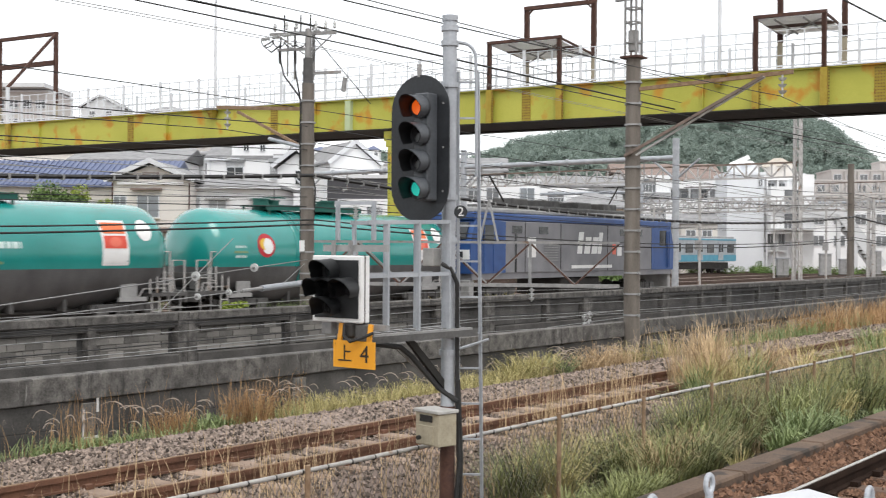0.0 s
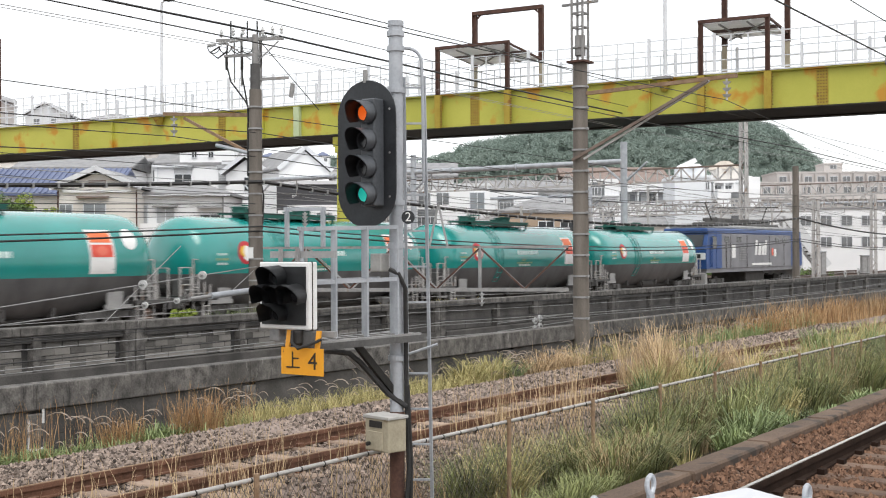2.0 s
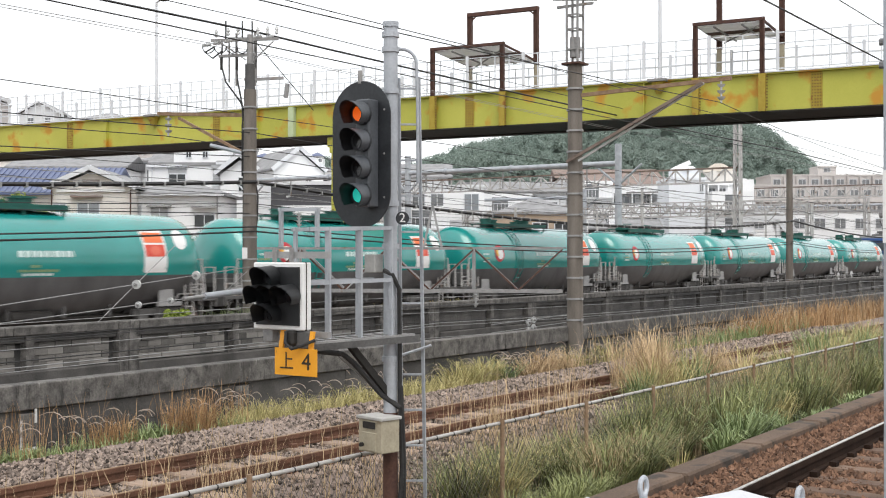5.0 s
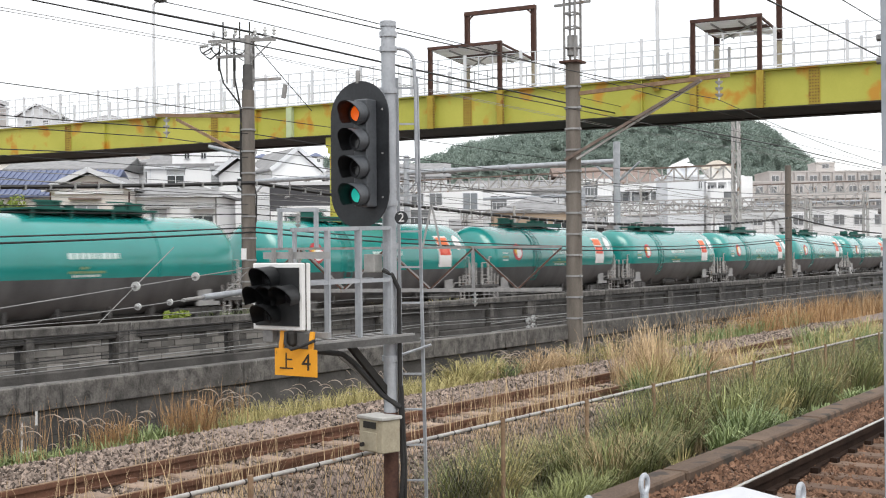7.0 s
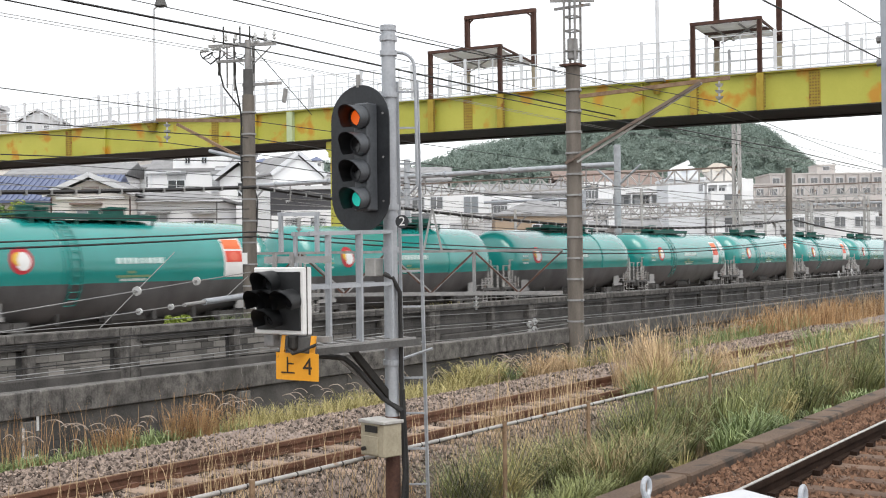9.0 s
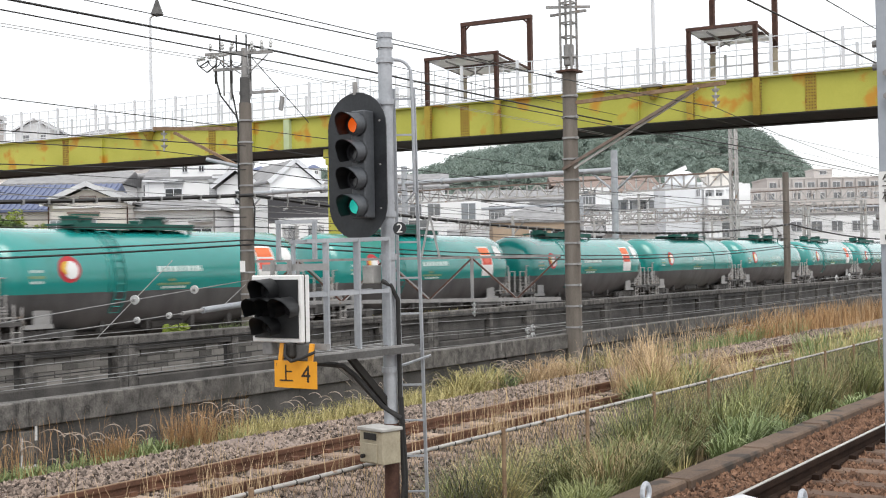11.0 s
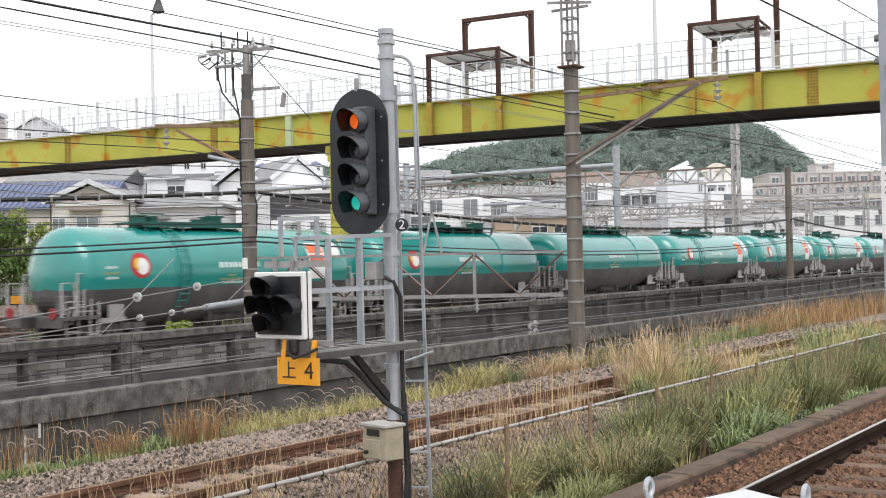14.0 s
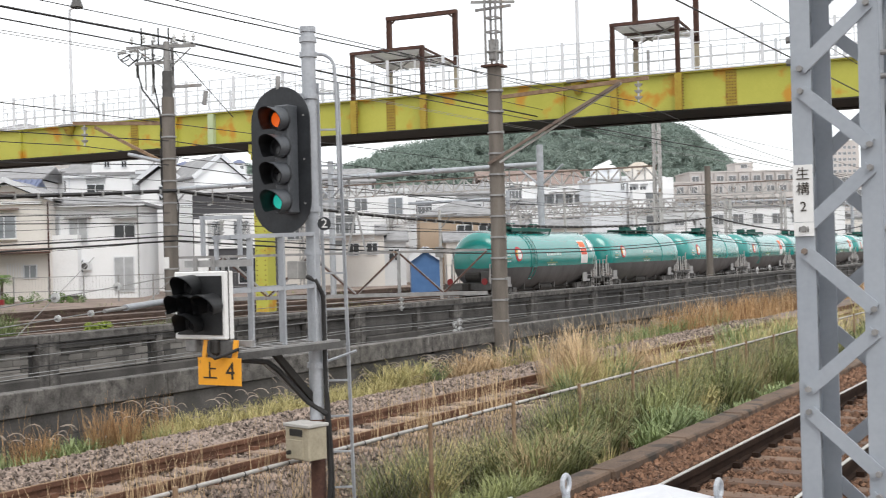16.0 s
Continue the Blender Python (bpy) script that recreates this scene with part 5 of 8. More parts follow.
    # cables
    for pts, r in (([sg(-0.06, 1.78, -0.1), sg(0.02, 1.74, -0.12), sg(0.085, 1.6, -0.06), sg(0.09, 0.6, -0.03), sg(0.11, -0.1, -0.03), sg(0.08, -0.5, -0.05), sg(0.1, -1.0, -0.05)], 0.022),
                   ([sg(0.1, 0.7, -0.04), sg(0.13, 0.0, -0.02), sg(0.12, -1.0, 0.0)], 0.02),
                   ([arm * 1.2 + Vector((0, 0, 1.08)), arm * 0.8 + Vector((0, 0, 1.06)), arm * 0.52 + Vector((0, 0, 1.02)), arm * 0.4 + Vector((0, 0, 0.93)), arm * 0.1 + Vector((0, 0, 0.62)), sg(0.09, 0.5, -0.05)], 0.026)):
        part("cable", made(tube, pts, r, 8), CABLE, t, smooth=True)
    part("junction_case", made(box, sg(-0.16, 1.84, 0.05), (0.13, 0.13, 0.17)), BOX_TOP, t, bevel=0.008)
    return t


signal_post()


# ---- wire fence ----
def fence():
    t = thing("wire_fence", (0, 0, 0), "chain-link fence with a pale top pipe and rusted posts", "fence")
    Y, x0, top = 6.9, 0.1, 0.05
    part("top_rail", made(rod, (x0, Y, top), (46, Y, top), 0.02, 10), PIPE_PALE, t, "pale weathered top pipe", smooth=True)
    x = 7.16 - 6
    while x < 46:
        part("post", made(rod, (x, Y - 0.03, -1.1), (x, Y - 0.03, top + 0.05), 0.025, 10), RUST_POST, t)
        x += 2.0
    wires_v, wires_f = [], []
    h = 1.05
    for s in (-1, 1):
        for x in np.arange(x0, 30, 0.092):
            a, b = Vector((x, Y + s * 0.006, top - 0.02)), Vector((x + s * h * 0.7, Y + s * 0.006, top - h))
            k = len(wires_v)
            for p in (a, b):
                wires_v += [(p.x - 0.0036, p.y, p.z), (p.x + 0.0036, p.y, p.z), (p.x, p.y + 0.004, p.z)]
            wires_f += [(k, k + 1, k + 4, k + 3), (k + 1, k + 2, k + 5, k + 4), (k + 2, k, k + 3, k + 5)]
    m = raw("wire_mesh", wires_v, wires_f, MESH_WIRE)
    m.parent = t
    tagged(m, "diamond wire mesh", kind="stuff")
    ties = bmesh.new()
    for x in np.arange(x0 + 0.2, 30, 0.31):
        rod(ties, (x - 0.007, Y, top - 0.004), (x + 0.007, Y, top - 0.004), 0.025, 8)
    tagged(part("wire_tie", ties, DARK_STEEL_AND_SHADE, t), kind="stuff")


fence()


# ---- lattice column and cabinet at the platform's end ----
def lattice_column():
    t = thing("lattice_column", pose(5.26, 1.125, 0), "grey bolted steel lattice column with a small white sign", "steel column")
    r = Matrix.Rotation(radians(-90), 3, "Z")
    rr, ff = r @ Vector((1, 0, 0)), r @ Vector((0, 1, 0))

    def at(u, d, z):
        p = rr * u + ff * d
        return Vector((p.x, p.y, z))
    w, dep = 0.365, 0.38
    for u, d in ((0, 0), (1, 0), (0, 1), (1, 1)):
        bm = bmesh.new()
        su, sd = (1 if u == 0 else -1), (1 if d == 0 else -1)
        cu, cd = (u - 0.5) * w, d * dep
        turn = r.to_4x4()
        box(bm, at(cu + su * 0.041, cd, 2.6), (0.083, 0.01, 6.0), turn)
        box(bm, at(cu, cd + sd * 0.045, 2.6), (0.01, 0.083, 6.0), turn)
        part("corner_angle", bm, COLUMN_GREY, t)
    step = 0.35
    for d, ph in ((-0.012, 0.0), (dep + 0.012, 0.35)):
        for i in range(17):
            z = -0.44 + i * step + ph
            s = 1 if i % 2 else -1
            part("lacing_bar", made(bar, at(-s * 0.142, d, z), at(s * 0.142, d, z + step * 0.72), 0.012, 0.06), COLUMN_GREY, t)
            if d < 0:
                for u, zz in ((-s * 0.142, z), (s * 0.142, z + step * 0.72)):
                    part("bolt", made(rod, at(u, d - 0.025, zz), at(u, d, zz), 0.014, 6), GALV_DULL, t)
    # side lacing uses a darkened copy of the column paint, shade painted in
    for u in (-1, 1):
        for i in range(17):
            z = -0.4 + i * step
            s = 1 if i % 2 else -1
            part("lacing_bar", made(bar, at(u * 0.178, 0.19 - s * 0.14, z), at(u * 0.178, 0.19 + s * 0.14, z + step * 0.75), 0.012, 0.07), COLUMN_SHADED, t)
    part("conduit", made(rod, at(0.215, 0.1, -0.3), at(0.215, 0.1, 5.5), 0.018, 8), COLUMN_GREY, t)
    for z in (2.0, 2.65, 2.75):
        part("step_bolt", made(rod, at(0.18, 0.02, z), at(0.25, 0.02, z), 0.012, 8), GALV_DULL, t)
        part("side_bolt", made(rod, at(-0.183, 0.03, z + 0.1), at(-0.21, 0.03, z + 0.1), 0.016, 6), GALV_DULL, t)
    sc = at(-0.142, -0.02, 2.165)
    fc = -ff
    s = part("name_sign", made(box, sc, (0.086, 0.004, 0.25), r.to_4x4()), WHITE, t, "white sign lettered in black")
    for ch, dz in (("\u751f", 0.082), ("\u69cb", 0.016), ("2", -0.06)):
        lettering(ch, facing(sc + Vector((0, 0, dz)), fc, 0.004), 0.06, INK, s, 0.0008)
    s2 = part("small_plate", made(box, at(-0.142, -0.02, 2.008), (0.086, 0.004, 0.06), r.to_4x4()), WHITE, t)
    for k in range(4):
        part("plate_mark", made(box, at(-0.16 + 0.012 * k, -0.023, 2.008), (0.005, 0.003, 0.022), r.to_4x4()), FRAME_GREY, s2)
    part("base_plate", made(box, at(0, 0.2, -0.2), (0.6, 0.6, 0.2), r.to_4x4()), COPING, t)


lattice_column()


def cabinet():
    t = thing("relay_cabinet", (3.11, 1.155, -0.035), "white steel relay cabinet with lifting eyes on its sloped lid", "cabinet")
    m = pose(0, 0, 0, 0, 0, -55.5)

    def at(u, d, z):
        return m @ Vector((u, d, z))
    part("body", made(box, (0, 0, 0.5), (0.46, 0.5, 1.4), m), CABINET_WHITE, t, bevel=0.01)
    lid = bmesh.new()
    pts = [(-0.27, -0.3, 1.2), (0.27, -0.3, 1.2), (0.27, 0.17, 1.225), (-0.27, 0.17, 1.23), (0.02, -0.3, 1.275), (0.03, 0.12, 1.298)]
    v = [lid.verts.new(at(*p)) for p in pts] + [lid.verts.new(at(p[0], p[1], 1.18)) for p in pts[:4]]
    for f in ((0, 4, 5, 3), (4, 1, 2, 5), (5, 2, 3), (0, 1, 4), (3, 2, 8, 9), (0, 3, 9, 6), (1, 0, 6, 7), (2, 1, 7, 8), (9, 8, 7, 6)):
        lid.faces.new([v[i] for i in f])
    bmesh.ops.recalc_face_normals(lid, faces=lid.faces[:])
    part("lid", lid, CABINET_WHITE, t)
    for u, d, z in ((-0.235, 0.165, 1.243), (0.2, 0.12, 1.222), (-0.42, -0.02, 1.218)):
        e = bmesh.new()
        base = at(u, d, z)
        rod(e, base - Vector((0, 0, 0.02)), base + Vector((0, 0, 0.03)), 0.012, 10)
        ring = [base + Vector((0, 0, 0.055)) + (m.to_3x3() @ Vector((math.cos(a) * 0.6, math.cos(a) * 0.8, 0))) * 0.021 + Vector((0, 0, 0.026 * math.sin(a))) for a in np.linspace(0, math.tau, 14, endpoint=False)]
        tube(e, ring, 0.0075, 8, True)
        part("lifting_eye", e, GALV, t)


cabinet()


# ---- poles and brackets by the cutting ----
def insulator(bm, a, b, n=3, r=0.09):
    a, b = Vector(a), Vector(b)
    rod(bm, a, b, 0.025, 8)
    for i in range(n):
        c = a.lerp(b, (i + 0.7) / (n + 0.4))
        d = (b - a).normalized() * 0.03
        rod(bm, c - d, c + d, r, 14, r * 0.55)


def concrete_pole(x, y, top, r, base, label, group="concrete poles"):
    t = thing("concrete_pole", (x, y, 0), label, "utility pole", group)
    part("shaft", made(rod, (0, 0, base), (0, 0, top), r * 1.1, 20, r * 0.93), CONCRETE_POLE, t, smooth=True)
    return t


def pole_by_siding():
    x, y = 25.95, 13.86
    t = concrete_pole(x, y, 6.62, 0.19, -1.0, "weathered concrete catenary pole with strap bands and rusty bracket")
    for z in np.arange(0.3, 6.4, 0.52):
        part("band", made(rod, (0, 0, z - 0.022), (0, 0, z + 0.022), 0.215, 18), PALE_GREY, t)
        part("band_bolt", made(box, sg(0.14, z, -0.2), (0.05, 0.05, 0.06)), PALE_GREY, t)
    part("top_plate", made(box, (0, 0, 6.64), (0.5, 0.5, 0.05)), RUST, t)
    # lattice head
    for u in (-0.15, 0.15):
        for v in (-0.15, 0.15):
            part("mast_angle", made(bar, (u, v, 6.65), (u, v, 9.2), 0.045, 0.045), GALV_DULL, t)
    for z in (7.0, 7.5, 7.85, 8.35, 8.8):
        for a, b in (((-1, -1), (1, -1)), ((1, -1), (1, 1)), ((1, 1), (-1, 1)), ((-1, 1), (-1, -1))):
            part("mast_rung", made(bar, (a[0] * 0.15, a[1] * 0.15, z), (b[0] * 0.15, b[1] * 0.15, z), 0.035, 0.035), GALV_DULL, t)
    part("mast_can", made(rod, (0, 0, 6.8), (0, 0, 7.3), 0.13, 14), GALV_DULL, t)
    part("crossarm", made(bar, sg(-0.55, 8.25, 0), sg(0.55, 8.25, 0), 0.06, 0.06), GALV_DULL, t)
    part("crossarm", made(bar, (0, -0.5, 8.1), (0, 0.5, 8.1), 0.06, 0.06), GALV_DULL, t)
    # bracket over the siding
    part("bracket_strut", made(bar, (0, 0, 5.85), (0.1, -4.0, 5.97), 0.07, 0.09), RUST_POST, t)
    part("bracket_brace", made(bar, (-0.25, 0.1, 4.2), (-0.05, -3.35, 5.9), 0.05, 0.07), RUST_BROWN, t)
    part("bracket_brace", made(bar, (-0.2, -0.2, 4.22), (0.06, -3.35, 5.9), 0.04, 0.05), GALV_PALE, t)
    part("insulator", made(insulator, (0.1, -3.75, 5.92), (0.1, -3.75, 5.42), 3, 0.1), INSULATOR, t, "white porcelain insulator", smooth=True)


pole_by_siding()


def pole_with_transformer():
    x, y = 21.9, 21.0
    t = concrete_pole(x, y, 6.1, 0.17, -1.0, "concrete pole with crossarms, drop cables and small transformer")
    for z in np.arange(0.7, 6.0, 0.55):
        part("band", made(rod, (0, 0, z - 0.02), (0, 0, z + 0.02), 0.19, 16), PALE_GREY, t)
    part("upper_pole", made(rod, (0, 0, 6.0), (0, 0, 7.5), 0.1, 14, 0.08), GALV_DULL, t)
    part("fuse_case", made(rod, (0, 0, 6.1), (0, 0, 6.75), 0.13, 14), FRAME_GREY, t, smooth=True)
    for z, l, r in ((7.35, -1.0, 0.72), (6.95, -0.8, 0.15), (6.35, -0.15, 0.85)):
        part("crossarm", made(bar, sg(l, z), sg(r, z + 0.05), 0.07, 0.07), GALV_DULL, t)
    for u in (-0.35, 0.12):
        part("mast_angle", made(bar, sg(u, 6.2), sg(u, 7.55), 0.04, 0.04), GALV_DULL, t)
    for u, z in ((-1.0, 7.2), (-0.72, 7.25), (-0.45, 7.3), (-0.2, 7.35), (0.3, 7.4), (0.6, 7.4)):
        part("insulator", made(insulator, sg(u, z + 0.06), sg(u - 0.22, z + 0.02), 3, 0.06), INSULATOR, t, smooth=True)
    for u in (-0.55, 0.14):
        part("mast_angle", made(bar, sg(u, 6.3, 0.1), sg(u, 7.4, 0.1), 0.03, 0.03), GALV_DULL, t)
    part("crossarm", made(bar, sg(-0.55, 7.42, 0.1), sg(0.55, 7.42, 0.1), 0.06, 0.06), GALV_DULL, t)
    for u, z in ((-0.85, 7.42), (-0.55, 7.46), (-0.3, 7.48), (0.2, 7.48), (0.45, 7.5), (0.68, 7.5)):
        part("pin_insulator", made(insulator, sg(u, z, -0.06), sg(u, z + 0.2, -0.06), 2, 0.055), INSULATOR, t, smooth=True)
    for a, b in ((-0.8, -0.1), (0.6, 0.1)):
        part("arm_brace", made(bar, sg(a, 7.33, -0.04), sg(b, 6.85, -0.04), 0.03, 0.03), GALV_DULL, t)
    part("stay_wire", made(rod, sg(0.15, 7.3), sg(1.5, 5.7, 1.0), 0.012, 5), CABLE, t)
    for u, z in ((-0.72, 6.72), (-0.33, 6.72)):
        part("cutout", made(rod, sg(u, z - 0.12, -0.05), sg(u, z + 0.2, -0.05), 0.035, 8), DARK_STEEL_AND_SHADE, t)
    for u in (-0.9, -0.6, -0.3, -0.05):
        part("jumper_loop", made(tube, [sg(u - 0.15 + 0.15 * math.cos(a), 7.18 + 0.16 * math.sin(a), -0.05) for a in np.linspace(3.0, 6.3, 9)], 0.014, 5), CABLE, t)
    for u in (-0.62, -0.2, 0.05):
        part("pin", made(rod, sg(u, 7.4), sg(u, 7.85), 0.02, 6), DARK_STEEL_AND_SHADE, t)
    for pts in ([sg(-0.7, 7.3), sg(-0.75, 6.8), sg(-0.62, 6.3), sg(-0.25, 5.8), sg(-0.12, 5.5)], [sg(-0.35, 7.3), sg(-0.33, 6.4), sg(-0.2, 5.7), sg(-0.17, 4.6), sg(-0.17, 1.2)],
                [sg(0.1, 7.4), sg(0.16, 6.9), sg(0.1, 6.5), sg(-0.1, 5.9), sg(-0.2, 5.2), sg(-0.2, 3.9)], [sg(0.12, 3.8), sg(0.2, 3.4), sg(0.18, 2.8), sg(0.1, 2.2)],
                [sg(-0.9, 7.2), sg(-1.15, 7.05), sg(-0.95, 6.9), sg(-0.7, 7.1)]):
        part("drop_cable", made(tube, pts, 0.022, 6), CABLE, t)
    part("bracket_strut", made(bar, (0, 0, 5.45), (0, 3.4, 5.72), 0.07, 0.09), RUST_POST, t)
    part("bracket_brace", made(bar, (0, 0, 4.4), (0, 2.6, 5.55), 0.07, 0.07), RUST_POST, t)
    part("support_pipe", made(rod, (0, 0, 4.45), (-0.1, 1.3, 4.75), 0.05, 8), GALV, t)
    part("insulator", made(insulator, (0, 3.0, 5.66), (0, 3.0, 5.1), 3, 0.1), INSULATOR, t, "white porcelain insulator", smooth=True)
    part("cap_lamp", made(rod, sg(0.95, 6.25), sg(0.9, 5.9), 0.06, 8), GALV_DULL, t)
    part("white_tag", made(box, sg(-0.1, 1.95, -0.2), (0.13, 0.02, 0.28), Matrix.Rotation(-R34 * 0 - radians(55.5), 4, "Z")), WHITE, t)


pole_with_transformer()
p3 = concrete_pole(64.2, 21.0, 6.6, 0.18, -1.0, "dark brown weathered concrete pole beside the yard")
concrete_pole(106.5, 21.0, 6.6, 0.18, -1.0, "dark weathered concrete pole far along the yard")


def truss(name, a, b, z0, z1, bays, mat, label, chord=0.07, web=0.045, top=None):
    """A flat lattice beam from a to b."""
    a, b = Vector((*a, 0)), Vector((*b, 0))
    t = thing(name, a, label, "gantry beam")
    d = b - a
    for z in (z0, z1):
        part("chord", made(bar, (0, 0, z), d + Vector((0, 0, z)), chord, chord), top if top and z == z1 else mat, t)
    for i in range(bays):
        p, q, r = d * (i / bays), d * ((i + 0.5) / bays), d * ((i + 1) / bays)
        part("web_bar", made(bar, p + Vector((0, 0, z1 if i % 2 else z0)), r + Vector((0, 0, z0 if i % 2 else z1)), web, web), mat, t)
        part("upright", made(bar, r + Vector((0, 0, z0)), r + Vector((0, 0, z1)), web, web), mat, t)
    return t


def low_gantry():
    a, b = (25.75, 14.1), (21.95, 20.8)
    A, B = Vector((*a, 0)), Vector((*b, 0))
    d = B - A
    t = thing("low_gantry", A, "weathered steel truss beam spanning the sunken cutting", "gantry beam")
    s = Vector((0.35, 0.2, 0))
    up = Vector((0, 0, 1))
    for off in (s * 0, s):
        part("top_chord", made(bar, off + up * 2.07, d + off + up * 2.07, 0.06, 0.06), GALV_DULL, t)
        part("bottom_chord", made(bar, off + up * 1.0, d + off + up * 1.0, 0.08, 0.08), GALV_DULL, t)
    for i in range(7):
        p, r = d * (i / 7), d * ((i + 1) / 7)
        part("diagonal", made(bar, p + up * (2.05 if i % 2 == 0 else 1.02), r + up * (1.02 if i % 2 == 0 else 2.05), 0.04, 0.04), RUST, t)
        part("diagonal", made(bar, p + s + up * (2.05 if i % 2 == 0 else 1.02), r + s + up * (1.02 if i % 2 == 0 else 2.05), 0.04, 0.04), PALE_GREY, t)
        if i % 2:
            part("upright", made(bar, r + up * 1.0, r + up * 2.07, 0.07, 0.05), PALE_GREY, t)
    # A-shaped strut and a small gate frame standing on the beam
    p = d * 0.42
    part("strut", made(bar, p + up * 2.07 - d * 0.03, p + up * 3.15, 0.06, 0.05), PALE_GREY, t)
    part("strut", made(bar, p + up * 2.07 + d * 0.03, p + up * 3.15, 0.06, 0.05), PALE_GREY, t)
    for k in (0.8, 0.92):
        part("gate_post", made(bar, d * k + up * 2.1, d * k + up * 3.1, 0.09, 0.09), GALV, t)
    part("gate_beam", made(bar, d * 0.79 + up * 3.05, d * 0.93 + up * 3.05, 0.09, 0.09), GALV, t)
    part("insulator", made(insulator, d * 0.86 + up * 2.98, d * 0.86 + up * 2.6, 4, 0.08), INSULATOR, t, smooth=True)
    part("insulator", made(insulator, d * 0.28 + up * 0.95, d * 0.28 + up * 0.6, 3, 0.08), INSULATOR, t, smooth=True)


low_gantry()


# ---- tubular and lattice gantries over the yard ----
def pipe_gantry(x, y0, y1, z, top):
    t = thing("pipe_gantry", (x, y0, 0), "pale grey tubular catenary portal over the yard tracks", "catenary portal", "portals over the yard")
    L = y1 - y0
    part("beam", made(rod, (0, 0, z), (0, L, z), 0.16, 14), GALV, t, smooth=True)
    for i in range(6):
        part("flange", made(rod, (0, L * (i + 0.5) / 6 - 0.05, z), (0, L * (i + 0.5) / 6 + 0.05, z), 0.23, 14), GALV, t)
    for y in (0, L * 0.52, L):
        part("column", made(rod, (0, y, -0.7), (0, y, top), 0.2, 14), GALV, t, "pale blue-grey tubular column", smooth=True)
        for s in (-1, 1):
            part("knee_brace", made(rod, (0, y, z - 1.3), (0, y + s * 1.5, z - 0.1), 0.07, 8), GALV, t)
    for i in range(5):
        y = L * (i + 0.35) / 5
        part("drop_arm", made(bar, (0, y, z), (0, y, z - 1.2), 0.06, 0.06), GALV_DULL, t)
        part("insulator", made(insulator, (0, y, z - 1.2), (0, y + 0.5, z - 1.3), 3, 0.09), INSULATOR, t)


pipe_gantry(63.45, 31.0, 60.7, 7.3, 8.45)
pipe_gantry(150, 31.0, 75.0, 8.0, 9.0)
pipe_gantry(105, 55.0, 95.0, 7.6, 8.4)


def lattice_portal(x, y0, y1, z0, z1, tower, label):
    t = truss("lattice_portal", (x, y0), (x, y1), z0, z1, int((y1 - y0) / 0.95), GALV_PALE, label, 0.13, 0.1, RUST_BROWN if z1 > 8 else None)
    tagged(t, category="catenary portal", group="portals over the yard")
    for y, top in ((0, tower), (y1 - y0, z1)):
        for u in (-0.24, 0.24):
            for v in (-0.24, 0.24):
                part("tower_leg", made(bar, (u, y + v, -0.7), (u * 0.8, y + v * 0.8, top), 0.12, 0.12), GALV_PALE, t)
        n = int(top / 0.8)
        for i in range(n):
            z = i * 0.8
            s = 1 if i % 2 else -1
            part("tower_lacing", made(bar, (-0.22, y - 0.22 * s, z), (-0.22, y + 0.22 * s, z + 0.8), 0.08, 0.08), GALV_PALE, t)
            part("tower_lacing", made(bar, (-0.22 * s, y - 0.22, z), (0.22 * s, y - 0.22, z + 0.8), 0.08, 0.08), GALV_PALE, t)


lattice_portal(83.1, 31, 64, 7.2, 8.25, 12.2, "pale grey lattice catenary portal with a tall tower")
lattice_portal(118, 31, 70, 6.3, 7.4, 7.4, "grey lattice catenary portal farther along the yard")
lattice_portal(100, 31, 66, 5.3, 6.2, 6.2, "pale lattice catenary portal between the yard tracks")
lattice_portal(138, 31, 72, 8.6, 9.8, 9.8, "tall pale lattice catenary portal")
lattice_portal(190, 31, 80, 7.0, 8.3, 8.3, "distant grey lattice catenary portal")


# ---- overhead wires ----
def wire(a, b, r, mat=CABLE, sag=0.0, label="thin dark overhead wire strung between poles", n=16):
    pts = []
    for i in range(n + 1):
        k = i / n
        p = Vector(a).lerp(Vector(b), k)
        pts.append(p - Vector((0, 0, sag * 4 * k * (1 - k))))
    v, f = [], []
    d = (Vector(b) - Vector(a)).normalized()
    s = d.cross(Vector((0, 0, 1))).normalized()
    u = s.cross(d)
    for p in pts:
        v += [p + s * r, p + u * r, p - s * r, p - u * r]
    for i in range(n):
        for j in range(4):
            f.append((4 * i + j, 4 * i + (j + 1) % 4, 4 * i + 4 + (j + 1) % 4, 4 * i + 4 + j))
    return tagged(raw("overhead_wire", [tuple(p) for p in v], f, mat), label, "wire", "overhead wires")


def spans(y, z, xs, r, sag, mat=CABLE, label="thin dark overhead wire strung between poles"):
    for a, b in zip(xs, xs[1:]):
        wire((a, y, z), (b, y, z), r, mat, sag, label)


POLES = (-20.0, 21.9, 64.2, 106.5, 150.0)
spans(21.05, 7.62, POLES, 0.028, 0.12, label="thick dark feeder cable along the pole tops")
spans(20.8, 7.85, POLES, 0.011, 0.1)
spans(21.2, 7.15, POLES, 0.008, 0.15, WIRE_PALE)
spans(20.6, 6.95, POLES, 0.007, 0.15, WIRE_PALE)
spans(20.78, 3.75, POLES, 0.045, 0.72, label="thick black lashed cable along the poles")
spans(20.8, 2.62, POLES, 0.018, 0.5)
spans(20.84, 2.5, POLES, 0.022, 0.52)
spans(20.9, 4.4, POLES, 0.012, 0.5)
spans(20.9, 5.0, POLES, 0.012, 0.35)
spans(20.9, 3.2, POLES, 0.01, 0.4)
spans(20.9, 2.95, POLES, 0.012, 0.2)
spans(16, 7.1, (-20, 26, 68, 120), 0.011, 0.12)
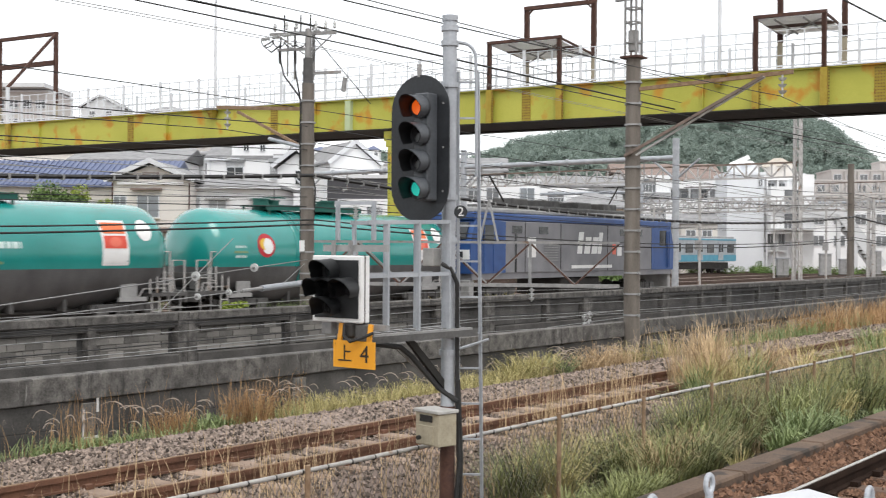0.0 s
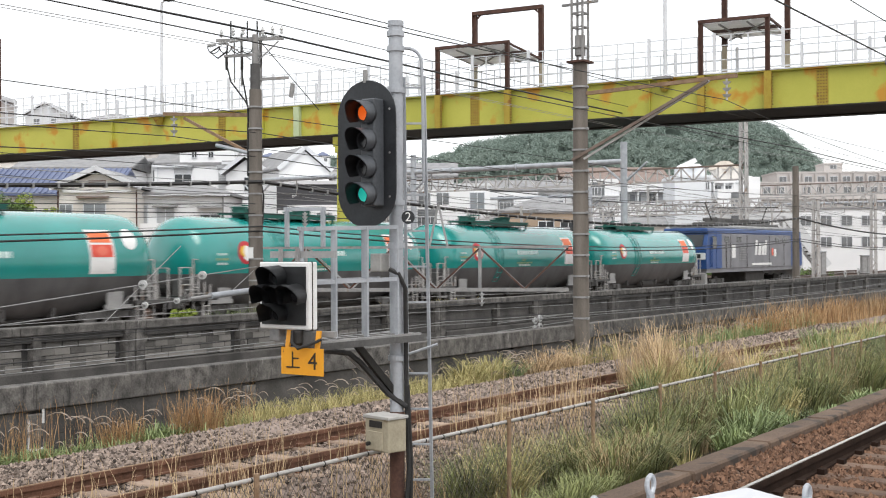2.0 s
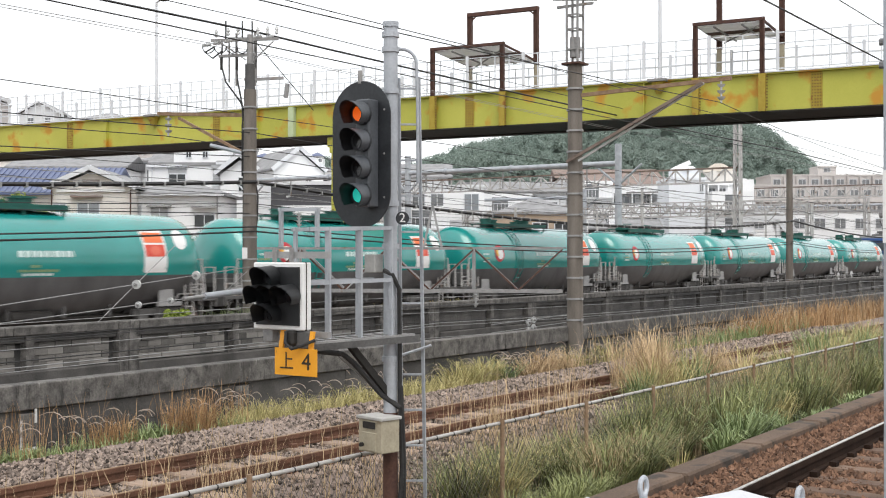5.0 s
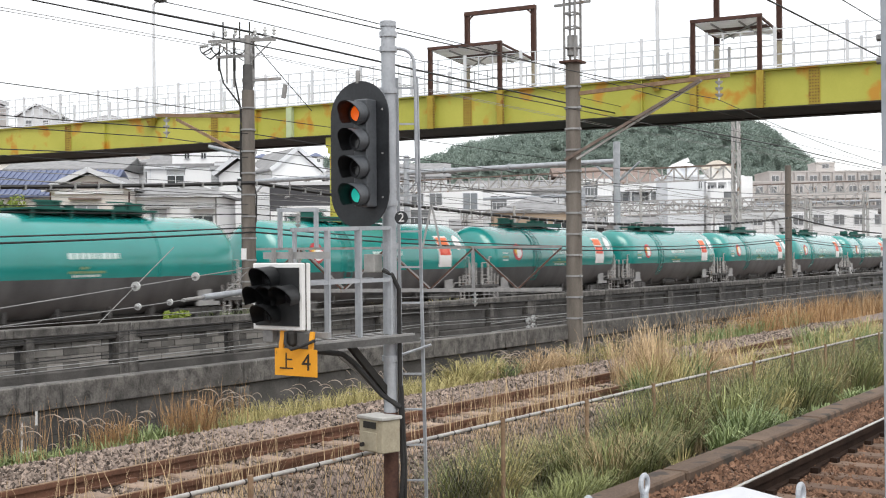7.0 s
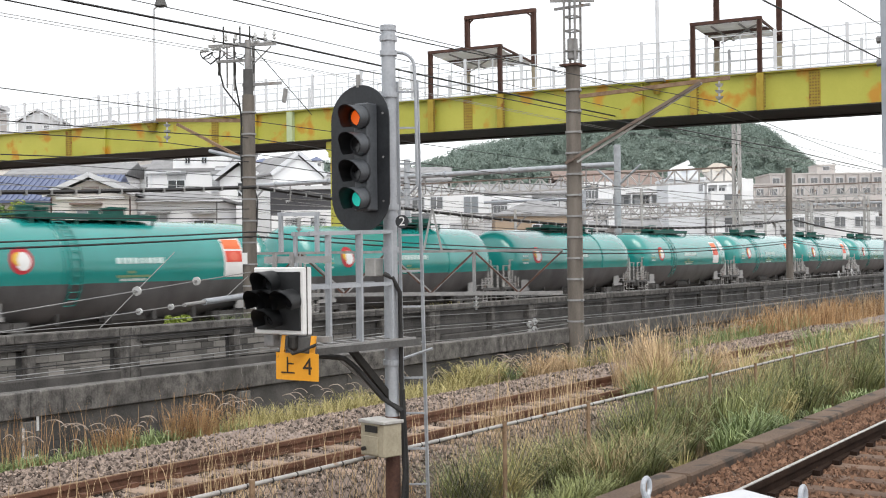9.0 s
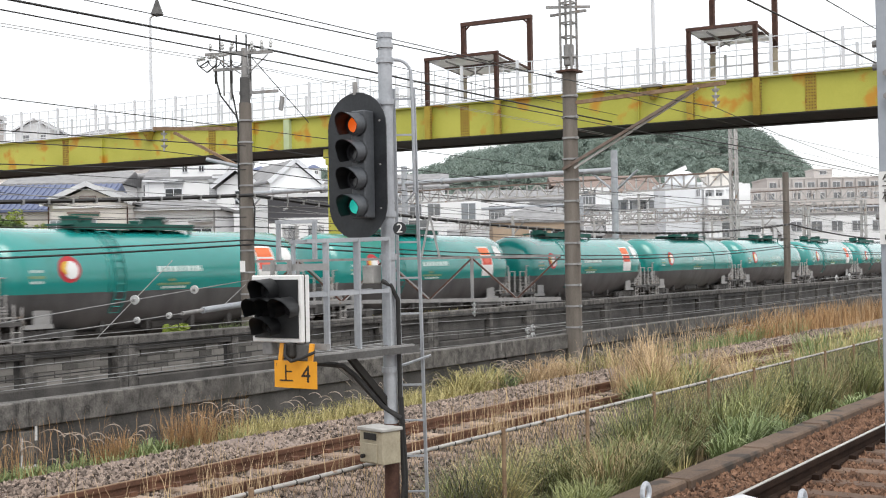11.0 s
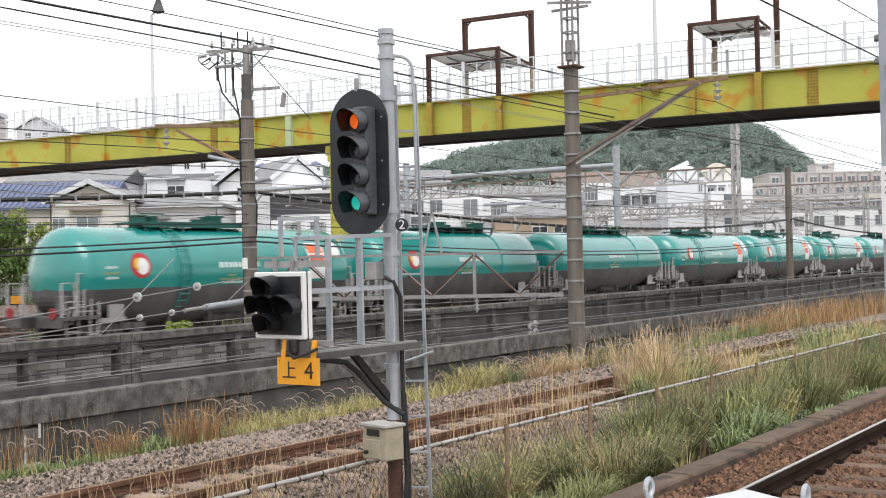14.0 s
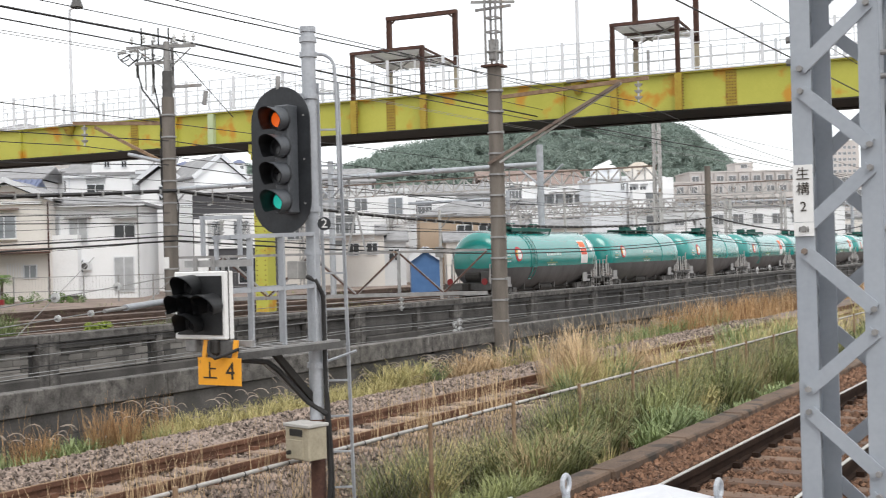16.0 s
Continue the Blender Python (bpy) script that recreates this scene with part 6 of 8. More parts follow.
wire((2, 4.4, 4.7), (60, 4.4, 4.75), 0.012)
wire((2, 4.4, 5.2), (60, 4.4, 5.25), 0.008)
wire((-12, 10.1, 5.25), (25.9, 10.1, 5.42), 0.009, sag=0.3)
wire((25.9, 10.1, 5.42), (68, 10.1, 5.4), 0.009, sag=0.7)
wire((-12, 10.1, 4.5), (68, 10.1, 4.55), 0.008)
for x in (30.5, 35.5, 41):
    wire((x, 10.1, 4.52), (x, 10.1, 4.95), 0.006, n=2)
wire((-12, 28.1, 4.7), (330, 28.1, 4.7), 0.01, n=4)
wire((-12, 24.3, 5.0), (21.9, 24.1, 5.1), 0.012, sag=0.2)
wire((21.9, 24.1, 5.1), (64, 27.6, 5.6), 0.012, sag=0.3)
wire((-12, 25.0, 6.1), (60, 24.0, 5.6), 0.012, sag=-0.2)
for y in (33.0, 36.8, 41.0, 46.0, 50.0):
    wire((-12, y, 4.7), (330, y, 4.7), 0.014, WIRE_PALE, n=4)
    for a, b in ((-40, 24), (24, 63), (63, 105), (105, 150), (150, 200))[2 if y < 45 else 0:]:
        wire((a, y, 6.0), (b, y, 6.0), 0.016, CABLE if y > 40 else WIRE_PALE, 0.8)
for y, z, first in ((31.8, 6.6, 2), (35, 6.9, 2), (44, 7.4, 2), (58, 7.2, 0), (60, 6.6, 2), (61, 5.6, 0), (60.5, 5.0, 0), (59.5, 4.3, 0), (60.8, 3.6, 0)):
    for a, b in ((-40, 20), (20, 63), (63, 105), (105, 190))[first:]:
        wire((a, y, z), (b, y, z), 0.016, CABLE if z < 6 else WIRE_PALE, 0.9)
ties = bmesh.new()
for x in np.arange(-19, 64, 0.62):
    k = (x + 20) / 41.9 if x < 21.9 else (x - 21.9) / 42.3
    z = 3.75 - 0.72 * 4 * k * (1 - k)
    box(ties, (x, 20.78, z - 0.01), (0.05, 0.11, 0.11))
tagged(link("cable_ties", ties, WIRE_PALE), "pale ties on the lashed cable", "cable tie", kind="stuff")
# wires of the sunken track, close over the parapet
for y, z, r, m in ((16.6, 0.22, 0.009, WIRE_PALE), (16.9, 0.12, 0.008, WIRE_PALE), (17.2, -0.2, 0.008, WIRE_PALE), (17.6, 0.42, 0.008, WIRE_PALE), (18.6, 0.1, 0.012, CABLE), (18.4, 0.55, 0.009, CABLE), (17.0, 0.62, 0.008, CABLE), (19.2, 0.75, 0.008, WIRE_PALE)):
    for a, b in ((-18, 24), (24, 66), (66, 110)):
        wire((a, y, z), (b, y, z), r, m, 0.18)


def anchor_line(z_left, z_right, at, pipe):
    """A tensioned wire that leaves the sunken track and is anchored at the pole."""
    a, b = Vector((2.1, 13.2, z_left - (z_right - z_left))), Vector((21.75, 20.85, z_right))
    t = thing("anchor_wire", a, "tensioned anchor wire with white disc insulators tied to the pole", "anchor wire", "anchor wires")
    d = b - a
    part("wire", made(rod, (0, 0, 0), d, 0.012, 5), WIRE_PALE, t)
    for k in at:
        part("insulator", made(rod, d * (k - 0.0012), d * (k + 0.0012), 0.068 if pipe else 0.095, 18), INSULATOR, t, "white disc insulator")
        part("insulator_cap", made(rod, d * (k - 0.004), d * (k + 0.004), 0.03, 10), GALV_DULL, t)
    if pipe:
        part("tension_pipe", made(rod, d * 0.87, d * 0.995, 0.075, 10), GALV, t, smooth=True)
        part("pipe_end", made(rod, d * 0.82, d * 0.875, 0.045, 10), GALV_DULL, t)


anchor_line(1.08, 1.6, (0.718, 0.851), False)
anchor_line(0.78, 1.02, (0.722, 0.79), True)
wire((15.0, 18.4, 0.61), (17.7, 19.2, 2.1), 0.01, WIRE_PALE, n=3, label="slanting pale stay wire")
wire((21.6, 20.8, 1.5), (20.2, 20.3, 0.95), 0.01, WIRE_PALE, n=3, label="slanting pale stay wire")


def insulator_pair(at, d, gap, n, label):
    """Glazed discs threaded on short steel pins."""
    t = thing("insulator_set", at, label, "insulator", "insulators over the cutting")
    for i in range(n):
        for j in range(n):
            c = Vector((gap * i, 0, -gap * 0.8 * j + 0.06 * i)) if n == 2 else Vector((0, 0, 0))
            part("disc", made(rod, c - Vector((0, 0.02, 0)), c + Vector((0, 0.02, 0)), d, 16), INSULATOR, t)
            part("pin", made(rod, c - Vector((0, 0.09, 0)), c + Vector((0, 0.09, 0)), d * 0.35, 8), GALV_DULL, t)
    part("tie_wire", made(rod, (-2.0, 0, 0.03), (gap + 2.0, 0, 0.12), 0.012, 5), WIRE_PALE, t)
    part("tie_wire", made(rod, (-2.0, 0, -gap * 0.8 + 0.03), (gap + 2.0, 0, -gap * 0.8 + 0.12), 0.012, 5), WIRE_PALE, t)


insulator_pair((68.23, 19.5, 0.66), 0.21, 2.65, 2, "four white disc insulators on wires above the cutting")
insulator_pair((29.05, 17.0, -0.02), 0.1, 0.28, 2, "small white insulators on wires in the cutting")


# ---- the town beyond the yard ----
TOWN = Matrix((RIGHT, AHEAD, Vector((0, 0, 1)))).transposed().to_4x4()


def window(parent, u, z, w, h, y=0.0, pane=WINDOW_PALE, frame=RAIL_WHITE):
    f = part("window", made(box, (u, y - 0.04, z), (w + 0.16, 0.1, h + 0.16)), frame, parent)
    part("pane", made(box, (u, y - 0.08, z), (w, 0.06, h)), pane, f)
    part("mullion", made(box, (u, y - 0.1, z), (0.06, 0.06, h)), frame, f)


def building(name, label, a0, a1, depth_at, deep, top, wall, roof, roof_mat, rise=1.2, windows=(), turn=0.0, base=-0.9, eave=0.5, tiles=0):
    w = a1 - a0
    t = thing(name, TOWN @ Matrix.Translation(((a0 + a1) / 2, depth_at, 0)) @ Matrix.Rotation(radians(turn), 4, "Z"), label, "house" if top < 12 else "building", "buildings beyond the yard")
    part("wall", made(box, (0, deep / 2, (base + top) / 2), (w, deep, top - base)), wall, t)
    e = eave
    x0, x1, y0, y1 = -w / 2 - e, w / 2 + e, -e, deep + e
    rf = bmesh.new()
    if roof == "flat":
        box(rf, (0, deep / 2, top + 0.12), (w + 0.3, deep + 0.3, 0.3))
    else:
        if roof == "front_gable":
            pts = [(x0, y0, top), (x1, y0, top), (x1, y1, top), (x0, y1, top), (0, y0, top + rise), (0, y1, top + rise)]
            fs = [(0, 4, 5, 3), (4, 1, 2, 5)]
            gable = [(-w / 2, 0, top), (w / 2, 0, top), (0, 0, top + rise * w / (w + 2 * e))]
        elif roof == "side_gable":
            pts = [(x0, y0, top), (x1, y0, top), (x1, y1, top), (x0, y1, top), (x0, deep / 2, top + rise), (x1, deep / 2, top + rise)]
            fs = [(0, 1, 5, 4), (4, 5, 2, 3), (0, 4, 3), (1, 2, 5)]
            gable = None
        else:
            k = min(w, deep) / 2 + e
            pts = [(x0, y0, top), (x1, y0, top), (x1, y1, top), (x0, y1, top), (x0 + k * 0.9, deep / 2, top + rise), (x1 - k * 0.9, deep / 2, top + rise)]
            fs = [(0, 1, 5, 4), (4, 5, 2, 3), (0, 4, 3), (1, 2, 5)]
            gable = None
        lo = [rf.verts.new(p) for p in pts]
        hi = [rf.verts.new((p[0], p[1], p[2] + 0.18)) for p in pts]
        for q in fs:
            rf.faces.new([hi[i] for i in q])
            rf.faces.new([lo[i] for i in reversed(q)])
        edges = [(0, 4), (4, 1), (1, 2), (2, 5), (5, 3), (3, 0)] if roof == "front_gable" else [(0, 1), (1, 2), (2, 3), (3, 0)]
        for i, j in edges:
            rf.faces.new((lo[i], lo[j], hi[j], hi[i]))
        if gable:
            g = bmesh.new()
            lo_g, hi_g = [g.verts.new((p[0], 0.0, p[2])) for p in gable], [g.verts.new((p[0], deep, p[2])) for p in gable]
            g.faces.new(lo_g)
            g.faces.new(list(reversed(hi_g)))
            g.faces.new((lo_g[0], hi_g[0], hi_g[1], lo_g[1]))
            part("gable_wall", g, wall, t)
            for s in (-1, 1):
                part("barge_board", made(bar, (s * (w / 2 + e), y0 - 0.05, top + 0.07), (0, y0 - 0.05, top + rise + 0.1), 0.08, 0.36), RAIL_WHITE, t)
    bmesh.ops.recalc_face_normals(rf, faces=rf.faces[:])
    r = part("roof", rf, roof_mat, t)
    if tiles and roof in ("side_gable", "hip"):
        n = int(w / 0.45)
        for i in range(n):
            u = x0 + 0.3 + (x1 - x0 - 0.6) * i / (n - 1)
            k = (min(w, deep) / 2 + e) * 0.9 if roof == "hip" else 0.0
            reach = min(1.0, min(u - x0, x1 - u) / k) if k else 1.0
            part("tile_row", made(bar, (u, y0, top + 0.2), (u, y0 + (deep / 2 + e) * reach, top + 0.2 + rise * reach), 0.12, 0.1), roof_mat, r)
    for wd in windows:
        wd = list(wd)
        # painted haze: dark panes farther than 115 m turn into the lightened glass
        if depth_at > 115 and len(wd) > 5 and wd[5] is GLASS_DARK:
            wd[5] = WINDOW_HAZED
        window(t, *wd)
    return t


DK = GLASS_DARK
blue = building("house", "house with a blue glazed tile roof and cream walls", -45.0, -27.0, 93.5, 9, 6.6, HOUSE_CREAM, "side_gable", TILE_BLUE, 2.3, [(-3, 4.8, 1.6, 1.2, 0, DK), (0.5, 4.8, 1.6, 1.2, 0, DK), (3.6, 4.6, 1.0, 1.5), (-1.5, 1.2, 2.2, 1.6, 0, DK)], tiles=1)
beige = building("house", "two-storey cream house with a brown gabled roof", -30.0, -23.9, 90, 8, 6.9, HOUSE_CREAM, "front_gable", TILE_GREY, 1.5, [(-0.2, 4.95, 1.6, 1.6, 0, WINDOW_PALE), (1.6, 1.6, 0.9, 0.9), (-2.4, 4.9, 0.9, 1.6), (-2.2, 1.2, 1.6, 1.8, 0, DK)])
part("porch_roof", made(box, (0, -0.5, 3.15), (6.6, 1.2, 0.15), Matrix.Rotation(radians(14), 4, "X")), TILE_BROWN, beige, "brown lean-to roof")
part("dormer_shade", made(box, (-0.3, -0.2, 6.3), (2.4, 0.5, 0.14)), TILE_BROWN, beige)
hip = building("house", "white two-storey house with a grey hipped roof", -24.6, -17.6, 92, 8, 6.5, HOUSE_WHITE, "hip", TILE_GREY, 1.2, [(-1.1, 4.6, 1.3, 1.9, 0, SHUTTER), (2.4, 4.5, 1.5, 0.9, 0, DK), (2.3, 1.2, 1.4, 2.6, 0, SHUTTER), (-2.4, 1.6, 0.65, 0.7, 0, DK), (-1.1, 1.9, 0.55, 0.9, 0, DK), (-3.0, 4.9, 0.9, 1.6, 0, SHUTTER)])
for x, z in ((-2.3, 1.67), (-1.15, 1.9)):
    ac = part("air_conditioner", made(box, (x + 0.6, -0.3, z), (0.75, 0.3, 0.62)), HOUSE_GREY, hip, "pale grey air conditioner")
    part("grille", made(rod, (x + 0.55, -0.47, z), (x + 0.55, -0.45, z), 0.24, 14), FRAME_GREY, ac)
for x in (-3.45, 3.4):
    part("downpipe", made(rod, (x, -0.06, -0.6), (x, -0.06, 6.5), 0.05, 8), PALE_GREY, hip)
part("gutter", made(bar, (-4.0, -0.55, 6.5), (4.0, -0.55, 6.5), 0.12, 0.1), RAIL_WHITE, hip)
for x, z in ((2.4, 4.5), (-1.1, 4.6)):
    part("shade_hood", made(box, (x, -0.3, z + 1.05), (1.9, 0.5, 0.06), Matrix.Rotation(radians(12), 4, "X")), PALE_GREY, hip)
for x in (-3.0, 3.02):
    part("downpipe", made(rod, (x, -0.07, 3.3), (x, -0.07, 6.8), 0.06, 8), RUST, beige, "dark brown downpipe")
    part("low_downpipe", made(rod, (x, -0.07, -0.6), (x, -0.07, 2.9), 0.06, 8), RUST, beige)
part("gutter", made(bar, (-3.4, -1.12, 2.98), (3.4, -1.12, 2.98), 0.1, 0.1), RUST, beige)
for k in range(7):
    part("window_bar", made(bar, (-1.0 + 0.2 * k - 0.6 + 1.6, -0.16, 1.15), (-1.0 + 0.2 * k - 0.6 + 1.6, -0.16, 2.25), 0.05, 0.05), RAIL_WHITE, beige)
part("sill", made(box, (-0.2, -0.14, 4.05), (1.9, 0.22, 0.1)), HOUSE_CREAM, beige)
part("gable_beam", made(box, (0, -0.12, 6.75), (5.2, 0.2, 0.2)), HOUSE_WHITE, beige)
part("gable_vent", made(box, (0, -0.06, 7.35), (1.3, 0.1, 0.5)), TILE_BROWN, beige)
part("step_wing", made(box, (-2.2, -0.6, 2.0), (2.6, 1.2, 4.6)), HOUSE_WHITE, hip)
tall = building("house", "tall white house with stepped grey roofs and roller shutters", -27.6, -18.3, 110, 9, 10.2, HOUSE_WHITE, "flat", TILE_GREY, 0.2, [(4.2, 5.5, 1.2, 1.8, 0, DK), (4.2, 2.5, 1.2, 1.8, 0, SHUTTER)], eave=0.1)
part("upper_wall", made(box, (0.3, 3.0, 11.1), (5.2, 5.8, 1.9)), HOUSE_WHITE, tall)
for x in (-0.9, 0.65):
    window(tall, x, 11.2, 0.4, 0.5, 0.1, DK)
for a, b, w in ((-4.8, -1.5, 0.0), (1.7, 5.2, 0.6)):
    part("sloped_roof", made(box, ((a + b) / 2, 1.4, 10.9 + w * 0.4), (b - a, 3.6, 0.16), Matrix.Rotation(radians(24), 4, "X")), TILE_GREY, tall)
    part("eave_board", made(box, ((a + b) / 2, -0.28, 10.12 + w * 0.4), (b - a, 0.06, 0.22)), RAIL_WHITE, tall)
for x, w in ((-1.95, 1.7), (2.3, 1.85)):
    sh = part("shutter_case", made(box, (x, -0.12, 10.05), (w + 0.2, 0.22, 0.3)), SHUTTER, tall)
    for k in range(9 if x > 0 else 3):
        part("shutter_slat", made(box, (x, -0.05, 9.82 - 0.17 * k), (w, 0.07, 0.15)), SHUTTER, sh)
    if x < 0:
        window(tall, x, 8.85, 1.5, 1.0, 0, DK)
    part("sill", made(box, (x, -0.1, 8.25), (w + 0.1, 0.2, 0.08)), RAIL_WHITE, tall)
part("downpipe", made(rod, (-4.3, -0.06, 0), (-4.3, -0.06, 10.2), 0.05, 8), RAIL_WHITE, tall)
building("house", "white house with a steep white-edged gable and grey roof", -15.3, -10.6, 105, 8, 9.3, HOUSE_WHITE, "front_gable", TILE_GREY, 2.0, [(-1.6, 8.0, 1.1, 1.3, 0, WINDOW_PALE), (0.9, 8.6, 0.5, 0.4, 0, DK), (1.6, 7.6, 0.7, 1.1, 0, DK)], eave=0.25, turn=28)
building("house", "white gabled house in the second row", -20.5, -16.9, 108, 8, 9.2, HOUSE_WHITE, "front_gable", TILE_GREY, 1.7, [(0.5, 8.3, 1.2, 1.2, 0, DK)])
dark = building("house", "charcoal-clad house with white lower floors and large windows", -14.4, -7.6, 98, 8, 7.7, HOUSE_DARK, "flat", HOUSE_GREY, 0.3, [(-1.9, 4.3, 1.5, 2.0, 0, WINDOW_PALE), (0.6, 4.3, 1.3, 2.0, 0, WINDOW_PALE), (-1.5, 1.2, 1.8, 2.0, 0, DK), (1.2, 1.2, 1.8, 2.0, 0, DK)], eave=0.1)
part("white_wing", made(box, (-2.7, -0.3, 2.4), (1.1, 0.5, 6.2)), HOUSE_WHITE, dark)
part("white_band", made(box, (0.4, -0.06, 4.5), (5.8, 0.1, 2.9)), HOUSE_WHITE, dark)
building("house", "cream house with a grey roof by the siding", -8.8, -3.6, 116, 8, 6.4, HOUSE_CREAM, "side_gable", TILE_GREY, 1.6, [(-1.0, 4.6, 1.4, 1.2, 0, DK), (1.2, 4.6, 1.2, 1.2)])
building("house", "white three-storey house with dark windows", -3.7, 4.1, 120, 9, 8.7, HOUSE_WHITE, "flat", HOUSE_GREY, 0.3, [(-2.8, 7.2, 1.2, 1.6, 0, DK), (-0.9, 7.2, 1.2, 1.6, 0, DK), (2.6, 7.2, 1.4, 1.6), (-2.6, 4.2, 2.0, 1.6, 0, DK), (0.2, 4.2, 1.4, 1.6, 0, DK)], eave=0.1)
building("house", "white apartment house with a pitched grey roof", -9.5, 0.5, 135, 9, 10.6, HOUSE_WHITE, "side_gable", TILE_GREY, 1.8, [(-3, 9, 1.4, 1.4, 0, DK), (0, 9, 1.4, 1.4, 0, DK), (3, 9, 1.4, 1.4, 0, DK)])
building("workshop", "tan low workshop with a grey hipped roof", 4.9, 13.0, 112, 8, 5.7, HOUSE_BROWN, "hip", TILE_GREY, 1.5, [(2.3, 4.4, 1.4, 0.9, 0, DK), (0.2, 4.4, 1.4, 0.9, 0, DK)], eave=0.2)
building("shed", "small blue metal shed with a gabled roof", 2.9, 4.9, 82, 2, 1.7, SHED_BLUE, "front_gable", SHED_BLUE, 0.75, eave=0.15)
building("house", "white house with a stepped grey roof behind the workshop", 4.0, 14.5, 140, 9, 9.2, HOUSE_GREY, "side_gable", TILE_GREY, 1.4, [(-3, 7.4, 1.4, 1.3, 0, DK), (0, 7.4, 1.4, 1.3), (3.5, 7.4, 1.4, 1.3, 0, DK)])
flats = building("apartment_block", "long white apartment block with recessed balcony floors", 15.5, 27.2, 142, 9, 10.1, HOUSE_GREY, "side_gable", TILE_BROWN, 1.2, [(-5 + 2.0 * i, 8.4 - 2.95 * j, 1.3, 1.1, 0, DK if (i + j) % 3 else WINDOW_PALE) for i in range(6) for j in range(3)], eave=0.3)
for z0, z1 in ((9.1, 10.1), (6.3, 7.75), (3.2, 4.9), (0.2, 1.8)):
    part("balcony_front", made(box, (0, -1.3, (z0 + z1) / 2), (11.6, 0.14, z1 - z0)), HOUSE_WHITE, flats, "white balcony front")
    part("balcony_slab", made(box, (0, -0.65, z0 + 0.08), (11.6, 1.25, 0.16)), HOUSE_GREY, flats)
for i in range(6):
    part("partition", made(box, (-5.7 + 2.28 * i, -0.66, 4.9), (0.12, 1.3, 9.6)), HOUSE_WHITE, flats)
for z in (7.95, 5.1):
    part("balcony_rail", made(bar, (-5.8, -1.34, z), (5.8, -1.34, z), 0.06, 0.06), PALE_GREY, flats)
    for i in range(24):
        part("baluster", made(bar, (-5.7 + 0.49 * i, -1.34, z - 0.25), (-5.7 + 0.49 * i, -1.34, z), 0.05, 0.05), PALE_GREY, flats)
cup = building("white_tower_house", "tall pale windowless building with a pointed rooftop structure", 24.8, 28.8, 130, 7, 10.1, HOUSE_PALE, "flat", HOUSE_PALE, 0.3, [(1.6, 9.2, 0.35, 0.7, 0, DK)], eave=0.1)
part("roof_house", made(box, (0.05, 2.0, 10.7), (2.9, 2.6, 1.1)), HOUSE_PALE, cup)
part("pointed_cap", made(rod, (0.1, 2.0, 11.2), (0.1, 2.0, 11.75), 1.9, 4, 1.0), HOUSE_WHITE, cup, "white pointed cap")
part("cap_fin", made(box, (0.1, 2.0, 11.9), (1.5, 0.3, 0.5), Matrix.Rotation(radians(-24), 4, "Y")), HOUSE_WHITE, cup)
stair = building("apartment_block", "white apartment tower with open stair landings and a tan rooftop", 28.9, 34.4, 131, 8, 9.5, HOUSE_WHITE, "side_gable", HOUSE_GREY, 0.9, [(-1.9, 8.4 - 2.6 * j, 0.7, 1.6, 0, DK) for j in range(3)] + [(-0.75, 8.4 - 2.6 * j, 0.7, 1.6, 0, DK) for j in range(3)], eave=0.1)
for j in range(4):
    part("landing", made(box, (-1.4, -0.5, 9.6 - 2.6 * j), (2.3, 1.0, 0.18)), HOUSE_WHITE, stair)
    part("landing_rail", made(box, (-1.4, -0.95, 7.4 - 2.6 * j), (2.2, 0.06, 0.75)), HOUSE_GREY, stair, "grey landing parapet")
for x in (-2.5, -1.35, -0.25):
    part("landing_post", made(box, (x, -0.95, 4.4), (0.14, 0.14, 10.4)), HOUSE_WHITE, stair)
part("rooftop_house", made(box, (-0.4, 3.0, 10.5), (2.4, 3.0, 1.6)), HOUSE_CREAM, stair, "tan rooftop house")
part("rooftop_roof", made(rod, (-0.4, 3.0, 11.2), (-0.4, 3.0, 12.2), 2.2, 4, 0.5), TILE_TAN, stair, "tan hipped rooftop roof")
part("gable_end", made(box, (1.6, -0.1, 5.0), (2.3, 0.2, 10.4)), HOUSE_WHITE, stair)
for k, (a, b, d, h) in enumerate(((36, 62, 150, 7.3), (49, 63, 168, 8.0), (64, 80, 170, 6.0), (16, 30, 165, 12.4), (-30, -14, 135, 10.4), (-54, -42, 100, 7.2), (-46, -34, 125, 11.0), (-34, -25, 132, 12.2), (-62, -46, 135, 12.6), (-44, -33, 150, 12.6), (-12, -2, 150, 11.6), (2, 16, 160, 11.4), (81, 100, 190, 6.2), (34, 46, 190, 9.5))):
    mats = (HOUSE_WHITE, HOUSE_GREY, HOUSE_CREAM)
    building("house", ("white house with a grey roof among the town", "pale grey house with a grey roof among the town", "cream house with a grey roof among the town")[k % 3], a, b, d, 9, h, mats[k % 3], "flat" if k < 3 else ("side_gable", "hip", "flat")[k % 3], TILE_BROWN if k % 5 == 3 else TILE_GREY, 1.5,
             [(-(b - a) / 2 + 1.4 + 2.6 * i, h - 1.5 - 2.7 * j, 1.3, 1.2, 0, DK) for i in range(int((b - a - 1.5) / 2.6)) for j in range(2)])
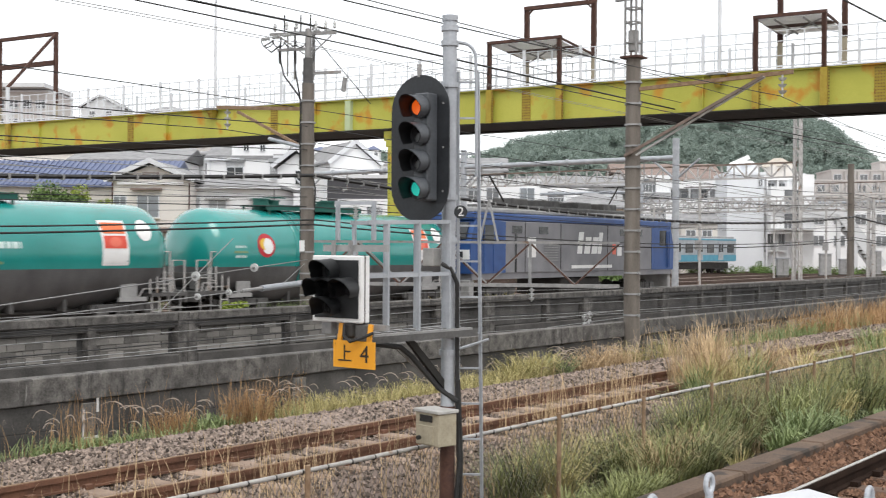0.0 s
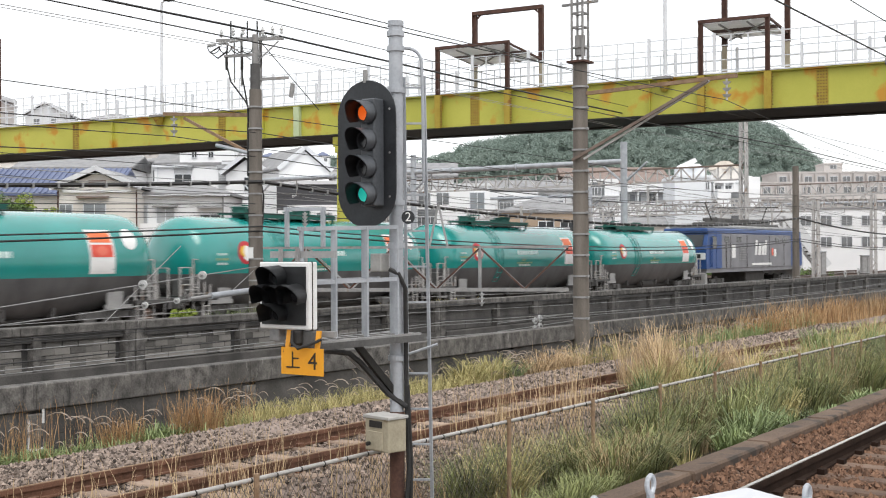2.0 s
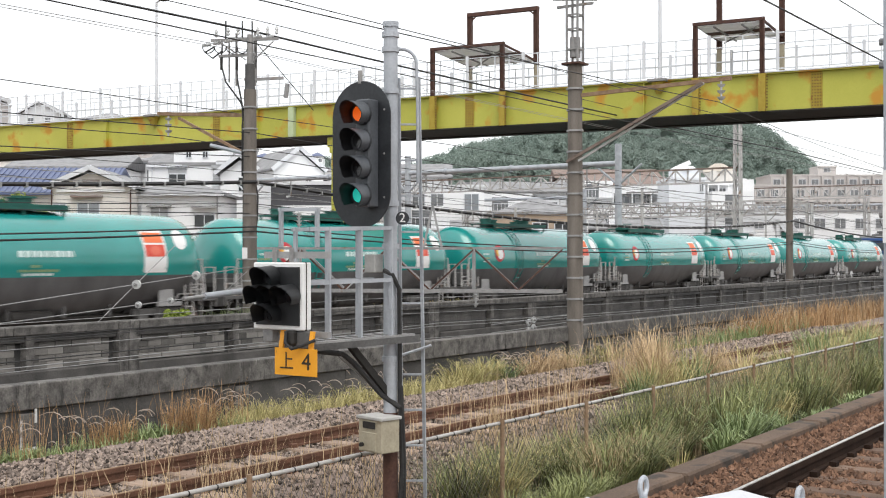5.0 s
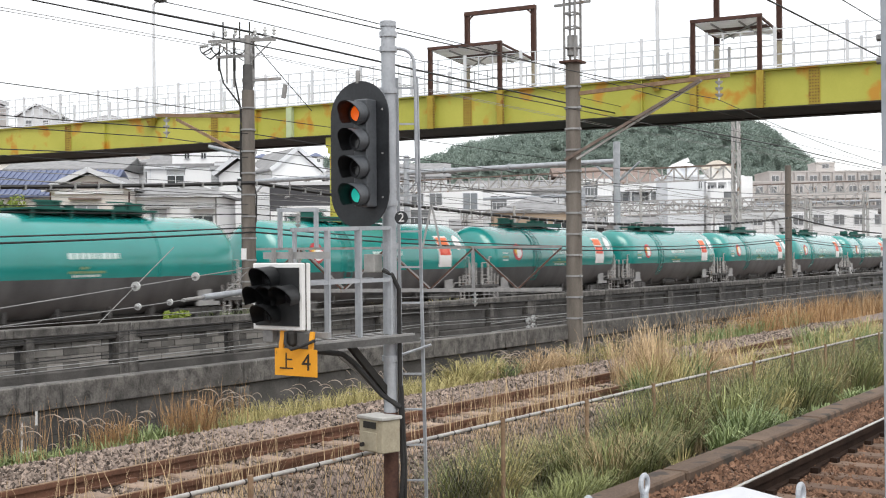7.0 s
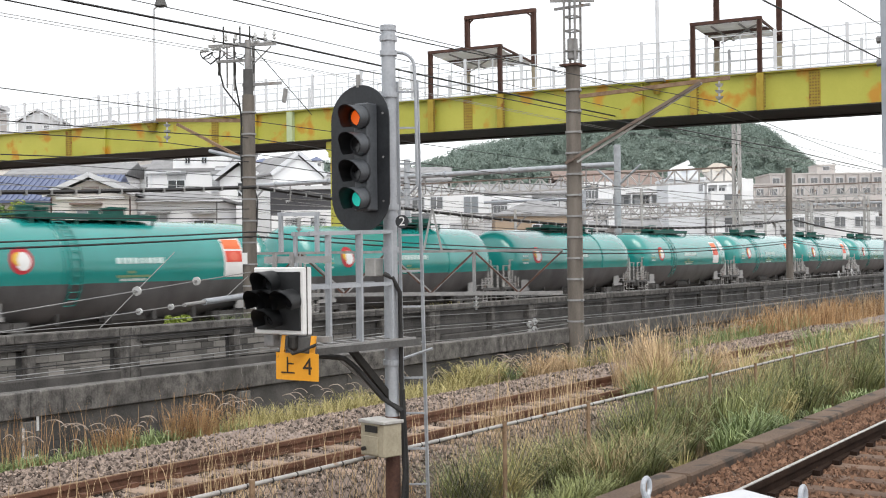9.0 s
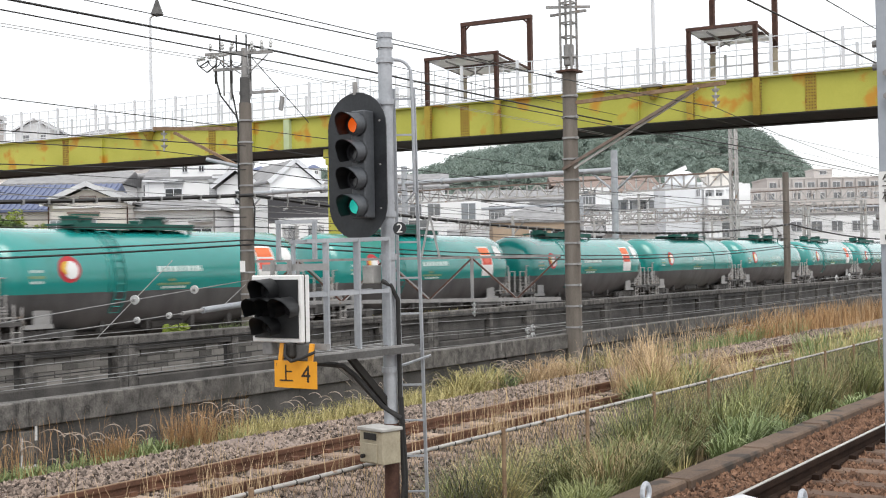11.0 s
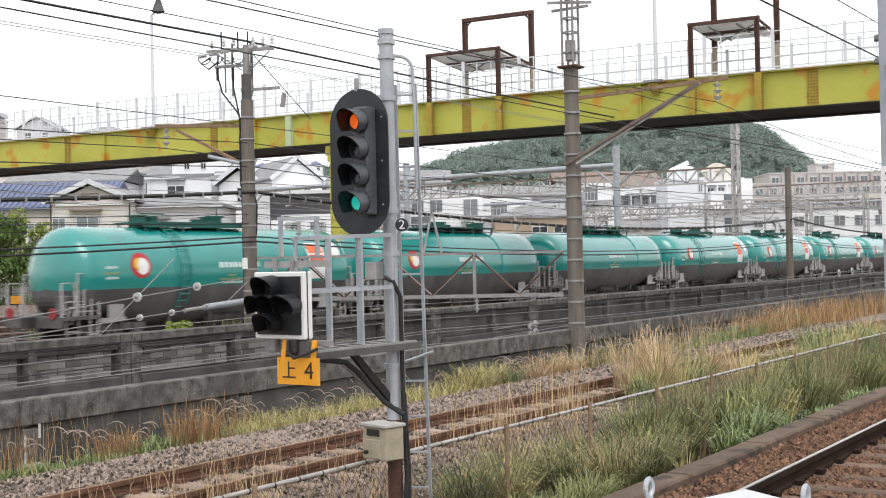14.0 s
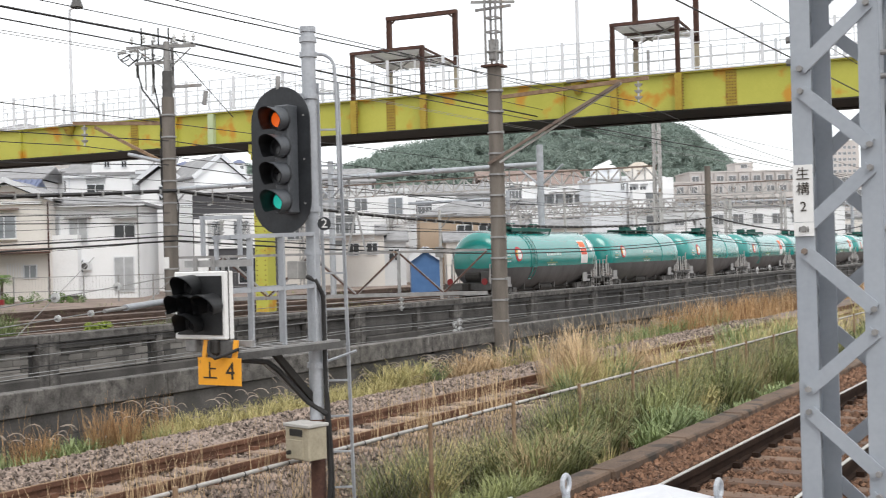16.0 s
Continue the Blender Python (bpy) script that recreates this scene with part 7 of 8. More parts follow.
for a, d, w, h, z in ((-2.0, 104, 5.0, 0.5, 4.6), (6.0, 126, 7.0, 0.5, 6.8), (17.5, 139, 5.0, 0.5, 9.0), (18.5, 138, 6.0, 0.5, 5.6), (31.5, 128, 4.6, 0.45, 7.2), (31.5, 128, 4.6, 0.45, 4.6), (12.0, 118, 5.0, 0.5, 4.0)):
    t = thing("balcony", TOWN @ Matrix.Translation((a, d, z)), "pale balcony with railing on a house front", "balcony", "balconies")
    part("slab", made(box, (0, 0, -h), (w, 1.0, 0.15)), HOUSE_GREY, t)
    part("rail", made(bar, (-w / 2, -0.5, h), (w / 2, -0.5, h), 0.06, 0.06), RAIL_WHITE, t)
    for i in range(int(w / 0.4) + 1):
        part("baluster", made(bar, (-w / 2 + 0.4 * i, -0.5, -h), (-w / 2 + 0.4 * i, -0.5, h), 0.04, 0.04), RAIL_WHITE, t)
    part("back_wall", made(box, (0, 1.2, 0.3), (w, 1.4, 2 * h + 1.6)), HOUSE_WHITE, t)
    part("door_pane", made(box, (0, 0.48, 0.3), (1.7, 0.06, 1.8)), WINDOW_HAZED, t)
for a, d, h in ((-0.5, 108, 4.0), (1.5, 109, 3.4), (9.0, 108, 3.2), (14.5, 120, 4.4), (21, 125, 4.6)):
    building("house", "small house with dark windows and grey roof by the yard", a - 1.9, a + 1.9, d, 4, h, (HOUSE_CREAM, HOUSE_GREY, HOUSE_DARK)[int(a) % 3], "side_gable", TILE_GREY, 0.9, [(-0.9, h - 1.2, 0.9, 1.0, 0, DK), (0.8, h - 1.2, 0.9, 1.0, 0, DK)], eave=0.3)
def station_stair(a, d):
    """A covered stair on posts, with a raking parapet and dark void under it."""
    t = thing("station_stair", TOWN @ Matrix.Translation((a, d, 0)), "pale concrete stair with raking parapet beside the tracks", "stair")
    part("parapet", made(bar, (-2.2, 0, 6.2), (2.4, 0, 0.2), 0.2, 1.2), HOUSE_GREY, t)
    part("rear_parapet", made(bar, (-2.2, 2.4, 6.2), (2.4, 2.4, 0.2), 0.2, 1.2), HOUSE_GREY, t)
    for i in range(14):
        part("tread", made(box, (-2.0 + 0.31 * i, 1.2, 5.6 - 0.41 * i), (0.36, 2.3, 0.12)), COPING, t)
    for x, h in ((-2.2, 5.8), (-0.4, 3.4)):
        part("post", made(box, (x, 0.2, h / 2 - 0.4), (0.4, 0.4, h + 0.6)), HOUSE_GREY, t)
    part("landing", made(box, (-4.2, 1.2, 5.6), (4.2, 2.6, 0.4)), HOUSE_GREY, t)
    part("landing_parapet", made(box, (-4.2, -0.05, 6.3), (4.2, 0.16, 1.1)), HOUSE_GREY, t)


station_stair(38.5, 128)
for i, (a, d, h) in enumerate(((30.5, 112, 1.9), (33.2, 115, 1.4), (37.0, 118, 2.2), (43.0, 122, 1.8), (25.6, 108, 1.5), (47.5, 126, 2.0))):
    quick("relay_box", TOWN @ Matrix.Translation((a, d, -0.62)), "grey trackside relay box on a concrete foot", "cabinet", [
        ("foot", COPING, ("box", (0, 0, 0.1), (1.1, 0.8, 0.3))), ("body", PALE_GREY, ("box", (0, 0, 0.25 + h / 2), (1.0, 0.7, h))),
        ("door_seam", FRAME_GREY, ("box", (0, -0.36, 0.25 + h / 2), (0.03, 0.02, h - 0.2))), ("lid", GALV, ("box", (0, 0, h + 0.29), (1.15, 0.85, 0.08)))], "relay boxes")
for i, (x, y, h) in enumerate(((70, 32.5, 6.2), (92, 32.0, 5.4), (98, 38.6, 6.0), (112, 34.6, 5.2), (58, 34.8, 4.6), (76, 38.8, 5.0), (128, 31.4, 5.8))):
    quick("yard_post", (x, y, 0), "slim grey yard post with a crossarm and cable drops", "post", [
        ("shaft", GALV_PALE, ("rod", (0, 0, -0.7), (0, 0, h), 0.09, 8)), ("crossarm", GALV_DULL, ("bar", (0, -1.1, h - 0.3), (0, 1.1, h - 0.3), 0.09, 0.09)),
        ("brace", GALV_DULL, ("bar", (0, -0.8, h - 0.32), (0, 0, h - 1.1), 0.05, 0.05)), ("cable_box", PALE_GREY, ("box", (-0.15, 0, 2.2), (0.25, 0.4, 0.6)))], "posts of the yard")
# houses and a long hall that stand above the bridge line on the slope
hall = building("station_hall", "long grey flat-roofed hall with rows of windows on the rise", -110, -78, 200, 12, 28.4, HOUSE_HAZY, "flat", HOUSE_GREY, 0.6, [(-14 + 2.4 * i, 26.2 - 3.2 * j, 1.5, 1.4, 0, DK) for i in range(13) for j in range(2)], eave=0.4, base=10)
part("roof_slab", made(box, (0, 4, 29.2), (33, 14, 0.7)), HOUSE_GREY, hall)
building("house", "hazy grey house with a gabled roof on the rise", -94.5, -85.5, 262, 9, 33.0, HOUSE_GREY, "front_gable", TILE_GREY, 2.8, [(-2, 31.5, 1.4, 1.3, 0, DK), (2, 31.5, 1.4, 1.3, 0, DK)], base=15)
building("house", "hazy pale house with a hipped roof on the rise", -81, -71, 264, 9, 32.2, HOUSE_GREY, "hip", TILE_GREY, 1.6, [(-2.5, 30.7, 1.4, 1.3, 0, DK), (1.5, 30.7, 1.4, 1.3, 0, DK)], base=15)
# long apartment blocks below the hill
rows = [(-12.6 + 2.8 * i, 17.7 - 3.0 * j, 1.5, 1.3, 0, DK) for i in range(10) for j in range(3)]
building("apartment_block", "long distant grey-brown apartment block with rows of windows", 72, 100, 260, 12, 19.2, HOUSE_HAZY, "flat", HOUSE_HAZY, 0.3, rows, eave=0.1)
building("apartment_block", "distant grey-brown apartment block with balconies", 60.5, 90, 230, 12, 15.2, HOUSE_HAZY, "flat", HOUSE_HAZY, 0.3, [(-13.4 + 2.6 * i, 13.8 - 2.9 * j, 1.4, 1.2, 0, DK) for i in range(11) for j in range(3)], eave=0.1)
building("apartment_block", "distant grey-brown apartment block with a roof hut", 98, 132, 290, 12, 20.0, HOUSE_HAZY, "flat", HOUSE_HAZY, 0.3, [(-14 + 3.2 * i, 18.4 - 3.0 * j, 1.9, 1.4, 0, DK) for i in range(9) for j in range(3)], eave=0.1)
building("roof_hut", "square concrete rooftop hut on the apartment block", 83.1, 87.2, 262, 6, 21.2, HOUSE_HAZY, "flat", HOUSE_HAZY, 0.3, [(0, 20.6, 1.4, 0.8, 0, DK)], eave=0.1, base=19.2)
for a0, a1, d, top in ((72, 100, 260, 19.2), (60.5, 90, 230, 15.2)):
    t = thing("balcony_storeys", TOWN @ Matrix.Translation(((a0 + a1) / 2, d, 0)), "grey-brown concrete balcony storeys of the distant block", "balcony")
    for j in range(4):
        z = top - 2.7 - 2.95 * j
        part("balcony_front", made(box, (0, -0.9, z), (a1 - a0, 0.12, 0.95)), HOUSE_HAZY, t)
        part("balcony_slab", made(box, (0, -0.45, z - 0.45), (a1 - a0, 0.9, 0.15)), HOUSE_HAZY, t)
    for i in range(11):
        part("fin", made(box, (-(a1 - a0) / 2 + (a1 - a0) * i / 10, -0.5, top - 6), (0.2, 0.9, 11.6)), HOUSE_HAZY, t)
rng_h = random.Random(5)
for i in range(22):
    a = -185 + 6.6 * i + rng_h.uniform(-2, 2)
    z = 24 + rng_h.uniform(0, 14)
    building("house", "small distant house on the wooded slope", a, a + rng_h.uniform(5, 9), 432 + (z - 20) * 1.6, 7, z + 4, (HOUSE_GREY, HOUSE_HAZY, HOUSE_WHITE)[i % 3], ("side_gable", "front_gable", "hip")[i % 3], (TILE_GREY, TILE_BROWN, TILE_BLUE)[i % 3], 1.6, [(-1.2, z + 2.4, 1.2, 1.2, 0, DK), (1.4, z + 2.4, 1.2, 1.2, 0, DK)], base=z - 8, eave=0.3)
glazed = building("glazed_hall", "long hall with blue glazing above the houses", -62, -47.5, 200, 10, 17.9, SHED_BLUE, "flat", HOUSE_GREY, 0.3, [(-6 + 1.9 * i, 16.9, 1.5, 1.2, 0, WINDOW_PALE) for i in range(7)], eave=0.1)
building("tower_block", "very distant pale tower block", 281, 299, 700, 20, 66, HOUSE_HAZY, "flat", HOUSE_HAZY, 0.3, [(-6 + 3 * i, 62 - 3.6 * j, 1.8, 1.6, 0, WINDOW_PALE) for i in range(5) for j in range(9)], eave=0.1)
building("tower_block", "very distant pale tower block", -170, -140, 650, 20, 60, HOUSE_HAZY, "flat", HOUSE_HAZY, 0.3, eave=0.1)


def yard_fence():
    m = TOWN @ Matrix.Translation((0, 84, 0))
    t = thing("yard_fence", m, "grey mesh fence along the houses", "fence")
    for i in range(16):
        part("post", made(rod, (-44 + 2.4 * i, 0, -0.7), (-44 + 2.4 * i, 0, 1.25), 0.05, 8), GALV_DULL, t)
    for z in (1.2, 0.2):
        part("rail", made(bar, (-44, 0, z), (-8, 0, z), 0.04, 0.04), GALV_DULL, t)
    fine = bmesh.new()
    for x in np.arange(-44, -8, 0.22):
        bar(fine, (x, 0, -0.6), (x, 0, 1.2), 0.008, 0.008)
    tagged(part("mesh_wire", fine, GALV_DULL, t), kind="stuff")


yard_fence()
for a, d, c, lab in ((-26.87, 74, SIGN_YELLOW, "yellow trackside marker on a short post"), (-24.49, 80, TAIL_RED, "small red trackside marker")):
    quick("marker", TOWN @ Matrix.Translation((a, d, 0)), lab, "marker", [("post", GALV_DULL, ("rod", (0, 0, -0.7), (0, 0, 0.1), 0.04, 8)), ("plate", c, ("box", (0, 0, 0.0 if c is SIGN_YELLOW else -0.35), (0.7 if c is SIGN_YELLOW else 0.4, 0.3, 0.5 if c is SIGN_YELLOW else 0.35)))])


# ---- woods, trees, grass and stones ----
def hill():
    rng = np.random.default_rng(3)
    # outline of the crest: distance along the town frame's right and its height
    us = [-190, -130, -90, -65, -50, -38, -26, -8, 2, 11, 21, 34, 50, 74, 97, 120, 131, 137, 143, 148, 154, 162, 176]
    hs = [34, 39, 40, 42, 44, 41, 37, 42, 47, 49, 51, 53, 57, 60, 62, 60, 55, 50, 45.5, 41.5, 35, 26, 14]
    v, f = [], []
    cols = np.linspace(-190, 176, 74)
    for u in cols:
        h = float(np.interp(u, us, hs)) - 6
        for j in range(8):
            k = j / 7
            z = -2 + (h + 2) * math.sin(k * math.pi / 2)
            p = TOWN @ Vector((u, 430 + 60 * k, z + 2.5 * noise.noise((u * 0.08, k * 4, 1.0))))
            v.append(tuple(p))
    for i in range(len(cols) - 1):
        for j in range(7):
            f.append((i * 8 + j, (i + 1) * 8 + j, (i + 1) * 8 + j + 1, i * 8 + j + 1))
    tagged(raw("wooded_hill", v, f, LEAF_HAZED), "wooded hill painted pale green for haze", "hill", kind="structure")
    cs, rs = [], []
    for i in range(1700):
        u = rng.uniform(-20, 168) if i % 6 else rng.uniform(-185, -20)
        h = float(np.interp(u, us, hs)) - 4
        k = rng.random() ** 0.7
        r = rng.uniform(1.5, 4.0)
        z = (h - r * 0.6) * math.sin(k * math.pi / 2)
        p = TOWN @ Vector((u, 426 + 58 * k, z))
        cs.append((p.x, p.y, p.z + r * 0.5))
        rs.append(r)
    ball = bmesh.new()
    bmesh.ops.create_icosphere(ball, subdivisions=2, radius=1.0)
    bv = np.array([tuple(p.co) for p in ball.verts])
    bf = np.array([[p.index for p in q.verts] for q in ball.faces])
    ball.free()
    allv, allf = [], []
    for i, (c, r) in enumerate(zip(cs, rs)):
        swell = np.array([0.4 + 0.4 * noise.noise((p[0] * 2.2 + i, p[1] * 2.2, p[2] * 2.2)) for p in bv])
        allv.append(bv * swell[:, None] * r * np.array([1, 1, 0.95]) + np.array(c))
        allf.append(bf + len(bv) * i)
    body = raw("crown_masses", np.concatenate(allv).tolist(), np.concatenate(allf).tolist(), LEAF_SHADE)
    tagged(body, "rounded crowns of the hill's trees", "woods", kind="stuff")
    o = leaves("hill_woodland", cs, rs, 380, 0.27, LEAF_HAZED, rng, 0.95)
    tagged(o, "dense tree crowns over the hill, paled for haze", "woods", kind="stuff")


hill()


def tree(at, height, spread, mat, label, seed, leaf=0.12, per=160):
    rng = np.random.default_rng(seed)
    t = thing("tree", at, label, "tree", "garden trees")
    tr = bmesh.new()
    rod(tr, (0, 0, -0.3), (0, 0, height * 0.55), 0.14, 9, 0.07)
    cs, rs = [], []
    for i in range(16):
        a, k = rng.random() * math.tau, 0.35 + 0.6 * rng.random()
        d = spread * (0.3 + 0.6 * rng.random()) * (1.15 - 0.5 * k)
        c = Vector((math.cos(a) * d, math.sin(a) * d, height * k))
        rod(tr, (0, 0, height * min(0.5, k * 0.6)), c, 0.05, 6, 0.02)
        cs.append(tuple(c))
        rs.append(spread * rng.uniform(0.28, 0.5))
    part("trunk", tr, BARK, t)
    cr = leaves("crown", cs, rs, per, leaf, mat, rng)
    cr.parent = t


def town_at(a, d, z=-0.7):
    return TOWN @ Matrix.Translation((a, d, z))


quick("garden_wall", TOWN @ Matrix.Translation((-31.6, 86, 0)), "low white garden wall behind the mesh fence", "wall", [("wall", HOUSE_WHITE, ("box", (0, 0, 0.15), (4.2, 0.2, 1.7))), ("cap", HOUSE_GREY, ("box", (0, 0, 1.03), (4.3, 0.3, 0.08)))])


def palm(at):
    """A small palm: a rough trunk and drooping fans of narrow leaflets."""
    rng = np.random.default_rng(21)
    t = thing("palm", at, "small dark green palm with drooping leaves by the fence", "palm")
    part("trunk", made(rod, (0, 0, 0), (0.1, 0, 1.6), 0.13, 8, 0.1), BARK, t)
    for i in range(15):
        a, up = rng.random() * math.tau, rng.uniform(-0.3, 1.0)
        fr = bmesh.new()
        for k in range(9):
            b = a + (k - 4) * 0.16
            tip = Vector((math.cos(b) * 1.05, math.sin(b) * 1.05, 1.7 + up * 0.8 - 0.35))
            mid = Vector((math.cos(b) * 0.6, math.sin(b) * 0.6, 1.7 + up * 0.7))
            side = Vector((-math.sin(b), math.cos(b), 0)) * 0.035
            r = fr.verts.new((0.1, 0, 1.6))
            p, q, e = fr.verts.new(mid + side), fr.verts.new(mid - side), fr.verts.new(tip)
            fr.faces.new((r, p, q))
            fr.faces.new((p, e, q))
        part("frond", fr, LEAF_NEAR, t)


palm(town_at(-26.3, 86))
tree(town_at(-30.6, 83), 6.0, 2.1, LEAF_NEAR, "leafy green garden tree beside the houses", 15, 0.1, 900)
tree(town_at(-33.0, 82), 6.4, 3.3, LEAF_NEAR, "leafy green garden tree beside the houses", 11, 0.11, 700)
tree(town_at(-36.6, 83), 5.8, 2.8, LEAF_NEAR, "leafy green garden tree beside the houses", 12, 0.13, 420)
tree(town_at(-29.0, 84), 4.2, 1.6, LEAF_NEAR, "dark green garden shrub beside the cream house", 13)
tree(town_at(-31.0, 88), 7.0, 2.0, LEAF_YELLOW, "yellow-green tree by the blue-roofed house", 14)
def shrub(x, y, z, r, mat, label, seed, n=10, leaf=0.035, per=220):
    rng = np.random.default_rng(seed)
    cs = [(x + rng.normal(0, r * 0.6), y + rng.normal(0, r * 0.3), z + abs(rng.normal(0.3, 0.3)) * r) for _ in range(n)]
    o = leaves("shrub", cs, [r * rng.uniform(0.25, 0.45) for _ in range(n)], per, leaf, mat, rng)
    tagged(o, label, "shrub", "shrubs on the wall")


for i, (a, d, r) in enumerate(((8, 84, 1.2), (27, 122, 1.2), (60, 140, 1.8), (72, 140, 2.0))):
    p = TOWN @ Vector((a, d, 0))
    shrub(p.x, p.y, -0.6, r, LEAF_NEAR, "low green shrub at the foot of the buildings", 50 + i, 12, 0.09, 90)
cs = [tuple(TOWN @ Vector((19 + 20 * RNG.random(), 120 + RNG.random(), -0.5 + 0.5 * RNG.random()))) for _ in range(110)]
tagged(leaves("weeds", cs, [0.35 + 0.4 * RNG.random() for _ in cs], 90, 0.06, LEAF_NEAR, RNG), "low green weeds along the foot of the flats", "weeds", kind="stuff")
cs = [tuple(TOWN @ Vector((-33 + 13 * RNG.random() ** 1.4, 83 + RNG.random(), -0.6 + 0.5 * RNG.random()))) for _ in range(90)]
tagged(leaves("weeds", cs, [0.2 + 0.3 * RNG.random() for _ in cs], 60, 0.07, LEAF_NEAR, RNG), "low green weeds along the yard fence", "weeds", kind="stuff")
shrub(19.45, 20.9, 0.28, 0.38, LEAF_YELLOW, "yellow-green shrub growing behind the wall top", 31)


def patch(n, x0, x1, y0, y1, h0, h1, mat, label, width=0.008, lean=0.45, droop=0.5, clumps=0, spread=0.18, zero=None, name="grass", power=1.3):
    if clumps:
        cx = x0 + (x1 - x0) * RNG.random(clumps) ** power
        cy = y0 + (y1 - y0) * RNG.random(clumps)
        ch = RNG.uniform(0.65, 1.15, clumps)
        i = RNG.integers(0, clumps, n)
        xs, ys = cx[i] + RNG.normal(0, spread, n), cy[i] + RNG.normal(0, spread, n)
        hs = (h0 + (h1 - h0) * RNG.random(n)) * ch[i]
    else:
        xs, ys = x0 + (x1 - x0) * RNG.random(n) ** power, y0 + (y1 - y0) * RNG.random(n)
        hs = h0 + (h1 - h0) * RNG.random(n)
    ys = np.clip(ys, y0 - 0.1, y1 + 0.1)
    zs = np.array([ground_z(y) for y in ys]) - 0.03 if zero is None else np.full(n, zero)
    return blades(name, xs, ys, zs, hs, mat, label, RNG, width, lean, droop)


def tufts(spots, per, h0, h1, mat, label, width, lean, droop):
    """Separate tufts: (x, y, radius) each."""
    xs = np.concatenate([x + RNG.normal(0, r, per) for x, y, r in spots])
    ys = np.concatenate([y + RNG.normal(0, r * 0.6, per) for x, y, r in spots])
    zs = np.array([ground_z(y) for y in ys]) - 0.03
    return blades("grass_tuft", xs, ys, zs, h0 + (h1 - h0) * RNG.random(len(xs)), mat, label, RNG, width, lean, droop)


def clump(x, y, r, n, h0, h1, mat, label, width=0.006, lean=0.7, droop=1.1, deep=0.7):
    """One fountain of grass, its blades falling outwards."""
    a, d = RNG.random(n) * math.tau, r * RNG.random(n) ** 0.7
    xs, ys = x + np.cos(a) * d, y + np.sin(a) * d * deep
    zs = np.array([ground_z(v) for v in ys]) - 0.03
    hs = (h0 + (h1 - h0) * RNG.random(n)) * (1.08 - 0.4 * (d / r) ** 2)
    return blades("grass_clump", xs, ys, zs, hs, mat, label, RNG, width, lean, droop, way=a + RNG.normal(0, 0.7, n), kind="", group="grass clumps in the verge")


# verge round the fence: thin by the signal, rank clumps further on
patch(1500, 6.0, 12.5, 5.9, 7.2, 0.08, 0.3, GRASS, "short green grass at the fence foot", 0.005, 0.7, 0.9, 60, 0.16)
patch(600, 6.0, 14, 6.4, 8.0, 0.12, 0.45, STRAW_RED, "short dry grass along the fence", 0.004, 0.5, 0.5, 40, 0.2)
patch(520, 6.0, 16, 7.3, 8.6, 0.5, 1.1, STRAW, "single dry stems before the siding", 0.0038, 0.25, 0.2, 70, 0.16)
patch(160, 13.0, 16.5, 8.0, 8.7, 0.7, 1.3, STRAW, "tall dry stems beside the rusted rail", 0.004, 0.22, 0.2, 12, 0.12, power=1.0)
patch(260, 6.0, 17, 8.6, 10.6, 0.2, 0.5, STRAW, "dry stems between the rails", 0.003, 0.3, 0.3)
for i in range(11):
    clump(11.0 + 0.27 * i + RNG.normal(0, 0.1), RNG.uniform(6.95, 7.5), 0.3, 420, 0.3, 0.85, (GRASS, GRASS, STRAW_YELLOW)[i % 3], "rank green grass clump behind the fence", 0.005, 0.8)
for i in range(7):
    clump(10.6 + 0.4 * i, RNG.uniform(5.9, 6.7), 0.3, 330, 0.15, 0.5, GRASS, "low dull green grass clump before the fence", 0.0045, 0.9)
for i in range(7):
    clump(12.3 + 0.22 * i + RNG.normal(0, 0.08), RNG.uniform(6.0, 6.8), 0.28, 90, 0.45, 0.95, STRAW_DULL, "withered straw-brown grass clump at the fence", 0.0045, 0.8, 1.3)
    clump(12.5 + 0.22 * i + RNG.normal(0, 0.1), RNG.uniform(6.1, 6.9), 0.34, 330, 0.35, 0.85, GRASS, "dark green grass clump at the fence", 0.005, 0.8, 1.2)
for i in range(9):
    clump(14.2 + 0.33 * i + RNG.normal(0, 0.1), RNG.uniform(6.3, 7.2), 0.34, 260, 0.5, 1.05, GRASS, "tall dark green grass clump along the fence", 0.0075, 0.7, 1.1)
for x, y, r, n, h in ((13.9, 5.35, 0.2, 190, 0.55), (14.5, 5.4, 0.26, 280, 0.72), (15.1, 5.35, 0.22, 220, 0.66), (15.5, 5.2, 0.15, 120, 0.45)):
    clump(x, y, r, n, 0.25, h, GRASS_LIGHT, "bright green arching grass clump beside the kerb", 0.009, 0.75, 1.2)
for x, r, n, h in ((16.35, 0.18, 150, 0.34), (16.8, 0.15, 110, 0.3), (18.3, 0.22, 170, 0.38), (18.9, 0.22, 160, 0.36), (21.5, 0.3, 170, 0.4), (25, 0.4, 190, 0.45), (30, 0.5, 190, 0.5)):
    clump(x, 5.0, r, n, 0.15, h, GRASS_LIGHT, "pale green grass clump leaning over the kerb", 0.009, 0.95, 1.2)
clump(12.2, 5.2, 0.12, 60, 0.15, 0.42, STRAW_YELLOW, "small dry grass tuft by the kerb", 0.006, 0.6, 0.8)
for i in range(13):
    clump(17.0 + 0.75 * i + RNG.normal(0, 0.2), RNG.uniform(6.2, 7.0), 0.42, 200, 0.4, 0.95, (GRASS, GRASS, STRAW_YELLOW)[i % 3], "rank grass clump along the fence", 0.008, 0.7, 1.1)
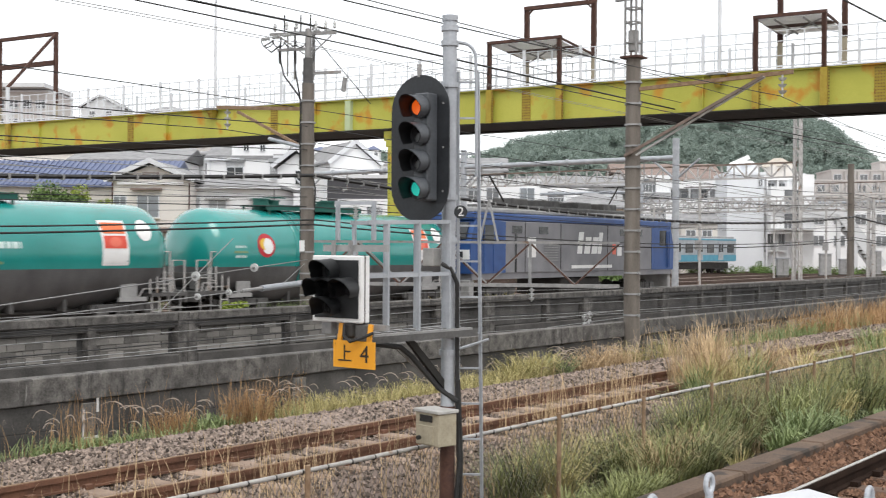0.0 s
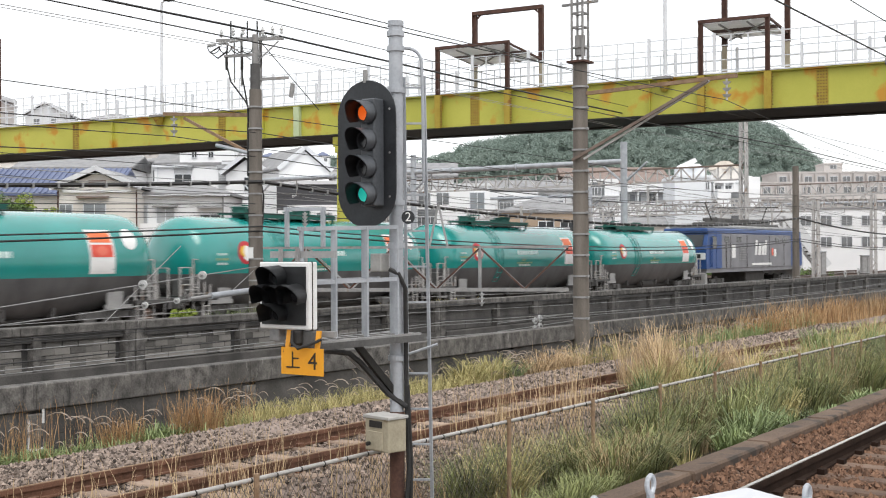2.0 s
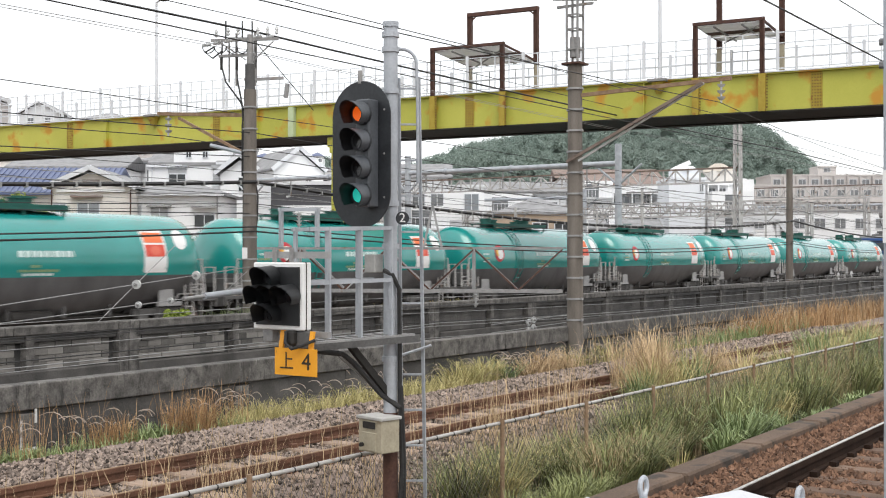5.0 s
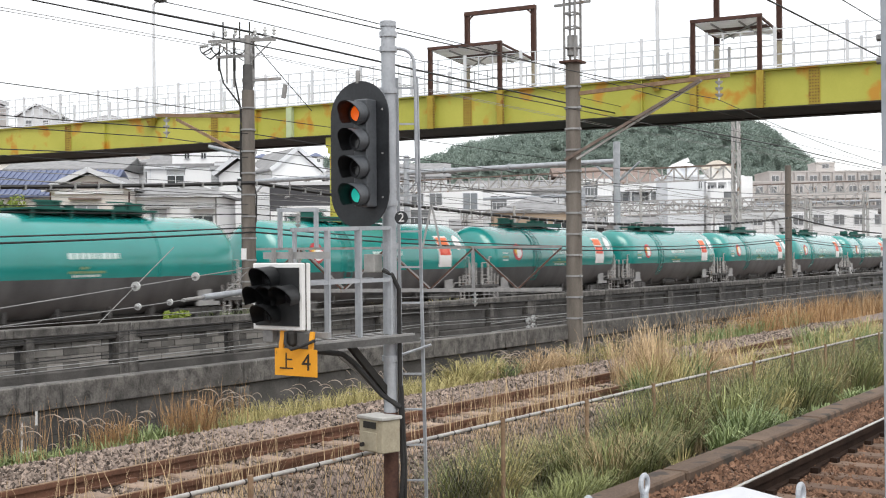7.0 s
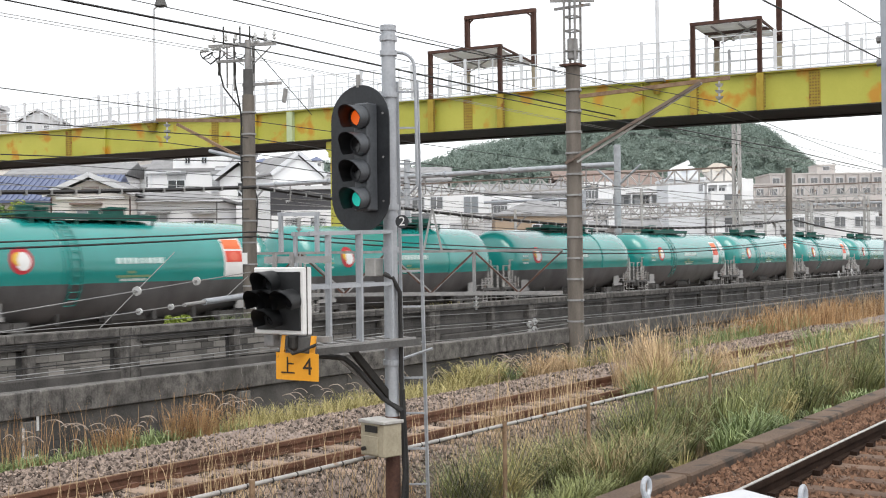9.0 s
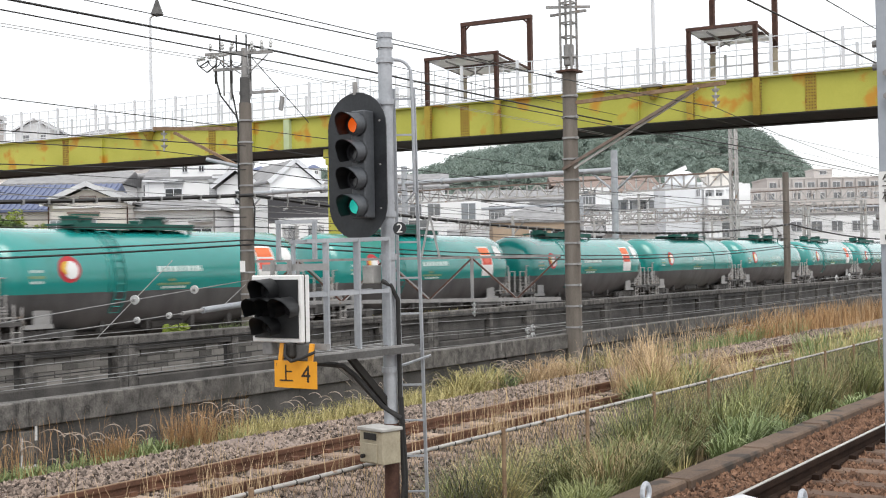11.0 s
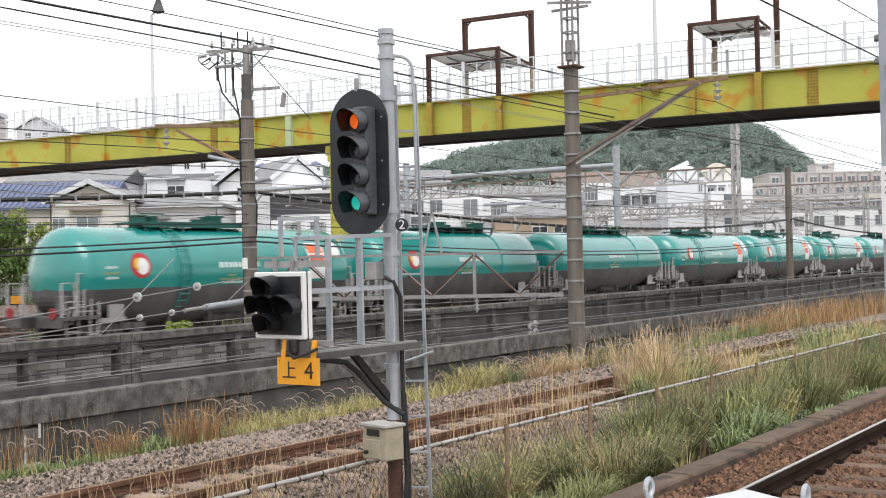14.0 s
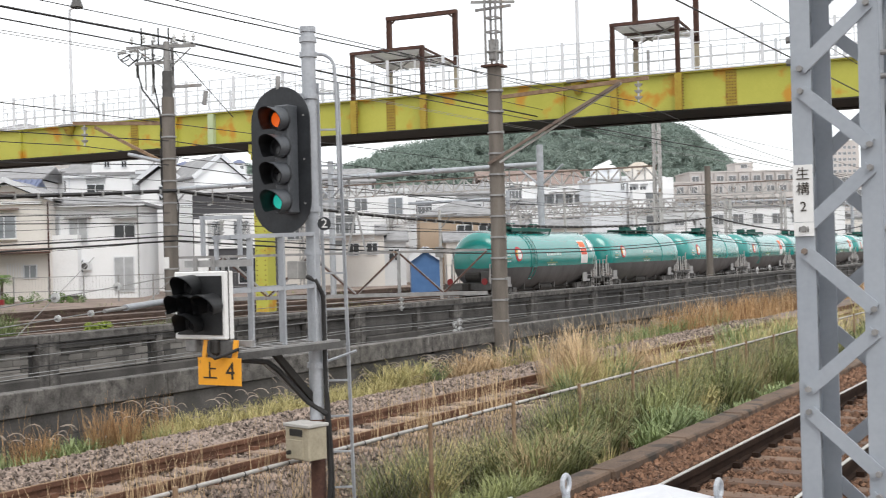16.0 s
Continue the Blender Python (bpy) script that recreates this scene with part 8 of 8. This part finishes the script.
for i in range(12):
    clump(17.2 + 0.7 * i + RNG.normal(0, 0.2), RNG.uniform(7.2, 7.9), 0.4, 170, 0.5, 1.0, (STRAW_YELLOW, GRASS_LIGHT)[i % 2], "pale grass clump behind the fence", 0.007, 0.6, 0.9)
for i in range(7):
    clump(25.6 + 0.62 * i, RNG.uniform(7.4, 7.9), 0.4, 210, 0.6, 1.5, (GRASS_LIGHT, STRAW_YELLOW)[i % 2], "tall pale arching grass clump behind the fence", 0.009, 0.55, 1.2)
for i in range(9):
    clump(27 + 1.3 * i, RNG.uniform(6.0, 7.2), 0.6, 190, 0.5, 1.0, GRASS, "dark green grass clump far along the fence", 0.011, 0.6, 1.0)
patch(900, 12, 30, 6.2, 7.9, 0.5, 1.1, STRAW_DULL, "dry stalks among the verge grass", 0.0035, 0.45, 0.4, 60, 0.2)
for i in range(16):
    x = 14.6 + 0.75 * i + RNG.normal(0, 0.12)
    clump(x, RNG.uniform(6.2, 7.3), 0.36, 300, 0.6, 1.25, GRASS, "tall rank dark green grass clump round the fence", 0.0055, 0.6, 1.0)
    clump(x + 0.35, RNG.uniform(6.5, 7.6), 0.34, 190, 0.6, 1.3, STRAW_DULL if i % 3 else STRAW_YELLOW, "tall withered grass clump round the fence", 0.0048, 0.5, 0.7)
for i in range(12):
    clump(21.0 + 1.1 * i + RNG.normal(0, 0.2), RNG.uniform(7.5, 8.3), 0.42, 190, 0.5, 1.2, (STRAW_YELLOW, STRAW, GRASS_LIGHT)[i % 3], "tall pale grass clump beside the siding", 0.0065, 0.55, 0.9)
# strip between siding and parapet
patch(5200, 13.2, 20.2, 12.75, 13.8, 0.1, 0.5, STRAW_YELLOW, "short yellow grass by the ballast", 0.005, 0.7, 1.0, 120, 0.14, power=1.0)
for x, r, n, h, m in ((20.1, 0.35, 260, 0.5, STRAW_YELLOW), (20.6, 0.3, 220, 0.55, STRAW_YELLOW), (21.1, 0.35, 280, 0.55, STRAW_YELLOW), (21.5, 0.25, 150, 0.45, GRASS_LIGHT), (22.8, 0.35, 210, 0.5, STRAW), (23.5, 0.4, 240, 0.55, STRAW), (24.3, 0.4, 230, 0.5, STRAW), (25.2, 0.4, 180, 0.5, STRAW_YELLOW), (26.6, 0.4, 150, 0.6, STRAW_YELLOW)):
    clump(x, RNG.uniform(13.15, 13.45), r, n, 0.3, h * 1.5, m, "golden dry grass mound before the parapet", 0.0065, 0.95, 1.4)
for x, y, r, n, h in ((10.95, 13.3, 0.2, 170, 0.6), (11.3, 13.35, 0.22, 220, 0.66), (12.35, 13.35, 0.2, 200, 0.8), (12.7, 13.3, 0.24, 260, 0.86), (13.05, 13.4, 0.14, 120, 0.8)):
    clump(x, y, r, n, 0.2, h, STRAW_RED, "reddish dry reed clump before the parapet", 0.0036, 0.42, 0.4)
for x, r, h in ((9.2, 0.3, 0.25), (9.8, 0.3, 0.3), (10.4, 0.25, 0.22), (11.75, 0.22, 0.42), (12.1, 0.2, 0.36)):
    clump(x, 13.35, r, 200, 0.08, h, GRASS_LIGHT, "green weed clump before the parapet", 0.007, 0.8, 1.0)
patch(1400, 8.4, 13.6, 13.0, 13.8, 0.08, 0.35, GRASS_LIGHT, "green weeds before the parapet", 0.006, 0.7, 0.9, 40, 0.16, power=1.0)
patch(220, 8.6, 14.0, 13.1, 13.8, 0.5, 0.95, STRAW_RED, "thin reddish stems before the parapet", 0.0032, 0.3, 0.3, 26, 0.12, power=1.0)
patch(160, 22, 33, 12.4, 13.8, 0.7, 1.4, STRAW, "tall bent stems before the parapet", 0.005, 0.5, 0.8, 22, 0.2, power=1.0)
# reeds across the siding
for x, y, r, n, h, m, le in ((18.1, 8.45, 0.25, 150, 0.7, GRASS_LIGHT, 0.8), (18.6, 8.5, 0.3, 170, 0.9, STRAW_YELLOW, 0.7), (19.3, 8.7, 0.3, 150, 1.1, STRAW, 0.55), (19.9, 8.9, 0.35, 160, 1.25, STRAW, 0.5), (20.4, 9.2, 0.35, 150, 1.35, STRAW, 0.45),
                             (22.9, 9.0, 0.35, 110, 1.0, STRAW, 0.5), (21.7, 10.0, 0.35, 130, 1.25, STRAW, 0.45), (20.0, 9.6, 0.35, 150, 1.3, STRAW, 0.4), (19.6, 8.4, 0.35, 150, 0.8, STRAW_YELLOW, 0.8), (23.4, 8.6, 0.35, 110, 0.85, STRAW_YELLOW, 0.6),
                             (20.6, 8.5, 0.35, 130, 0.8, GRASS_LIGHT, 0.8), (21.0, 9.6, 0.35, 150, 1.3, STRAW, 0.45), (21.4, 9.0, 0.4, 130, 1.15, STRAW_YELLOW, 0.6), (22.0, 8.8, 0.35, 120, 1.0, STRAW, 0.55), (22.6, 10.2, 0.35, 90, 1.1, STRAW, 0.45)):
    clump(x, y, r, int(n * 1.3), 0.3, h * 1.1, m, "tall straw-coloured reed clump across the siding", 0.0055, le, 0.7)
patch(220, 18.5, 24.5, 8.2, 9.2, 0.2, 0.55, STRAW_YELLOW, "dry grass beside the siding", 0.005, 0.8, 0.9, 22, 0.2, power=1.0)
patch(140, 24, 32, 11.8, 13.4, 0.5, 1.15, STRAW, "tall dry stems before the reeds", 0.005, 0.3, 0.4, 16, 0.25, power=1.0)
patch(9500, 34, 75, 11.9, 13.8, 0.1, 1.15, STRAW_RED, "tall tawny reeds along the cutting", 0.007, 0.5, 0.5, 190, 0.35, power=1.0)
patch(900, 33, 60, 11.8, 13.6, 0.6, 1.35, STRAW, "pale reed stems among the tawny reeds", 0.006, 0.35, 0.4, 60, 0.35, power=1.0)
patch(2600, 31, 75, 7.4, 8.9, 0.3, 0.95, STRAW_YELLOW, "yellow-green grass over the disused track", 0.009, 0.6, 0.9, 90, 0.35, power=1.0)
patch(2600, 30.5, 40, 12.2, 13.6, 0.2, 0.7, GRASS_LIGHT, "green grass among the reeds", 0.009, 0.5, 0.8, 40, 0.3, power=1.0)
patch(1100, 26.2, 28.3, 34.4, 35.6, 0.4, 1.1, GRASS_LIGHT, "green grass clump between the yard tracks", 0.011, 0.6, 0.8, 12, 0.3, -0.6, power=1.0)
patch(800, 20.3, 21.6, 20.75, 21.4, 0.3, 0.75, GRASS_LIGHT, "green grass behind the wall top", 0.008, 0.4, 0.5, 14, 0.25, -0.05, power=1.0)
patch(1200, 26, 32, 20.7, 21.4, 0.3, 0.6, STRAW_YELLOW, "dry grass behind the wall top", 0.01, 0.4, 0.5, 20, 0.3, -0.05, power=1.0)
patch(1500, 22, 90, 22.0, 62.0, 0.12, 0.4, GRASS, "green weeds between the yard tracks", 0.012, 0.6, 0.8, 90, 0.5, power=1.0)


def plumes(n, x0, x1, y0, y1, label):
    """Curved stems with pale seed heads."""
    v, f = [], []
    for _ in range(n):
        x, y, h = RNG.uniform(x0, x1), RNG.uniform(y0, y1), RNG.uniform(0.2, 0.65)
        a = RNG.uniform(1.6, 5.0)
        d = np.array([math.cos(a), math.sin(a), 0])
        z = ground_z(y)
        for k in range(4):
            s0, s1 = 0.55 + k * 0.14, 0.55 + (k + 1) * 0.14
            p0 = np.array([x, y, z]) + d * h * 0.55 * s0 ** 2 + np.array([0, 0, h * math.sin(s0 * 1.75)])
            p1 = np.array([x, y, z]) + d * h * 0.55 * s1 ** 2 + np.array([0, 0, h * math.sin(s1 * 1.75)])
            w = 0.011 * (1 - 0.18 * k)
            b = len(v)
            v += [tuple(p0 + (0, 0, w)), tuple(p0 - (0, 0, w)), tuple(p1 - (0, 0, w * 0.7)), tuple(p1 + (0, 0, w * 0.7))]
            f.append((b, b + 1, b + 2, b + 3))
    tagged(raw("seed_heads", v, f, PLUME), label, "grass", kind="stuff")


plumes(110, 8.6, 19, 12.9, 13.8, "pale seed heads before the parapet")
plumes(160, 20, 34, 11.8, 13.7, "pale seed heads of the reeds")


def bed(y):
    return ground_z(y) + (0.03 if 8.6 < y < 10.6 else 0.0)


def crib(y):
    return -0.14 if y > 3.7 else -0.18


stones("ballast", 60000, 4.5, 40, 7.95, 12.9, bed, STONE_GREY, 0.036, "grey-brown ballast stones of the siding", RNG)
stones("ballast", 46000, 4.0, 32, 1.7, 4.2, crib, STONE_BROWN, 0.035, "rust-brown ballast stones of the main track", RNG)
stones("gravel", 12000, 4.0, 13, 6.6, 8.2, bed, STONE_GREY, 0.034, "grey gravel under the fence", RNG)


motions()
